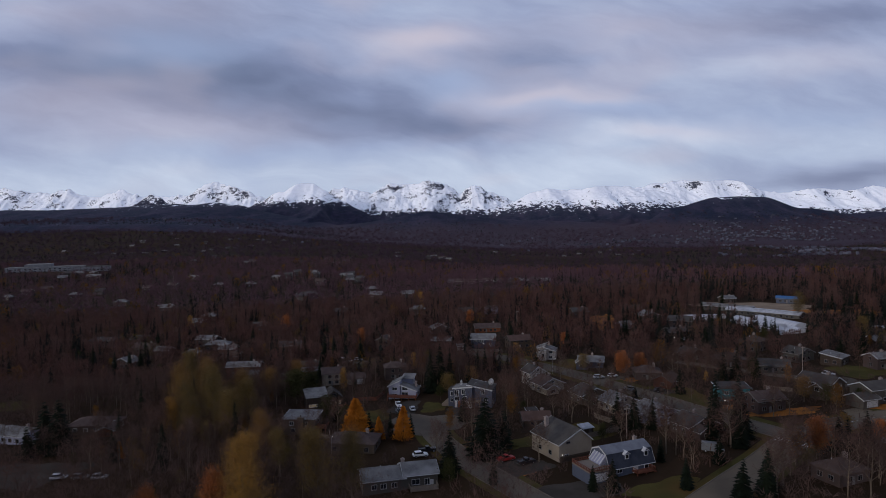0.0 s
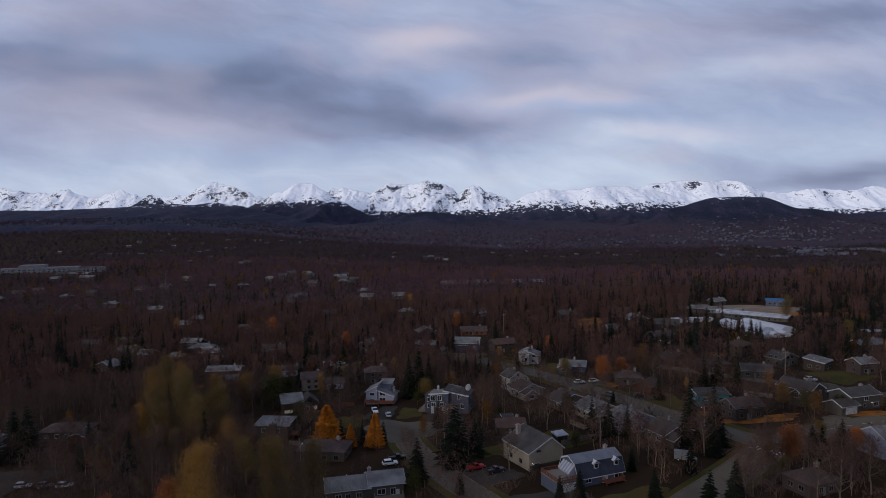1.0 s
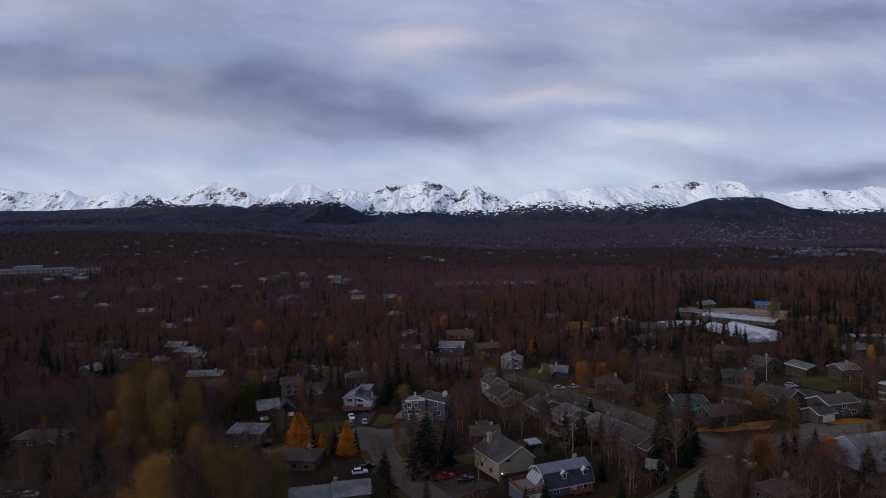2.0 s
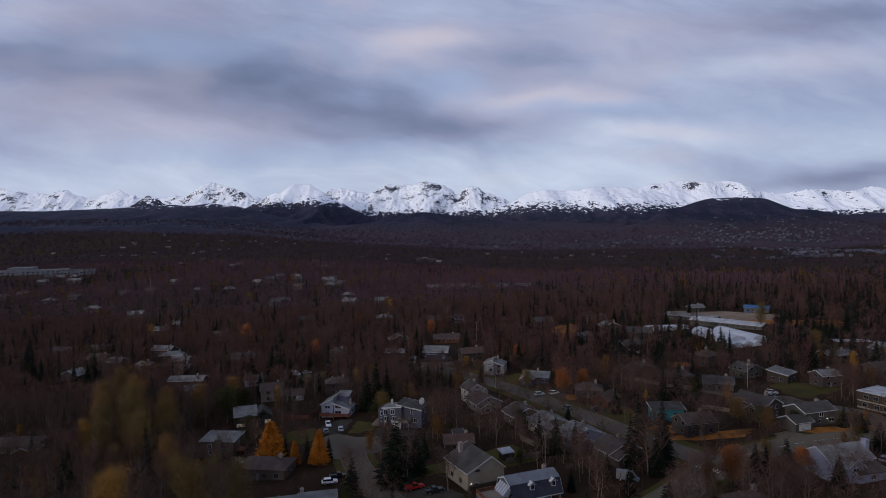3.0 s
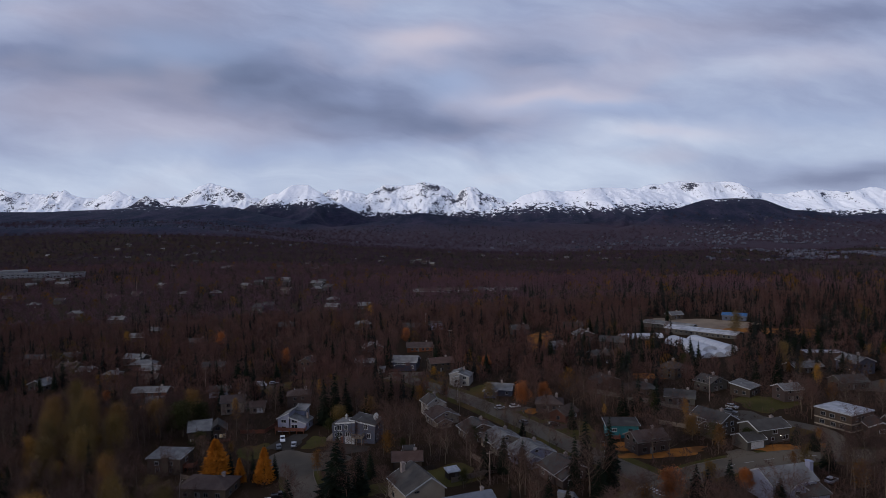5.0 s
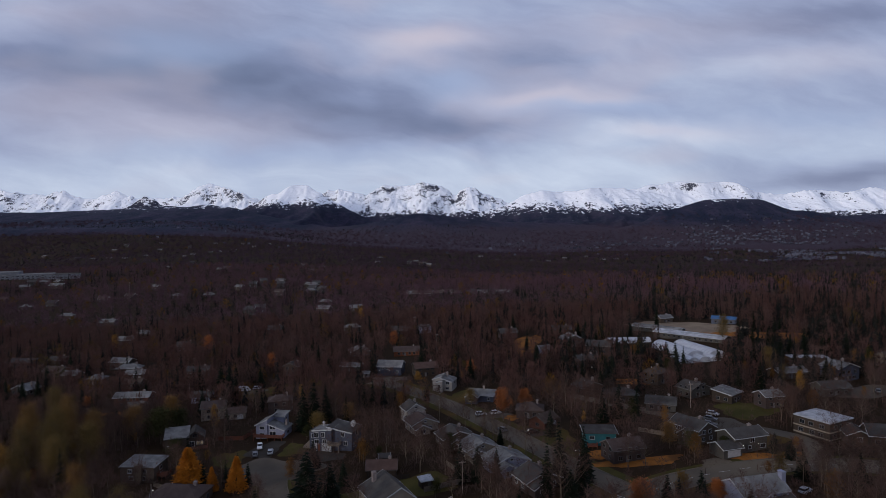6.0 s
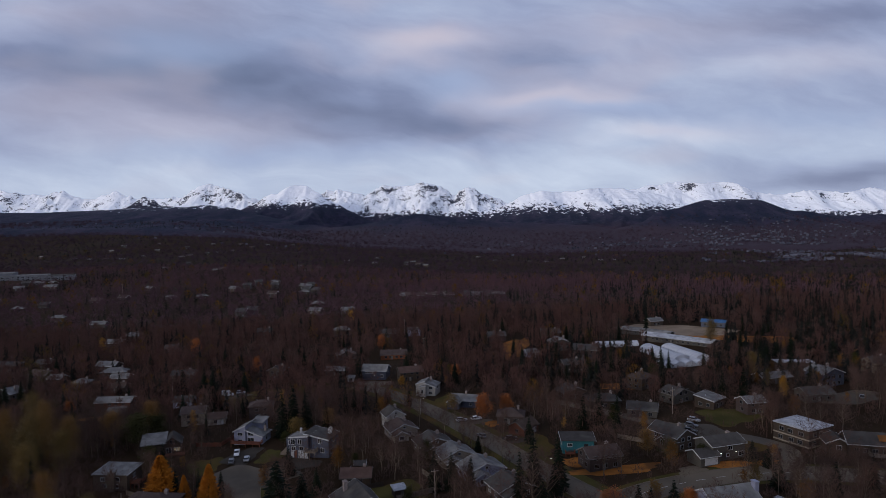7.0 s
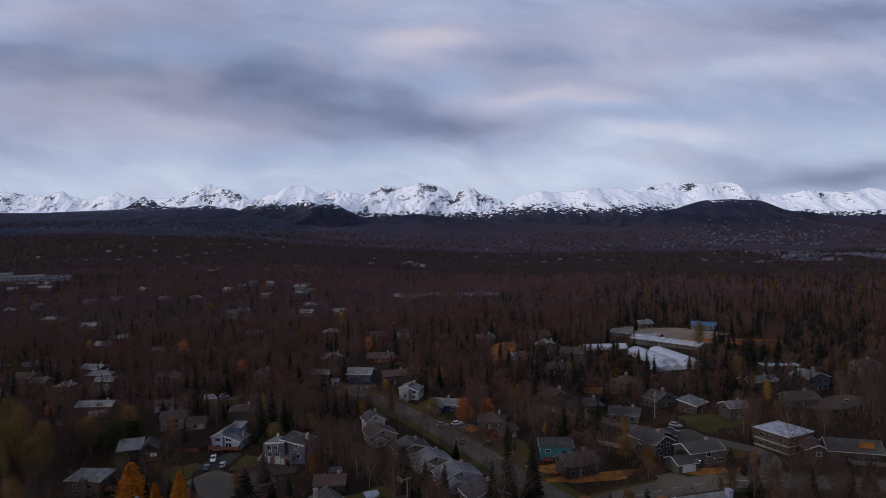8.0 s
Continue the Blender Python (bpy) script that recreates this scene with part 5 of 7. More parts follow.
RED, BLACK, SILVER, WHITE, GREY = (0.30, 0.018, 0.016), (0.014, 0.014, 0.017), (0.34, 0.35, 0.37), (0.62, 0.62, 0.63), (0.11, 0.115, 0.125)
vehicle("pickup", "red_paint", RED, 14.6, 140.0, 28, "bright red pickup parked on the asphalt drive")
vehicle("pickup", "black_paint", BLACK, 19.0, 137.6, 28, "black pickup parked on the asphalt drive")
vehicle("car", "grey_paint", GREY, -13.6, 182.4, 106, "dark grey car parked on the driveway")
vehicle("car", "silver_paint", SILVER, -9.6, 183.6, 102, "silver car parked on the driveway")
vehicle("pickup", "white_paint", WHITE, -14.2, 188.6, -74, "white pickup parked by the deck")
vehicle("camper_van", "white_paint", WHITE, -41.5, 257.0, 10, "white camper van on a driveway")
vehicle("car", "silver_paint", SILVER, -37.0, 259.5, 20, "silver car beside a camper van")
vehicle("car", "silver_paint", SILVER, 51.8, 208.6, 10, "silver car parked before the bungalow")
vehicle("car", "white_paint", WHITE, 56.6, 209.2, 24, "white car parked before the bungalow")
vehicle("car", "black_paint", BLACK, 66.0, 189.0, 10, "black car parked beside the street")
vehicle("car", "black_paint", BLACK, 117.0, 187.4, -35, "black car parked behind the gabled house")
vehicle("car", "grey_paint", GREY, 119.0, 192.0, -35, "grey car parked behind the gabled house")
vehicle("car", "silver_paint", SILVER, 121.5, 196.5, -40, "silver car on the back street")
vehicle("car", "silver_paint", SILVER, 119.0, 141.5, 35, "silver car parked beside a house")
vehicle("car", "white_paint", WHITE, -5.4, 145.5, 15, "white car parked beside the ranch house")
vehicle("pickup", "black_paint", BLACK, -3.8, 148.6, 15, "black pickup beside the court street")
vehicle("car", "silver_paint", SILVER, -116.5, 171.0, 40, "silver car beside a pale house and a spruce")
vehicle("car", "silver_paint", SILVER, -91.5, 143.6, 10, "silver car at the edge of a gravel lot")
vehicle("car", "grey_paint", GREY, -86.0, 143.0, 6, "grey car at the edge of a gravel lot")
vehicle("car", "silver_paint", SILVER, -81.0, 142.4, 12, "silver car under bare trees by a gravel lot")
vehicle("camper_van", "grey_paint", GREY, 61.3, 138.6, -22, "dark grey van parked beside a house")
vehicle("car", "grey_paint", GREY, 57.5, 192.5, 118, "grey car parked on the street")
vehicle("car", "white_paint", WHITE, 101, 262.5, 10, "white car beside a dark house")
vehicle("car", "white_paint", WHITE, 172, 214, 80, "white car in an asphalt yard")
vehicle("car", "grey_paint", GREY, 180, 210, 60, "grey car in an asphalt yard")


# ---- plant nursery ----
def hoop_house(x, y, yaw, length, width, height, label):
    x, y, length, width = x * PLAN, y * PLAN, length * PLAN, width * PLAN
    o = tagged(new("greenhouse"), label, "greenhouse", "nursery greenhouses")
    o.matrix_basis = pose(x, y, gz(x, y), 0, 0, yaw)
    n = 14
    arc = [(width / 2 * math.cos(math.pi * i / n), height * math.sin(math.pi * i / n) ** 0.8) for i in range(n + 1)]
    bm = bmesh.new()
    prism(bm, [(u, v) for u, v in arc], -length / 2, length / 2, "x")
    part("cover", done(bm), film_cover, o)
    k = int(length / 2.4)
    for i in range(k + 1):
        s = -length / 2 + length * i / k
        bm = bmesh.new()
        for (u0, v0), (u1, v1) in zip(arc, arc[1:]):
            tube(bm, (s, u0 * 1.01, v0 * 1.01), (s, u1 * 1.01, v1 * 1.01), 0.06, 0.06, 4)
        part("hoop", bm, steel, o)
    bm = bmesh.new()
    box(bm, -length / 2 - 0.08, -length / 2, -1.2, 1.2, 0, 2.3)
    part("end_door", done(bm), grey_siding, o)
    FOOT.append((x, y, length * 0.55, length * 0.6))
    return o


hoop_house(141.5, 284.0, -76, 27, 8.5, 4.2, "white film-covered hoop greenhouse")
hoop_house(150.0, 282.0, -76, 26, 8.5, 4.4, "white film-covered hoop greenhouse")
for u in range(4):
    hoop_house(136.0 + 4.6 * u, 266.5 + 0.6 * u, -84, 8, 4.4, 2.7, "small film-covered hoop greenhouse with lattice end")
hoop_house(128.0, 312.0, 4, 20, 6, 3.0, "pale hoop greenhouse at the wood's edge")
for x, y, yaw, w, d, h, roof, wall, label in (
        (158, 312, -44, 34, 9, 2.8, snow_roof, grey_siding, "long low nursery shed with a pale roof"),
        (150, 336, -44, 26, 6, 2.6, frost_roof, grey_siding, "long low frosted nursery shed"),
        (190, 350, -30, 12, 7, 3.2, roofing("blue_metal_roof", (0.03, 0.075, 0.16), (0.06, 0.13, 0.25)), blue_siding, "nursery shop with a blue metal roof")):
    plain_house(x, y, yaw, w * PLAN, d * PLAN, h, "gable", 1.4, wall, roof, label, chimney=False, name="nursery_shed")


# ---- poles, posts, fences ----
def utility_pole(x, y, h, arm=True, label="weathered wooden utility pole with a crossarm"):
    x, y = x * PLAN, y * PLAN
    o = tagged(new("utility_pole"), label, "pole", "utility poles")
    o.matrix_basis = pose(x, y, gz(x, y), 0, 0, 20)
    bm = bmesh.new()
    tube(bm, (0, 0, -0.5), (0, 0, h), 0.17, 0.11, 8)
    part("pole", bm, wood_pole, o)
    if arm:
        bm = bmesh.new()
        box(bm, -1.1, 1.1, -0.24, -0.12, h - 0.7, h - 0.5)
        part("crossarm", done(bm), wood_pole, o)
        for u in (-0.95, -0.35, 0.35, 0.95):
            bm = bmesh.new()
            tube(bm, (u, -0.18, h - 0.5), (u, -0.18, h - 0.3), 0.05, 0.03)
            part("insulator", bm, steel, o)
    return o


for x, y, h in ((34.9, 311.6, 12), (-28, 150.5, 7.5), (45, 150, 10), (118, 205, 10), (20, 380, 11), (-66, 262, 10), (-270, 610, 22)):
    utility_pole(x, y, h, h > 8)


def street_lamp(x, y, yaw, lit=True):
    x, y = x * PLAN, y * PLAN
    o = tagged(new("street_lamp"), "slim grey street lamp with a short arm", "street lamp", "street lamps")
    o.matrix_basis = pose(x, y, gz(x, y), 0, 0, yaw)
    bm = bmesh.new()
    tube(bm, (0, 0, -0.3), (0, 0, 6.5), 0.09, 0.06, 8)
    tube(bm, (0, 0, 6.4), (1.4, 0, 6.7), 0.05, 0.04, 6)
    part("pole", bm, steel, o)
    bm = bmesh.new()
    box(bm, 1.2, 1.85, -0.14, 0.14, 6.62, 6.76)
    part("lamp_head", done(bm), dark_trim, o)
    bm = bmesh.new()
    box(bm, 1.3, 1.75, -0.1, 0.1, 6.56, 6.615)
    part("lens", done(bm), lamp_glow, o)


street_lamp(-27, 147.5, 80)
street_lamp(74, 160, -150)
street_lamp(38, 219, 30)


def mail_posts(x, y, yaw):
    x, y = x * PLAN, y * PLAN
    o = tagged(new("mailbox_post"), "dark mailbox on a pale wooden post", "mailbox")
    o.matrix_basis = pose(x, y, gz(x, y), 0, 0, yaw)
    bm = bmesh.new()
    box(bm, -0.09, 0.09, -0.09, 0.09, -0.3, 1.1)
    part("post", done(bm), boards, o)
    bm = bmesh.new()
    prism(bm, [(-0.3, 1.1), (-0.3, 1.4), (0, 1.55), (0.3, 1.4), (0.3, 1.1)], -0.55, 0.55, "x")
    part("box", done(bm), dark_trim, o)


mail_posts(0.8, 167.5, 60)
mail_posts(11.5, 144.5, 30)
mail_posts(58.5, 202, 30)


def fence(points, h, mat, label):
    """Board fence: one thing with posts and panels along the plan points."""
    points = [(x * PLAN, y * PLAN) for x, y in points]
    x, y = points[0]
    o = tagged(new("fence"), label, "fence")
    o.matrix_basis = pose(x, y, gz(x, y))
    z0 = gz(x, y)
    for (ax, ay), (bx, by) in zip(points, points[1:]):
        length = math.hypot(bx - ax, by - ay)
        n = max(1, int(length / 2.4))
        turn = math.degrees(math.atan2(by - ay, bx - ax))
        for i in range(n):
            px, py = ax + (bx - ax) * i / n, ay + (by - ay) * i / n
            at = pose(px - x, py - y, gz(px, py) - z0, 0, 0, turn)
            bm = bmesh.new()
            box(bm, -0.06, 0.06, -0.06, 0.06, -0.4, h + 0.1)
            q = part("post", done(bm), mat, o)
            q.matrix_basis = at
            bm = bmesh.new()
            step = length / n
            box(bm, 0.07, step - 0.07, -0.02, 0.02, -0.1, h)
            q = part("panel", done(bm), mat, o)
            q.matrix_basis = at
    return o


fence([(36, 152), (47, 157), (41, 168)], 1.7, boards, "grey board garden fence")
fence([(20, 158), (32, 161)], 1.6, dark_siding, "dark board garden fence")
fence([(-30, 198), (-22, 197), (-20, 205)], 1.6, stain, "red-brown board fence beside the house")
fence([(-34, 164), (-27, 160)], 1.5, boards, "grey weathered board garden fence")
fence([(58, 172), (52, 168)], 1.7, boards, "grey board fence between row houses")
fence([(96, 186), (102, 181)], 1.6, boards, "grey weathered board garden fence")
fence([(128, 158.8 + 6), (134, 170)], 1.5, boards, "grey board fence beside a lawn")


def small_shed(x, y, yaw, wall, roof, label):
    o = House("garden_shed", x, y, yaw, label, "shed")
    o.volume(3.6, 3.0, 2.1, "shed", 0.5, wall, roof, over=0.25).door("f", 0.6, 0.9, 1.85, dark_trim)
    FOOT.append((o.x, o.y, 2.5, 2.5))


small_shed(36.2, 155.5, 24, dark_siding, snow_roof, "small dark garden shed with a snowy roof")
small_shed(24.5, 172.0, 10, dark_siding, grey_roof, "small dark garden shed")
small_shed(-61, 232, 10, tan_siding, frost_roof, "small tan garden shed")


def trampoline(x, y):
    o = tagged(new("trampoline"), "round dark trampoline on a lawn", "trampoline")
    o.matrix_basis = pose(x, y, gz(x, y))
    bm = bmesh.new()
    tube(bm, (0, 0, 0.72), (0, 0, 0.76), 1.7, 1.7, 20)
    part("mat", bm, rubber, o)
    bm = bmesh.new()
    for i in range(20):
        a, b = 2 * math.pi * i / 20, 2 * math.pi * (i + 1) / 20
        tube(bm, (1.8 * math.cos(a), 1.8 * math.sin(a), 0.78), (1.8 * math.cos(b), 1.8 * math.sin(b), 0.78), 0.12, 0.12, 5)
    part("pad", bm, slate_siding, o)
    for i in range(4):
        a = math.pi / 4 + math.pi / 2 * i
        bm = bmesh.new()
        tube(bm, (1.75 * math.cos(a), 1.75 * math.sin(a), 0), (1.75 * math.cos(a), 1.75 * math.sin(a), 0.75), 0.05, 0.05)
        part("leg", bm, steel, o)


# road markings
def stripes(line, at, count, wide, long, gap):
    """Zebra bars across the road at one place of its line."""
    p, q = line[at], line[at + 1]
    t = (q - p).normalized()
    side = Vector((t.y, -t.x))
    for i in range(count):
        c = p + side * ((i - (count - 1) / 2) * gap)
        verts = []
        for s, k in ((-1, -1), (1, -1), (1, 1), (-1, 1)):
            w = c + t * (s * long / 2) + side * (k * wide / 2)
            verts.append((w.x, w.y, gz(w.x, w.y) + 0.078))
        me = fast_mesh("crossing_bar", verts, [(0, 1, 2, 3)])
        me.materials.append(road_paint)
        tagged(new("crossing_bar", me), "worn white bar of a pedestrian crossing", "marking", "crossing bars", "structure")


near = min(range(len(main_line) - 1), key=lambda i: (main_line[i] - PLAN * Vector((81, 142))).length)
stripes(main_line, near, 9, 0.5, 2.6, 1.05)
for i in range(near + 3, len(main_line) - 2, 2):
    p, q = main_line[i], main_line[i + 1]
    t = (q - p).normalized()
    side = Vector((t.y, -t.x)) * 0.07
    verts = [(v.x, v.y, gz(v.x, v.y) + 0.078) for v in (p - side, p + side, q + side, q - side)]
    me = fast_mesh("lane_mark", verts, [(0, 1, 2, 3)])
    me.materials.append(road_paint)
    tagged(new("lane_mark", me), "worn pale centre-line dash", "marking", "lane dashes", "structure")

# ---- school, far houses ----
o = House("school", -538, 832, 24, "long pale school building with flat roofs", "school")
o.volume(112, 30, 8.5, "flat", 0, school_wall, frost_roof, over=0.4).windows([2.2, 5.6], "fl", 7.0, 3.6, 1.6)
o.volume(36, 40, 12.5, "flat", 0, school_wall, frost_roof, ox=-12, oy=12, over=0.4)
o.volume(48, 28, 7, "flat", 0, school_wall, grey_roof, ox=71, oy=-6, over=0.4).windows([2.2], "f", 6.0, 3.0, 1.6)
o.finish(70)

FAR = []
for wall, roof, w, d, h, kind in ((tan_siding, frost_roof, 12, 8, 4.0, "gable"), (mauve_siding, mauve_roof, 11, 8, 4.6, "gable"),
                                  (dark_siding, frost_roof, 13, 8, 3.8, "hip"), (grey_siding, grey_roof, 10, 8, 4.8, "shed")):
    o = House("far_house", -900 - 30 * len(FAR), 1500, 0, "distant house among bare trees with a pale roof", "house")
    o.volume(w, d, h, kind, 2.4, wall, roof)
    o.window("f", -3, 1.7, 1.6, 1.4).window("f", 2.5, 1.7, 1.6, 1.4)
    tagged(o.ob, group="distant houses")
    FAR.append(o)


def far_house(k, x, y, yaw):
    x, y = x * PLAN, y * PLAN
    ob = copy_thing(FAR[k % 4].ob, pose(x, y, gz(x, y), 0, 0, yaw))
    FOOT.append((x, y, 8, 11))
    return ob


# clusters of roofs beyond the suburb
for cx, cy, sx, sy, n in ((-150, 735, 40, 40, 8), (-112, 650, 26, 20, 4), (45, 590, 50, 8, 16), (-330, 560, 90, 60, 7), (375, 936, 20, 10, 2),
                          (-420, 760, 70, 60, 6), (-230, 640, 60, 60, 5), (-60, 520, 60, 50, 5), (-640, 1420, 200, 160, 15), (-60, 1250, 160, 90, 8),
                          (240, 1450, 180, 90, 8), (-300, 1050, 140, 100, 8)):
    for i in range(n):
        x, y = cx + rng.uniform(-sx, sx), cy + rng.uniform(-sy, sy)
        far_house(rng.randint(4), x, y, rng.uniform(-30, 30))
for k in range(4):
    far_house(k, -560 + 60 * k, 1600 + 30 * k, 10)
for o in FAR:
    o.ob.matrix_basis = pose(-760 - 40 * FAR.index(o), 1560, gz(-760, 1560), 0, 0, 8)


# hillside suburb far off, past counting
def roofs_stuff(name, spots, label):
    verts, quads = [], []
    for x, y, z, yaw, w, d, h in spots:
        c, s = math.cos(yaw), math.sin(yaw)
        b = len(verts)
        pts = [(-w, -d, -4), (w, -d, -4), (w, d, -4), (-w, d, -4), (-w, -d, h), (w, -d, h), (w, d, h), (-w, d, h), (-w, 0, h + 2.4), (w, 0, h + 2.4)]
        verts += [(x + u * c - v * s, y + u * s + v * c, z + t) for u, v, t in pts]
        quads += [(b, b + 1, b + 5, b + 4), (b + 1, b + 2, b + 6, b + 5), (b + 2, b + 3, b + 7, b + 6), (b + 3, b, b + 4, b + 7),
                  (b + 4, b + 5, b + 9, b + 8), (b + 7, b + 8, b + 9, b + 6), (b + 5, b + 6, b + 9, b + 9), (b + 4, b + 8, b + 7, b + 7)]
    tris = []
    for q in quads:
        tris.append(q[:3])
        if q[3] != q[2]:
            tris.append((q[0], q[2], q[3]))
    me = fast_mesh(name, verts, tris)
    me.materials.append(hill_roof)
    return tagged(new(name, me), label, "houses", kind="stuff")


hill_roof = material("far_hillside_roofs", (0.0150, 0.0150, 0.0240), (0.1275, 0.1275, 0.1537), 0.8, 0.02, 9, 0, space="world", islands=0.36)
u, v = rng.uniform(0, 1, 4200), rng.uniform(0, 1, 4200)
kind_ = np.arange(4200) % 14
fy = np.where(kind_ < 7, 1700 + 620 * u ** 1.2, np.where(kind_ < 13, 2300 + 700 * u ** 1.5, 2000 + 900 * u))
fx = fy * np.where(kind_ < 7, 0.42 + 0.34 * v ** 0.7, np.where(kind_ < 13, 0.47 + 0.12 * rng.normal(0, 1, 4200), -0.68 + 0.98 * v))
fz = np.where(fy > 2350, hill_height(fx, fy), ground_z(fx, fy) + (value_noise(fx / 170, fy / 170, 3) - 0.5) * 9)
keep = (fz < 105) & (value_noise(fx / 90, fy / 120, 17) > 0.40) & (rng.uniform(0, 1, 4200) < np.where(kind_ < 7, 0.5, np.where(kind_ < 13, 0.5 - 0.003 * fz, 0.4)))
spots = [(x, y, z + 5.5, rng.uniform(-0.5, 0.5), rng.uniform(2.2, 5.5), rng.uniform(2, 3.5), rng.uniform(-2.5, 0.5)) for x, y, z in zip(fx[keep], fy[keep], fz[keep])]
roofs_stuff("hillside_houses", spots, "distant hillside suburb of small pale-roofed houses")

# ---- trees ----
def slivers(p, d, length, width, r):
    """Thin tapering triangles from points p along directions d."""
    n = len(p)
    side = np.cross(d, r.normal(size=(n, 3)))
    side /= np.linalg.norm(side, axis=1, keepdims=True) + 1e-9
    w = (np.asarray(width) * np.ones(n))[:, None]
    L = (np.asarray(length) * np.ones(n))[:, None]
    v = np.stack([p - side * w / 2, p + side * w / 2, p + d * L], 1).reshape(-1, 3)
    return v, np.arange(3 * n).reshape(-1, 3)


def unit(v):
    return v / (np.linalg.norm(v, axis=-1, keepdims=True) + 1e-9)


def limb_mesh(segments, sides):
    """Tapered tubes: rows of (p, q, r0, r1)."""
    verts, tris = [], []
    for p, q, r0, r1 in segments:
        axis = unit(q - p)
        u = unit(np.cross(axis, (0.3, 0.9, 0.2)))
        w = np.cross(axis, u)
        b = len(verts)
        for c, r in ((p, r0), (q, r1)):
            for i in range(sides):
                t = 2 * math.pi * i / sides
                verts.append(c + r * (math.cos(t) * u + math.sin(t) * w))
        for i in range(sides):
            j = (i + 1) % sides
            tris += [(b + i, b + j, b + sides + j), (b + i, b + sides + j, b + sides + i)]
    return np.array(verts), np.array(tris)


def skeleton_of(H, r, limbs, lean=0.03, spread=0.36, low=0.28):
    """Trunk and limbs of a broadleaf tree, and points along the limbs where twigs sit."""
    segs, tips, dirs = [], [], []
    knots = [np.array([0, 0, -0.3])]
    for k in range(1, 7):
        knots.append(np.array([r.normal() * lean * H * k / 6, r.normal() * lean * H * k / 6, H * k / 6 * 0.97]))
    base = 0.013 * H
    for k in range(6):
        segs.append((knots[k], knots[k + 1], base * (1 - k / 6.3), base * (1 - (k + 1) / 6.3)))
    for i in range(limbs):
        f = low + (0.95 - low) * (i + r.uniform(0, 0.8)) / limbs
        k = min(int(f * 6), 5)
        p = knots[k] + (knots[k + 1] - knots[k]) * (f * 6 - k)
        a = 2.4 * i + r.uniform(-0.5, 0.5)
        L = spread * H * (1.05 - f) ** 0.65 * r.uniform(0.75, 1.2) + 0.3
        d = unit(np.array([math.cos(a), math.sin(a), r.uniform(0.7, 1.35)]))
        mid = p + d * L * 0.5
        d2 = unit(d + np.array([0, 0, r.uniform(0.1, 0.5)]))
        end = mid + d2 * L * 0.5
        r0 = base * 0.42 * (1.05 - f) + 0.012
        segs += [(p, mid, r0, r0 * 0.6), (mid, end, r0 * 0.6, 0.008)]
        m = 7
        for t in np.linspace(0.25, 1.0, m):
            q = p + (mid - p) * min(1, 2 * t) if t < 0.5 else mid + (end - mid) * (2 * t - 1)
            tips.append(q)
            dirs.append(d if t < 0.5 else d2)
    for t in np.linspace(0.75, 1.0, 5):
        k = min(int(t * 6), 5)
        tips.append(knots[k] + (knots[k + 1] - knots[k]) * (t * 6 - k))
        dirs.append(np.array([0, 0, 1.0]))
    return segs, np.array(tips), np.array(dirs)


def twig_cloud(tips, dirs, per, length, width, r, wild=0.75):
    """Two orders of twigs."""
    p, d = np.repeat(tips, per, 0), np.repeat(dirs, per, 0)
    d = unit(d * 0.8 + r.normal(size=d.shape) * wild + (0, 0, 0.15))
    L = r.uniform(0.5, 1.0, len(p)) * length
    v1, t1 = slivers(p, d, L, width, r)
    p2 = np.repeat(p + d * (L * 0.55)[:, None], 2, 0)
    d2 = unit(np.repeat(d, 2, 0) * 0.9 + r.normal(size=p2.shape) * 0.6)
    v2, t2 = slivers(p2, d2, np.repeat(L, 2) * 0.6, width * 0.7, r)
    return np.concatenate([v1, v2]), np.concatenate([t1, t2 + len(v1)])


def leaf_cloud(tips, dirs, per, reach, size, r):
    p = np.repeat(tips, per, 0) + r.normal(size=(len(tips) * per, 3)) * reach
    return slivers(p, unit(r.normal(size=p.shape)), size * r.uniform(0.6, 1.2, len(p)), size * 0.9, r)


def bough_cone(H, R, levels, around, r, droop=0.35, fringe=3):
    """Needle boughs of a conifer: drooping kites with ragged fringes."""
    vs, ts, n = [], [], 0
    for k in range(levels):
        f = 0.05 + 0.93 * k / levels
        rad = R * (1 - f) ** 0.85 * r.uniform(0.82, 1.12) + 0.12
        m = max(4, int(around * (1 - 0.45 * f)))
        for i in range(m):
            a = 2 * math.pi * (i + r.uniform(-0.3, 0.3)) / m + k
            L = rad * r.uniform(0.75, 1.15)
            z = f * H + r.uniform(-0.02, 0.02) * H
            c, s = math.cos(a), math.sin(a)
            w = L * 0.30 + 0.08
            tip = (c * L, s * L, z - droop * L + 0.10 * L)
            pts = [(0, 0, z + 0.12 * L), (c * L * 0.55 - s * w, s * L * 0.55 + c * w, z - droop * L * 0.55), tip,
                   (c * L * 0.55 + s * w, s * L * 0.55 - c * w, z - droop * L * 0.55), (c * L * 0.6, s * L * 0.6, z - droop * L * 0.25)]
            vs += pts
            ts += [(n, n + 1, n + 4), (n + 1, n + 2, n + 4), (n + 2, n + 3, n + 4), (n + 3, n, n + 4)]
            n += 5
            for q in range(fringe):
                t = r.uniform(0.35, 1.0)
                px, py, pz = c * L * t, s * L * t, z - droop * L * t * 0.8
                e = r.uniform(0.15, 0.34) * L + 0.1
                b = a + r.uniform(-1.2, 1.2)
                vs += [(px - s * 0.07, py + c * 0.07, pz), (px + s * 0.07, py - c * 0.07, pz), (px + math.cos(b) * e, py + math.sin(b) * e, pz - 0.5 * e)]
                ts.append((n, n + 1, n + 2))
                n += 3
    return np.array(vs), np.array(ts)


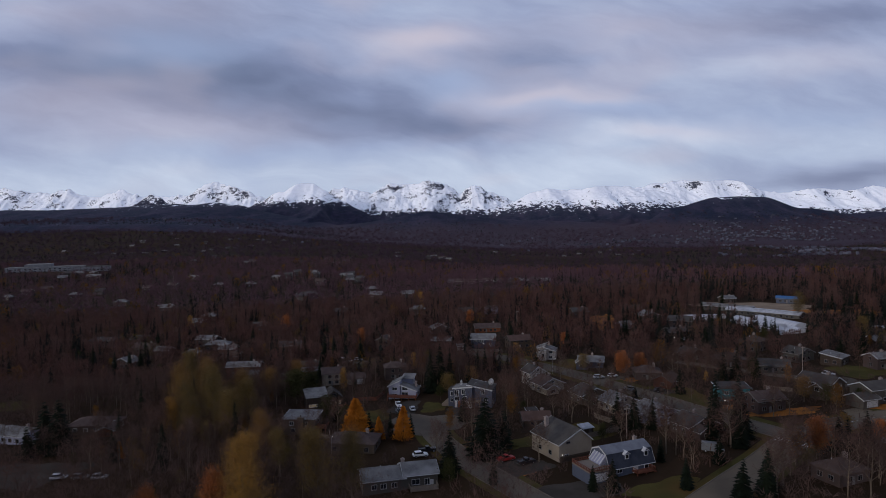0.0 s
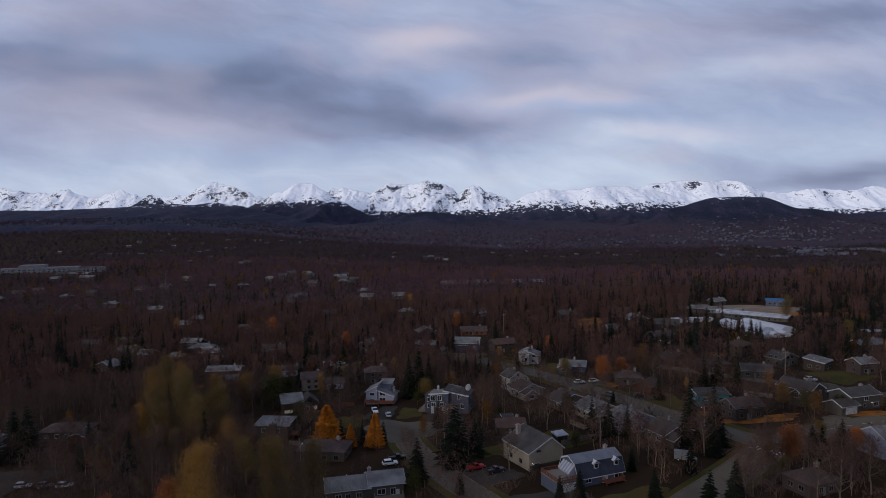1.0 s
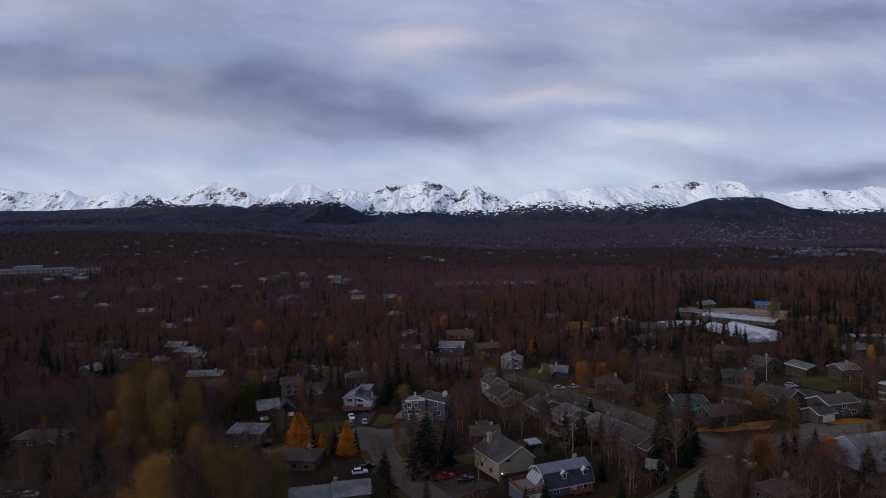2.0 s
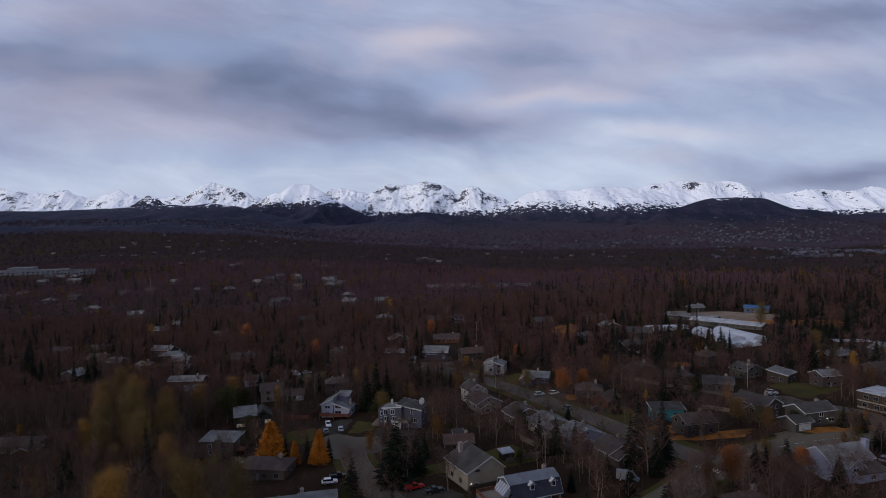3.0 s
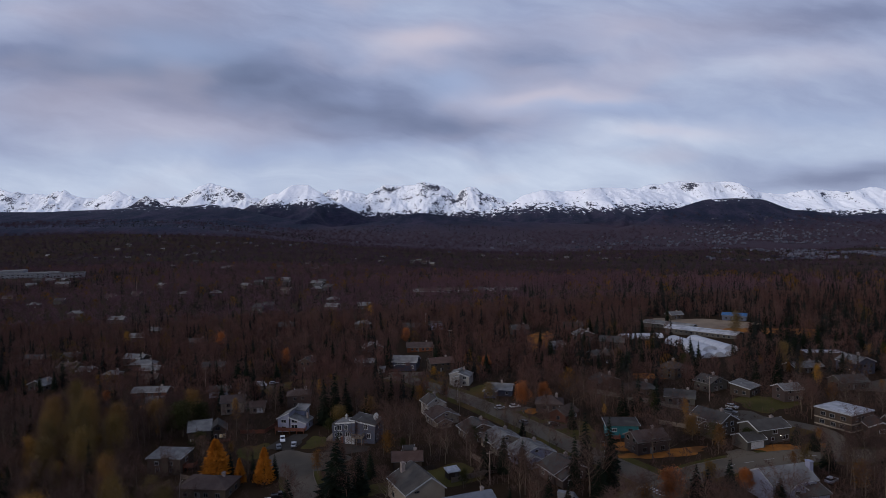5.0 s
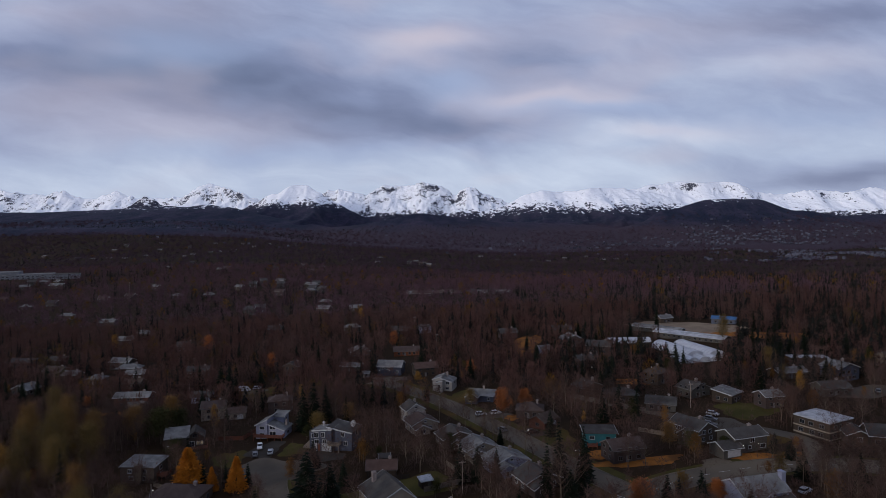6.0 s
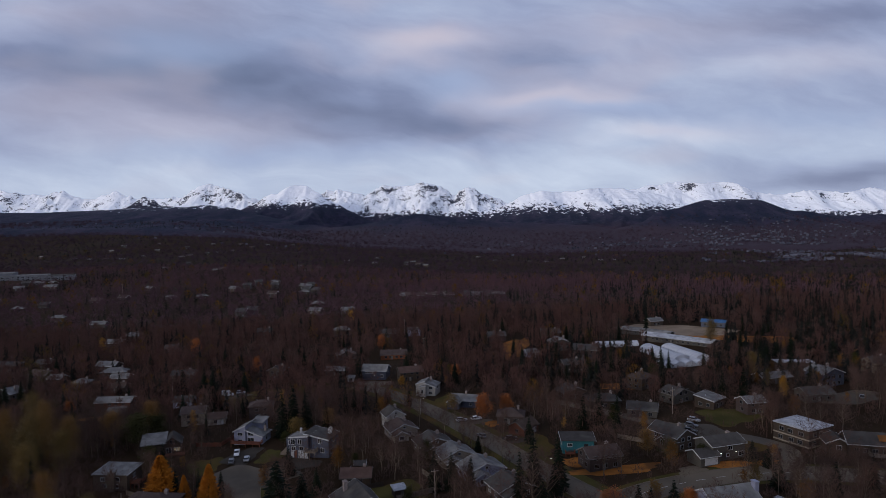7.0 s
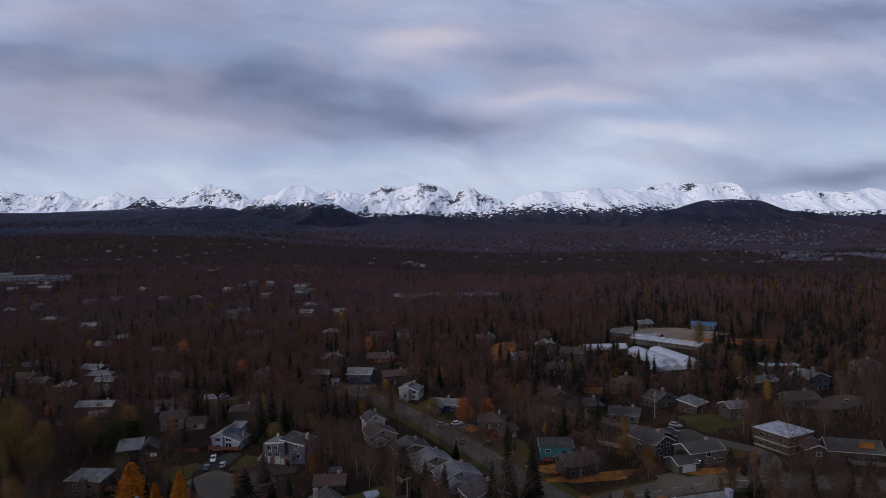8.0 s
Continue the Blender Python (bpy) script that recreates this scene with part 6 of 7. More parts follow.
def tree_thing(name, label, wood, crown, wood_mat, crown_mat, group):
    o = tagged(new(name), label, "tree", group)
    for pname, (v, t), mat in (("trunk", wood, wood_mat), ("crown", crown, crown_mat)):
        me = fast_mesh(pname, v, t)
        me.materials.append(mat)
        ob = new(pname, me)
        ob.parent = o
    return o


def bare_tree(seed, H=12.0, limbs=20):
    r = np.random.RandomState(seed)
    segs, tips, dirs = skeleton_of(H, r, limbs)
    return limb_mesh(segs, 4), twig_cloud(tips, dirs, 3, 0.16 * H, 0.042, r)


def leafy_tree(seed, H, limbs, per, size, spread=0.30, reach=0.055):
    r = np.random.RandomState(seed)
    segs, tips, dirs = skeleton_of(H, r, limbs, spread=spread, low=0.2)
    return limb_mesh(segs, 4), leaf_cloud(tips, dirs, per, reach * H, size, r)


def spruce(seed, H=12.0, R=2.6):
    r = np.random.RandomState(seed)
    return limb_mesh([(np.array([0, 0, -0.3]), np.array([0, 0, H * 0.98]), 0.02 * H, 0.01)], 6), bough_cone(H, R, 20, 11, r)


def larch(seed, H=8.5, R=2.3):
    r = np.random.RandomState(seed)
    n = 5200
    f = r.uniform(0.06, 1.0, n) ** 1.1
    a = r.uniform(0, 2 * math.pi, n)
    rad = R * (1 - f) ** 0.75 * np.sqrt(r.uniform(0.1, 1.0, n)) * (1 + 0.22 * np.sin(f * 60 + 3 * a))
    p = np.stack([np.cos(a) * rad, np.sin(a) * rad, f * H + 0.1 * rad], 1)
    d = unit(np.stack([np.cos(a), np.sin(a), r.uniform(-0.5, 0.6, n)], 1) + r.normal(size=(n, 3)) * 0.5)
    return limb_mesh([(np.array([0, 0, -0.3]), np.array([0, 0, H * 0.97]), 0.02 * H, 0.01)], 6), slivers(p, d, 0.42, 0.16, r)


# where trees may stand
road_pts = np.concatenate([np.array(line) for line, half in ROADS])
road_half = np.concatenate([np.full(len(line), half) for line, half in ROADS])


def free(x, y, room=1.2, corridor=0.7):
    """Whether a tree may stand here: off roads, yards and houses, and seldom right before a house's front."""
    d2 = (road_pts[:, 0] - x) ** 2 + (road_pts[:, 1] - y) ** 2
    if (d2 < (road_half + room) ** 2).any():
        return False
    for hx, hy, rad, clear in FOOT:
        dx, dy = x - hx, y - hy
        if dx * dx + dy * dy < (rad + 0.3) ** 2:
            return False
        if abs(dx) < rad * 0.85 and -clear - 8 < dy < 0 and rng.uniform() < corridor:
            return False
    for cx, cy, rx, ry, c, s in YARDS:
        dx, dy = x - cx, y - cy
        u, v = (dx * c + dy * s) / rx, (-dx * s + dy * c) / ry
        if u * u + v * v < 1.15:
            return False
    return True


# open gardens, drives and the head of the court, in plan units: from x to x, from y to y
OPEN = [(-30, -2, 136, 162), (-24, 9, 172, 200), (-50, -27, 176, 191), (24, 52, 110, 131), (14, 24, 126, 142), (4, 36, 248, 268), (8, 34, 288, 308),
        (-52, -28, 204, 219), (-92, -70, 224, 241), (36, 60, 208, 240), (122, 140, 196, 208)]


def open_ground(x, y):
    u, v = x / PLAN, y / PLAN
    return any(a < u < b and c < v < d for a, b, c, d in OPEN)


def stand(proto, x, y, H_ratio, turn=None, wide=1.0):
    turn = rng.uniform(0, 360) if turn is None else turn
    m = pose(x, y, gz(x, y), rng.uniform(-2, 2), rng.uniform(-2, 2), turn) @ Matrix.Diagonal((H_ratio * wide, H_ratio * wide, H_ratio, 1))
    return copy_thing(proto, m)


bares = [tree_thing("bare_tree", "leafless purple-brown birch with pale trunk and fine twigs", *bare_tree(20 + i, 12.0, 17 + 2 * i), bark, twigs, "bare birches") for i in range(5)]
spruces = [tree_thing("spruce_tree", "dark green narrow spruce with drooping boughs", *spruce(40 + i, 12.0, (2.1, 2.9, 2.5)[i]), bark_dark, needles, "spruces") for i in range(3)]
larch_proto = tree_thing("larch_tree", "golden orange autumn larch", *larch(51), bark_dark, larch_needles, "larches")
gold = tree_thing("golden_tree", "tree with golden yellow autumn leaves", *leafy_tree(61, 11.0, 30, 38, 0.155, 0.30, 0.045), bark, gold_leaves, "golden trees")
tall_gold = tree_thing("golden_tree", "tall cottonwood with thinning dull gold leaves", *leafy_tree(64, 24.0, 60, 42, 0.165, 0.24, 0.032), bark, gold_leaves, "golden trees")
olive = [tree_thing("poplar_tree", "tall tree with thinning olive-ochre leaves", *leafy_tree(70 + i, 16.0, 52, 28, 0.175, 0.30, 0.044), bark, olive_leaves, "olive poplars") for i in range(2)]
rust = tree_thing("rust_tree", "round tree with rust-orange autumn leaves", *leafy_tree(81, 7.0, 26, 40, 0.165, 0.42), bark, rust_leaves, "rust-orange trees")
ochre = [tree_thing("garden_tree", "small garden tree with thinning dull ochre leaves", *leafy_tree(90 + i, 7.0, 16, 12, 0.24, 0.36, 0.05), bark, ochre_leaves, "garden trees") for i in range(2)]
green = tree_thing("green_tree", "round garden tree still in dark green leaf", *leafy_tree(95, 7.0, 20, 14, 0.26, 0.40, 0.06), bark, green_leaves, "green garden trees")
protos = [green] + ochre + bares + spruces + [larch_proto, gold, tall_gold, rust] + olive


# spruces seen singly: place, height, girth
def spruce_at(x, y, h, wide=1.0, k=0):
    x, y, h = x * PLAN, y * PLAN, h * PLAN
    stand(spruces[k % 3], x, y, h / 12.0, wide=wide)
    TAKEN.append((x, y))


TAKEN = []
spruce_at(1.6, 134.0, 10.5, 1.3, 1)
spruce_at(10.2, 144.0, 14.5, 1.7, 1)
spruce_at(14.6, 149, 9.5, 1.5, 2)
spruce_at(10.9, 127.5, 6.5, 1.1, 0)
spruce_at(30.6, 122.0, 5.5, 1.1, 1)
spruce_at(34.2, 121.0, 7.0, 1.3, 2)
spruce_at(87.0, 134.5, 9.0, 1.2, 1)
spruce_at(90.2, 136.0, 7.6, 1.1, 2)
spruce_at(95.2, 137.5, 8.4, 1.2, 1)
spruce_at(-14.0, 160.5, 7.6, 0.9, 0)
spruce_at(-8.6, 161.0, 6.5, 1.0, 2)
spruce_at(-19.4, 160.0, 8.0, 0.9, 1)
spruce_at(-12.0, 163.0, 8.2, 0.9, 0)
spruce_at(49.0, 157.0, 9.5, 1.2, 1)
spruce_at(53.2, 156.4, 8.5, 1.1, 2)
spruce_at(68.2, 153.0, 15.5, 0.95, 0)
spruce_at(64.0, 146.5, 13.0, 0.95, 0)
spruce_at(74.0, 153.5, 14.0, 0.9, 1)
spruce_at(11.5, 225.0, 11.0, 0.8, 0)
spruce_at(14.6, 226.5, 10.0, 0.8, 1)
spruce_at(17.8, 228.0, 9.0, 0.8, 2)
spruce_at(22.2, 225.0, 7.5, 0.9, 0)
spruce_at(25.0, 231.0, 7.0, 1.0, 1)
spruce_at(-41.6, 236.0, 11.5, 1.1, 1)
spruce_at(-38.4, 238.5, 12.0, 1.1, 2)
spruce_at(-30.8, 208.0, 8.0, 1.0, 0)
spruce_at(5.6, 171.5, 8.0, 1.3, 1)
spruce_at(16.0, 158.0, 7.0, 1.2, 2)
spruce_at(124.0, 159.9 + 5, 5.4, 1.6, 1)
spruce_at(142.0, 146.5, 8.0, 1.1, 2)
spruce_at(-4.4, 203.5, 15.0, 1.0, 1)
spruce_at(-1.6, 205.0, 16.5, 1.1, 2)
spruce_at(1.6, 207.5, 14.0, 1.1, 0)
spruce_at(76.0, 357.0, 11.0, 1.2, 1)
spruce_at(154.0, 352.0, 13.0, 0.8, 0)
spruce_at(101.0, 247.0, 9.5, 1.1, 2)
spruce_at(-1.0, 390.0, 10.0, 1.0, 1)
spruce_at(-103.5, 163.5, 15.0, 1.5, 1)
spruce_at(-108.5, 165.5, 14.0, 1.5, 2)
spruce_at(-110.0, 159.5, 9.0, 1.3, 1)
spruce_at(-83.0, 222.0, 11.0, 1.0, 0)
spruce_at(-58.0, 254.0, 13.0, 1.1, 1)
spruce_at(-50.5, 256.0, 13.0, 1.1, 2)
spruce_at(-46.0, 253.0, 12.0, 1.1, 1)
spruce_at(33.4, 229.5, 9.0, 0.9, 0)
spruce_at(-31.0, 178.5, 8.5, 1.0, 2)
spruce_at(-28.6, 232.0, 8.0, 1.1, 1)
spruce_at(-66.0, 178.0, 12.0, 1.1, 1)
spruce_at(-54.0, 158.0, 14.0, 0.8, 0)
spruce_at(56.0, 181.5, 5.0, 1.2, 1)
spruce_at(98.0, 195.0, 11.0, 1.0, 0)
spruce_at(93.5, 199.0, 12.0, 1.0, 1)
spruce_at(88.0, 196.0, 11.0, 1.0, 2)
spruce_at(146.0, 218.0, 11.0, 1.1, 1)
spruce_at(172.0, 238.0, 11.0, 1.2, 2)
spruce_at(170.0, 222.0, 10.0, 1.2, 1)
spruce_at(128.0, 246.0, 10.0, 1.0, 0)
spruce_at(118.0, 262.0, 10.0, 1.0, 1)
spruce_at(49.5, 254.0, 10.0, 1.2, 2)
spruce_at(30.0, 296.0, 10.5, 1.0, 1)
spruce_at(-20.0, 298.0, 11.0, 1.1, 0)
spruce_at(-14.0, 300.0, 10.0, 1.1, 1)

spruce_at(48.8, 120.7, 6.5, 1.2, 1)
spruce_at(63.0, 117.5, 9.0, 1.3, 2)
spruce_at(55.5, 111.5, 9.5, 1.3, 1)
spruce_at(60.5, 112.5, 10.5, 1.2, 0)
spruce_at(68.5, 141.0, 8.5, 1.4, 1)
spruce_at(72.0, 146.5, 9.5, 1.3, 2)
spruce_at(71.0, 186.0, 8.0, 1.2, 1)
spruce_at(122.5, 148.5, 7.0, 1.5, 1)
spruce_at(102.5, 131.0, 6.5, 1.5, 2)
spruce_at(132.5, 144.0, 7.5, 1.2, 1)
spruce_at(147.5, 148.5, 8.0, 1.2, 2)
spruce_at(126.0, 160.5, 5.0, 1.7, 1)
spruce_at(48.3, 134.8, 6.0, 1.2, 0)
spruce_at(59.9, 132.0, 7.0, 1.1, 1)
spruce_at(57.2, 140.6, 6.0, 1.2, 2)

# spruces among the gardens
added = 0
while added < 190:
    y = 150 + 260 * math.sqrt(rng.uniform(0.0, 1.0))
    x = 35 + rng.uniform(-1, 1) * (10 + 0.68 * y) if added < 105 else y * rng.uniform(0.25, 0.75)
    if value_noise(np.array(x / 45), np.array(y / 45), 71) < 0.42 or open_ground(x, y) or not free(x, y, 1.5, 0.8):
        continue
    stand(spruces[added % 3], x, y, rng.uniform(0.65, 1.25), wide=rng.uniform(0.8, 1.15))
    TAKEN.append((x, y))
    added += 1

# autumn-coloured trees seen singly
for proto, x, y, ratio, wide in (
        (larch_proto, -22.6, 159.5, 1.30, 1.45), (larch_proto, -16.6, 158.6, 0.74, 0.95), (larch_proto, -10.4, 157.6, 1.04, 1.1),
        (tall_gold, -33.6, 105.0, 0.88, 1.35), (olive[0], -23, 115, 1.15, 1.0), (olive[1], -17.5, 119, 1.0, 1.0), (rust, -41, 108, 1.9, 0.7), (gold, -34.0, 206.0, 0.82, 0.75), (gold, -12.0, 231.0, 0.7, 0.9), (gold, 28.6, 256.0, 0.42, 1.6),
        (gold, 82.3, 195.0, 0.36, 0.9), (gold, -149, 358, 1.0, 1.0), (gold, -19, 424, 0.9, 1.0), (gold, 156, 212, 0.75, 0.8),
        (gold, -2.0, 205.0, 0.4, 1.4), (gold, -90, 215, 0.8, 0.8),
        (rust, 98.8, 138.5, 0.75, 1.25), (rust, 58.6, 205.0, 1.30, 1.1), (rust, -89, 342, 1.4, 1.1), (rust, 80.5, 131.5, 1.25, 1.2), (rust, -95, 240, 0.8, 1.2),
        (rust, 66.0, 211.0, 1.0, 1.2), (rust, 12.0, 330.0, 1.2, 1.0), (rust, -58, 118, 1.0, 1.2), (rust, 50, 262, 0.9, 1.2), (rust, -40, 290, 1.2, 0.9),
        (olive[0], -84, 204, 1.15, 1.0), (olive[1], -77, 197, 1.05, 1.1), (olive[0], -80, 184, 1.15, 1.0), (olive[1], -72, 188, 1.0, 1.15), (olive[0], -67, 177, 1.15, 1.05), (olive[1], -61, 185, 0.95, 1.15), (olive[0], -63, 167, 1.1, 1.1), (olive[1], -56, 173, 0.95, 1.2), (olive[0], -57, 160, 1.0, 1.15), (olive[1], -71, 168, 1.0, 1.1), (olive[0], -66, 158, 0.9, 1.2), (olive[1], -75, 176, 1.05, 1.0),
        (olive[1], -57, 200, 0.75, 1.5), (olive[0], -51, 214, 0.7, 1.5), (olive[1], -44, 148, 0.8, 1.2), (olive[0], -37, 138, 0.7, 1.2), (olive[0], 1.2, 199, 0.45, 2.0),
        (olive[1], 9.0, 209, 0.42, 2.0), (olive[0], 49, 219, 0.42, 1.9), (olive[1], 100, 171.5, 0.45, 1.9),
        (olive[0], 158, 236, 0.7, 1.3), (olive[1], 168, 300, 0.8, 1.3), (olive[1], -31, 142, 0.6, 1.4)):
    x, y, ratio = x * PLAN, y * PLAN, ratio * PLAN
    stand(proto, x, y, ratio, wide=wide)
    TAKEN.append((x, y))

# dull ochre and green garden trees between the houses
added = 0
while added < 90:
    y = 140 + 230 * rng.uniform(0.0, 1.0)
    x = 35 + rng.uniform(-1, 1) * (10 + 0.68 * y)
    if not free(x, y, 1.0, 0.75) or open_ground(x, y):
        continue
    stand(green if added % 4 == 0 else ochre[added % 2], x, y, rng.uniform(0.5, 1.35), wide=rng.uniform(0.8, 1.2))
    TAKEN.append((x, y))
    added += 1
for x, y, ratio, wide in ((-48.0, 198.0, 1.5, 1.5), (-45.0, 203.5, 1.25, 1.5), (-33.5, 176.0, 1.1, 1.3), (-28.0, 172.0, 0.8, 1.3), (-1.5, 194.0, 0.6, 1.3), (42.0, 176.0, 0.8, 1.2), (104.0, 168.0, 0.8, 1.4), (112.0, 166.0, 0.6, 1.5)):
    stand(green, x * PLAN, y * PLAN, ratio * PLAN, wide=wide)
    TAKEN.append((x * PLAN, y * PLAN))

# bare birches that the camera passes nearest, each a tree of its own
for k, (x, y, h, wide) in enumerate((
        (67.1, 119.5, 13.0, 1.3), (75.9, 113.3, 12.0, 1.2), (78.3, 110.6, 11.5, 1.2), (71.0, 124.0, 11.5, 1.3), (64.0, 115.5, 11.0, 1.2), (84.5, 124.0, 9.5, 1.3),
        (88.5, 117.5, 11.0, 1.2), (92.0, 123.5, 9.0, 1.3), (69.5, 143.5, 13.0, 1.2), (66.4, 140.9, 14.0, 1.1), (74.5, 128.5, 10.0, 1.3), (86.5, 120.5, 10.0, 1.3),
        (130.0, 147.5, 10.0, 1.3), (134.5, 150.0, 10.5, 1.2), (139.0, 147.0, 9.5, 1.3), (144.0, 145.0, 10.0, 1.3), (137.0, 142.5, 9.5, 1.3), (128.5, 142.0, 9.0, 1.3),
        (22.0, 138.5, 9.5, 1.5), (51.0, 139.0, 11.0, 1.1), (54.0, 136.5, 10.0, 1.2), (52.5, 143.5, 10.5, 1.1), (86.0, 160.5, 8.5, 1.3), (90.5, 161.0, 8.0, 1.3),
        (-92.0, 150.5, 9.0, 1.4), (-86.5, 148.0, 9.5, 1.4), (-79.0, 147.5, 9.5, 1.3), (-96.0, 168.0, 9.0, 1.5), (-74.0, 150.0, 10.5, 1.2))):
    stand(bares[k % 5], x * PLAN, y * PLAN, h * PLAN / 12.0, wide=wide)
    TAKEN.append((x * PLAN, y * PLAN))
count = 0
while count < 270:
    y = 135 + 140 * math.sqrt(rng.uniform(0.0, 1.0))
    x = 35 + rng.uniform(-1, 1) * (30 + 0.70 * y)
    dense = value_noise(np.array(x / 26), np.array(y / 26), 90) + (0.25 if x < -56 else 0.0)
    if dense < 0.30 + 0.4 * rng.uniform() or not free(x, y) or open_ground(x, y):
        continue
    if any((x - a) ** 2 + (y - b) ** 2 < 5 for a, b in TAKEN):
        continue
    stand(bares[count % 5], x, y, rng.uniform(0.72, 1.22), wide=rng.uniform(0.8, 1.25))
    TAKEN.append((x, y))
    count += 1


# woodland beyond, past counting: joined trees in three grades of detail
def scatter(protos_vt, spots, name, mat, label):
    vs, ts, n = [], [], 0
    for i, (x, y, h, wide, *foot) in enumerate(spots):
        z = foot[0] if foot else gz(x, y) + lift_of(x, y)
        v, t = protos_vt[i % len(protos_vt)]
        a = rng.uniform(0, 2 * math.pi)
        c, s = math.cos(a) * h * wide, math.sin(a) * h * wide
        vs.append(np.stack([x + v[:, 0] * c - v[:, 1] * s, y + v[:, 0] * s + v[:, 1] * c, z + v[:, 2] * h], 1))
        ts.append(t + n)
        n += len(v)
    me = fast_mesh(name, np.concatenate(vs), np.concatenate(ts))
    me.materials.append(mat)
    return tagged(new(name, me), label, "woodland", kind="stuff")


def mid_bare(seed, limbs, per, width, length=0.16):
    """Bare tree one metre high, to be scaled."""
    r = np.random.RandomState(seed)
    segs, tips, dirs = skeleton_of(1.0, r, limbs)
    tw = twig_cloud(tips, dirs, per, length, width, r)
    trunk = limb_mesh(segs[:6:2], 3)
    return np.concatenate([trunk[0], tw[0]]), np.concatenate([trunk[1], tw[1] + len(trunk[0])])


def mid_brush(seed):
    """Slim bare tree one metre high: upswept twigs in a ragged crown round a forked stem."""
    r = np.random.RandomState(seed)
    n = 170
    f = r.uniform(0.16, 1.0, n)
    a = r.uniform(0, 2 * math.pi, n)
    lobe = 1 + 0.35 * np.sin(2 * a + seed) + 0.2 * np.sin(5 * f * math.pi + a)
    rad = 0.24 * np.sin(np.clip(f * 0.92 + 0.02, 0.1, 0.97) * math.pi) ** 0.8 * np.sqrt(r.uniform(0.02, 1, n)) * lobe
    p = np.stack([np.cos(a) * rad, np.sin(a) * rad, f * 0.86], 1)
    d = unit(np.stack([np.cos(a) * 0.45, np.sin(a) * 0.45, np.full(n, 1.0)], 1) + r.normal(size=(n, 3)) * 0.5)
    tw = slivers(p, d, r.uniform(0.09, 0.19, n), 0.0155, r)
    stem = limb_mesh([(np.array([0, 0, -0.03]), np.array([0.02, 0, 0.5]), 0.011, 0.007), (np.array([0.02, 0, 0.5]), np.array([0.05, 0.03, 0.95]), 0.007, 0.002),
                      (np.array([0.02, 0, 0.4]), np.array([-0.08, -0.05, 0.85]), 0.006, 0.002)], 3)
    return np.concatenate([stem[0], tw[0]]), np.concatenate([stem[1], tw[1] + len(stem[0])])


def far_bare(seed, n, length, width, wild=0.3):
    """Bare crown one metre high as a cloud of twig strokes; wild: how far they stray from upright."""
    r = np.random.RandomState(seed)
    f = r.uniform(0.1, 1.0, n)
    a = r.uniform(0, 2 * math.pi, n)
    rad = 0.30 * np.sin(np.clip(f, 0.12, 0.97) * math.pi) ** 0.7 * np.sqrt(r.uniform(0, 1, n))
    p = np.stack([np.cos(a) * rad, np.sin(a) * rad, f * 0.85], 1)
    return slivers(p, unit(np.stack([np.cos(a) * 0.5, np.sin(a) * 0.5, np.full(n, 1.0)], 1) + r.normal(size=(n, 3)) * wild), length, width, r)


def far_spruce(seed, n):
    """Narrow spruce one metre high: drooping needle tufts round a pointed spire."""
    r = np.random.RandomState(seed)
    f = np.concatenate([r.uniform(0.02, 0.95, n - 3), [0.9, 0.93, 0.96]])
    a = 2.4 * np.arange(n) + r.uniform(-0.6, 0.6, n)
    rad = 0.115 * (1 - f) ** 0.85 * r.uniform(0.75, 1.15, n) + 0.006
    p = np.stack([np.cos(a) * rad * 0.1, np.sin(a) * rad * 0.1, f + 0.05], 1)
    d = unit(np.stack([np.cos(a), np.sin(a), -0.55 - r.uniform(0, 0.7, n)], 1))
    return slivers(p, d, rad * 1.5 + 0.03, 0.075 * (1 - f) * (60 / n) ** 0.5 + 0.016, r)


def wedge(y0, y1, spacing):
    """Places over the wedge of land ahead, jittered, with clearings."""
    y = y0
    while y < y1:
        half = 60 + 0.80 * y
        n = int(2 * half / spacing)
        for i in range(n):
            yield 35 - half + spacing * (i + rng.uniform(0, 1)), y + rng.uniform(0, spacing)
        y += spacing


mid, mid_s, far, far_s, far_g, out_b, out_s, mid_g = [], [], [], [], [], [], [], []
for x, y in wedge(273, 540, 7.0):
    open_air = value_noise(np.array(x / 34), np.array(y / 34), 90)
    if open_air < 0.14 or open_ground(x, y) or not free(x, y, corridor=0.30):
        continue
    if rng.uniform() < 0.11 + 0.30 * ss(0.28, 0.45, x / y) + 0.17 * (value_noise(np.array(x / 50), np.array(y / 50), 33) > 0.66):
        mid_s.append((x, y, rng.uniform(9, 16), rng.uniform(0.9, 1.3)))
    else:
        (mid_g if rng.uniform() > 0.965 else mid).append((x, y, rng.uniform(8, 14.5), rng.uniform(0.85, 1.35)))
for x, y in wedge(-5, 140, 9):
    if y > 75 and free(x, y) and rng.uniform() < 0.35:
        mid.append((x, y, rng.uniform(6, 9), rng.uniform(0.9, 1.2)))
near_wood = []
for x, y in wedge(132, 275, 7.0):
    open_air = value_noise(np.array(x / 26), np.array(y / 26), 90) + (0.3 if x < -56 else 0.0)
    if open_air < 0.2 or open_ground(x, y) or not free(x, y, corridor=0.25) or any((x - a) ** 2 + (y - b) ** 2 < 6 for a, b in TAKEN):
        continue
    near_wood.append((x, y, rng.uniform(8.5, 13.5), rng.uniform(0.85, 1.2)))
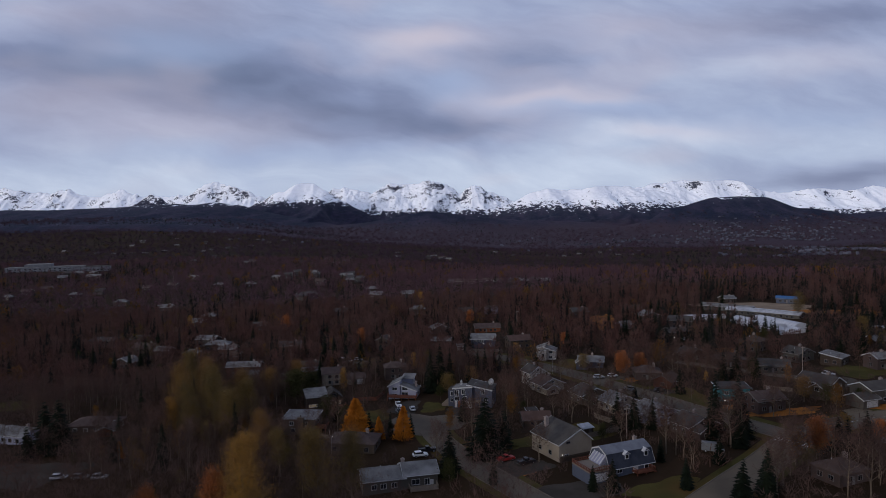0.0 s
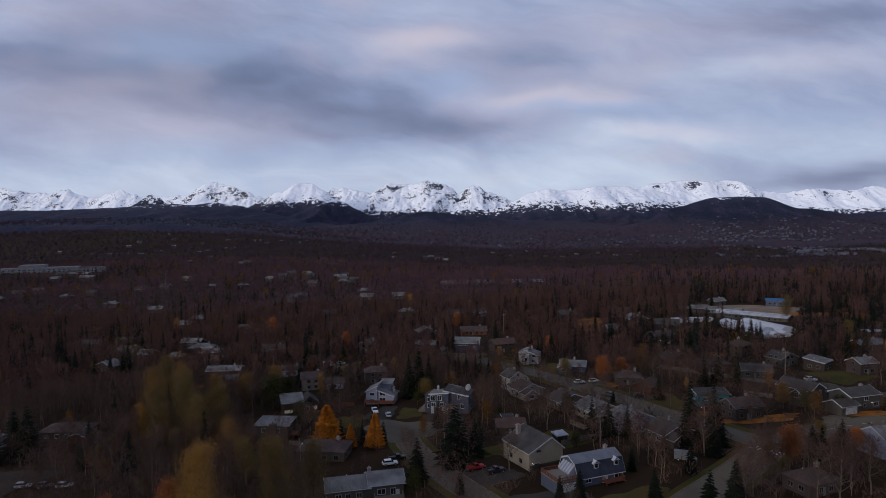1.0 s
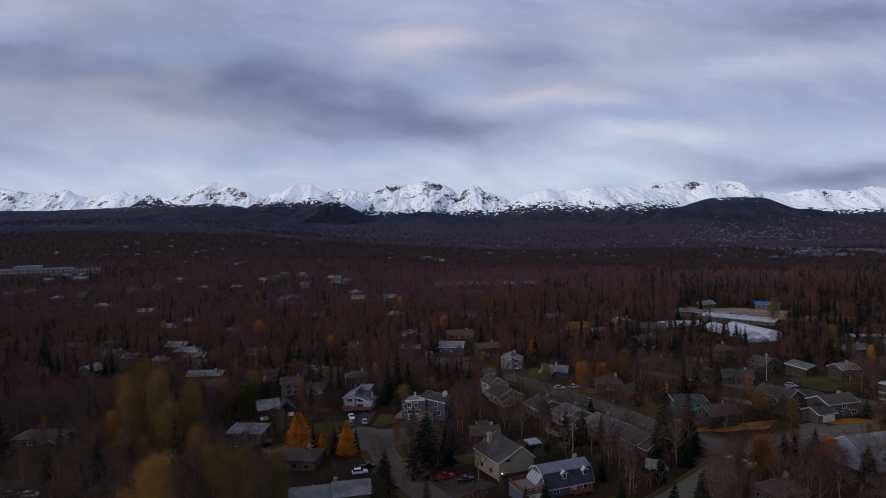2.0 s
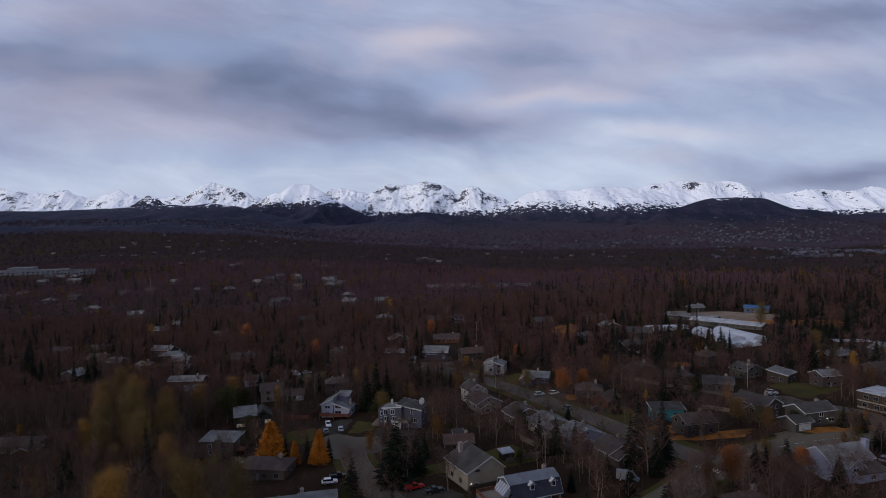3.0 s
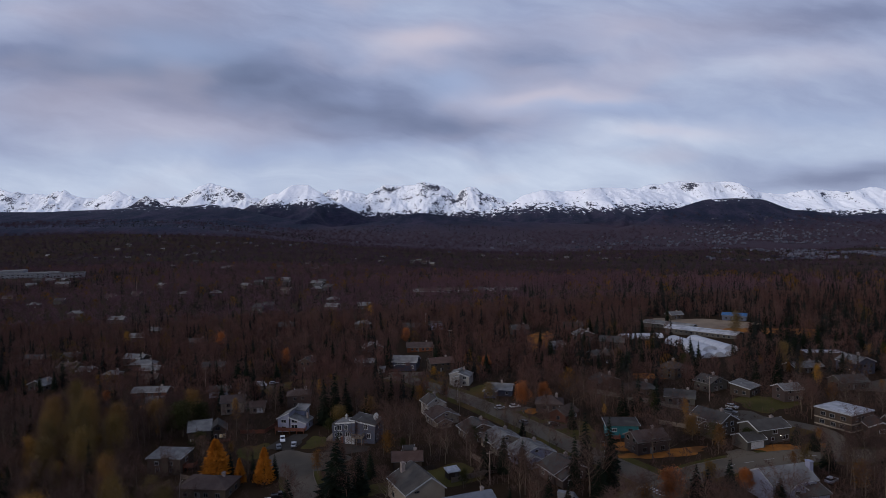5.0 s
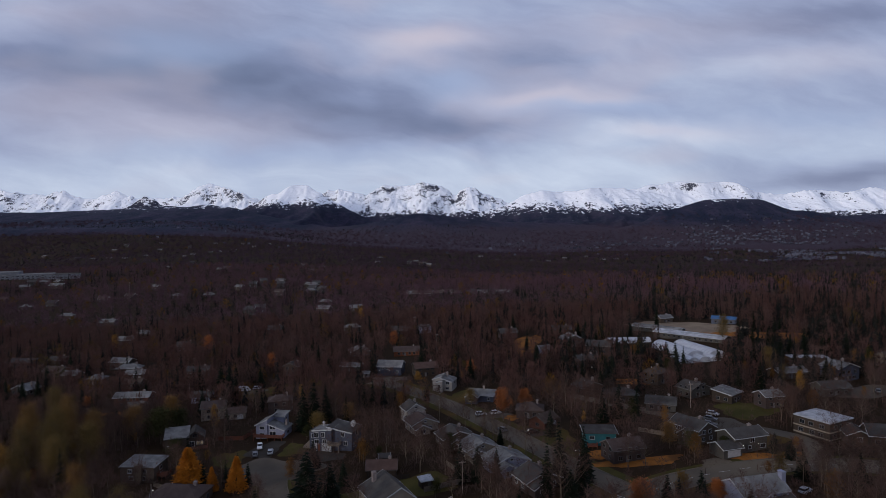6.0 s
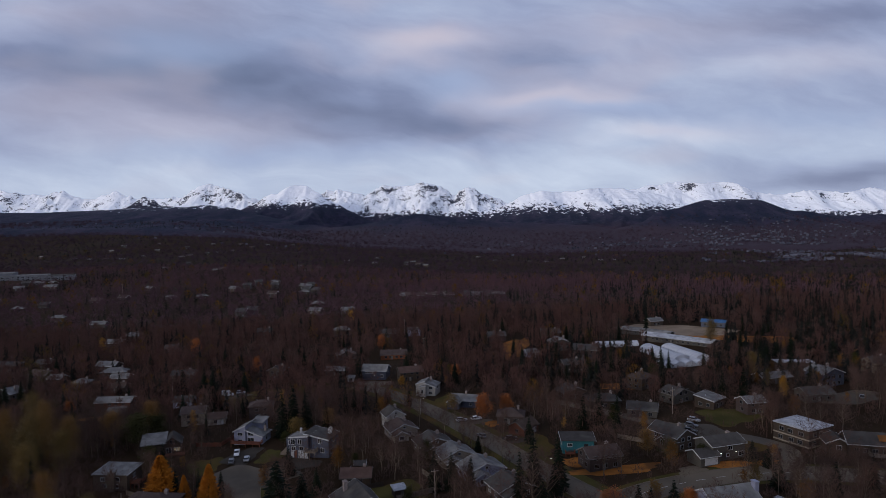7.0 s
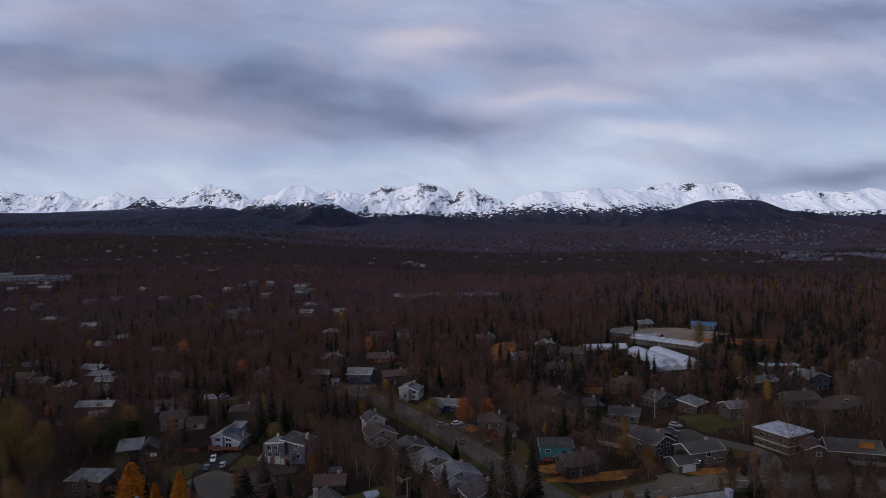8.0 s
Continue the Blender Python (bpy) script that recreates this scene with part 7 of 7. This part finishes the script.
for x, y in wedge(540, 1250, 12.0):
    if not free(x, y, corridor=0.35):
        continue
    u = rng.uniform()
    sp = 0.10 + 0.34 * ss(0.22, 0.42, x / y) + 0.35 * (value_noise(np.array(x / 120), np.array(y / 120), 33) > 0.62)
    (far_s if u < sp else far_g if u > 0.955 else far).append((x, y, rng.uniform(9.5, 14.5), rng.uniform(0.9, 1.3)))
for x, y in wedge(1250, 2900, 22.0):
    u = rng.uniform()
    sp = 0.12 + 0.25 * ss(0.22, 0.42, x / y) + 0.4 * (value_noise(np.array(x / 260), np.array(y / 200), 33) > 0.60)
    (out_s if u < sp else far_g if u > 0.99 else out_b).append((x, y, rng.uniform(8, 12), rng.uniform(1.5, 2.4)))
hill_b, hill_s = [], []
flank = np.array(list(wedge(2350, 3150, 26.0)))
for (x, y), z in zip(flank, hill_height(flank[:, 0], flank[:, 1])):
    if z < 110 and rng.uniform() < 0.75:
        (hill_s if value_noise(np.array(x / 260), np.array(y / 200), 33) + 0.3 * rng.uniform() > 0.72 else hill_b).append((x, y, rng.uniform(8, 12), rng.uniform(1.5, 2.4), z))
scatter([mid_bare(190 + i, 11, 3, 0.0046, 0.17) for i in range(6)], near_wood, "birch_thicket", thicket, "leafless brown birch thicket between the gardens")
scatter([mid_brush(200 + i) for i in range(8)], mid, "birch_woodland", woods, "leafless purple-brown birch wood between the houses")
scatter([far_spruce(220 + i, 80) for i in range(4)], mid_s, "spruce_stand", hazed_needles, "dark spruces standing among the birches")
scatter([far_bare(230 + i, 52, 0.17, 0.046, 0.8) for i in range(6)], far, "distant_birch_woodland", hazed_far_woods, "wide leafless brown woodland")
scatter([far_spruce(240 + i, 36) for i in range(4)], far_s, "distant_spruce_stand", hazed_needles, "dark spruces in the distant woodland")
scatter([far_bare(250 + i, 46, 0.22, 0.06) for i in range(4)], far_g, "distant_golden_trees", far_gold, "scattered ochre and gold trees in the woodland")
scatter([far_bare(260 + i, 24, 0.24, 0.10, 0.8) for i in range(5)], out_b, "far_woodland", hazed_horizon_woods, "far leafless woodland below the hills")
scatter([far_spruce(270 + i, 16) for i in range(3)], out_s, "far_spruce_woodland", hazed_needles, "far dark spruce woodland")

scatter([far_bare(280 + i, 18, 0.34, 0.10) for i in range(4)], hill_b, "hillside_woodland", hazed_horizon_woods, "thin leafless woodland on the foothill flanks")
scatter([far_spruce(285 + i, 14) for i in range(3)], hill_s, "hillside_spruces", hazed_needles, "dark spruces on the foothill flanks")
scatter([far_bare(255 + i, 130, 0.10, 0.022) for i in range(4)], mid_g, "ochre_trees", far_gold, "scattered dull ochre trees among the birches")

brush = []
for x, y in wedge(130, 375, 4.7):
    if free(x, y, 0.6, 0.3) and not (open_ground(x, y) and rng.uniform() < 0.7):
        brush.append((x, y, rng.uniform(1.6, 4.6), rng.uniform(1.1, 2.0)))
scatter([far_bare(290 + i, 40, 0.32, 0.032) for i in range(5)], brush, "underbrush", thicket, "leafless brown underbrush between gardens and trees")

# the pattern trees join the wood at its near edge
for i, o in enumerate(protos):
    if o in (tall_gold, gold, rust, larch_proto, green) or o in olive + ochre:
        u, v = PLAN * (-92 + 4.5 * (i % 9)), PLAN * (150 + 5 * (i % 5))
        o.matrix_basis = pose(u, v, gz(u, v), 0, 0, 40 * i) @ Matrix.Diagonal((0.7, 0.7, 0.7, 1))
        continue
    o.matrix_basis = pose(-80 + 12 * i, 116 - 3 * (i % 3), gz(-80 + 12 * i, 116 - 3 * (i % 3)), 0, 0, 40 * i)
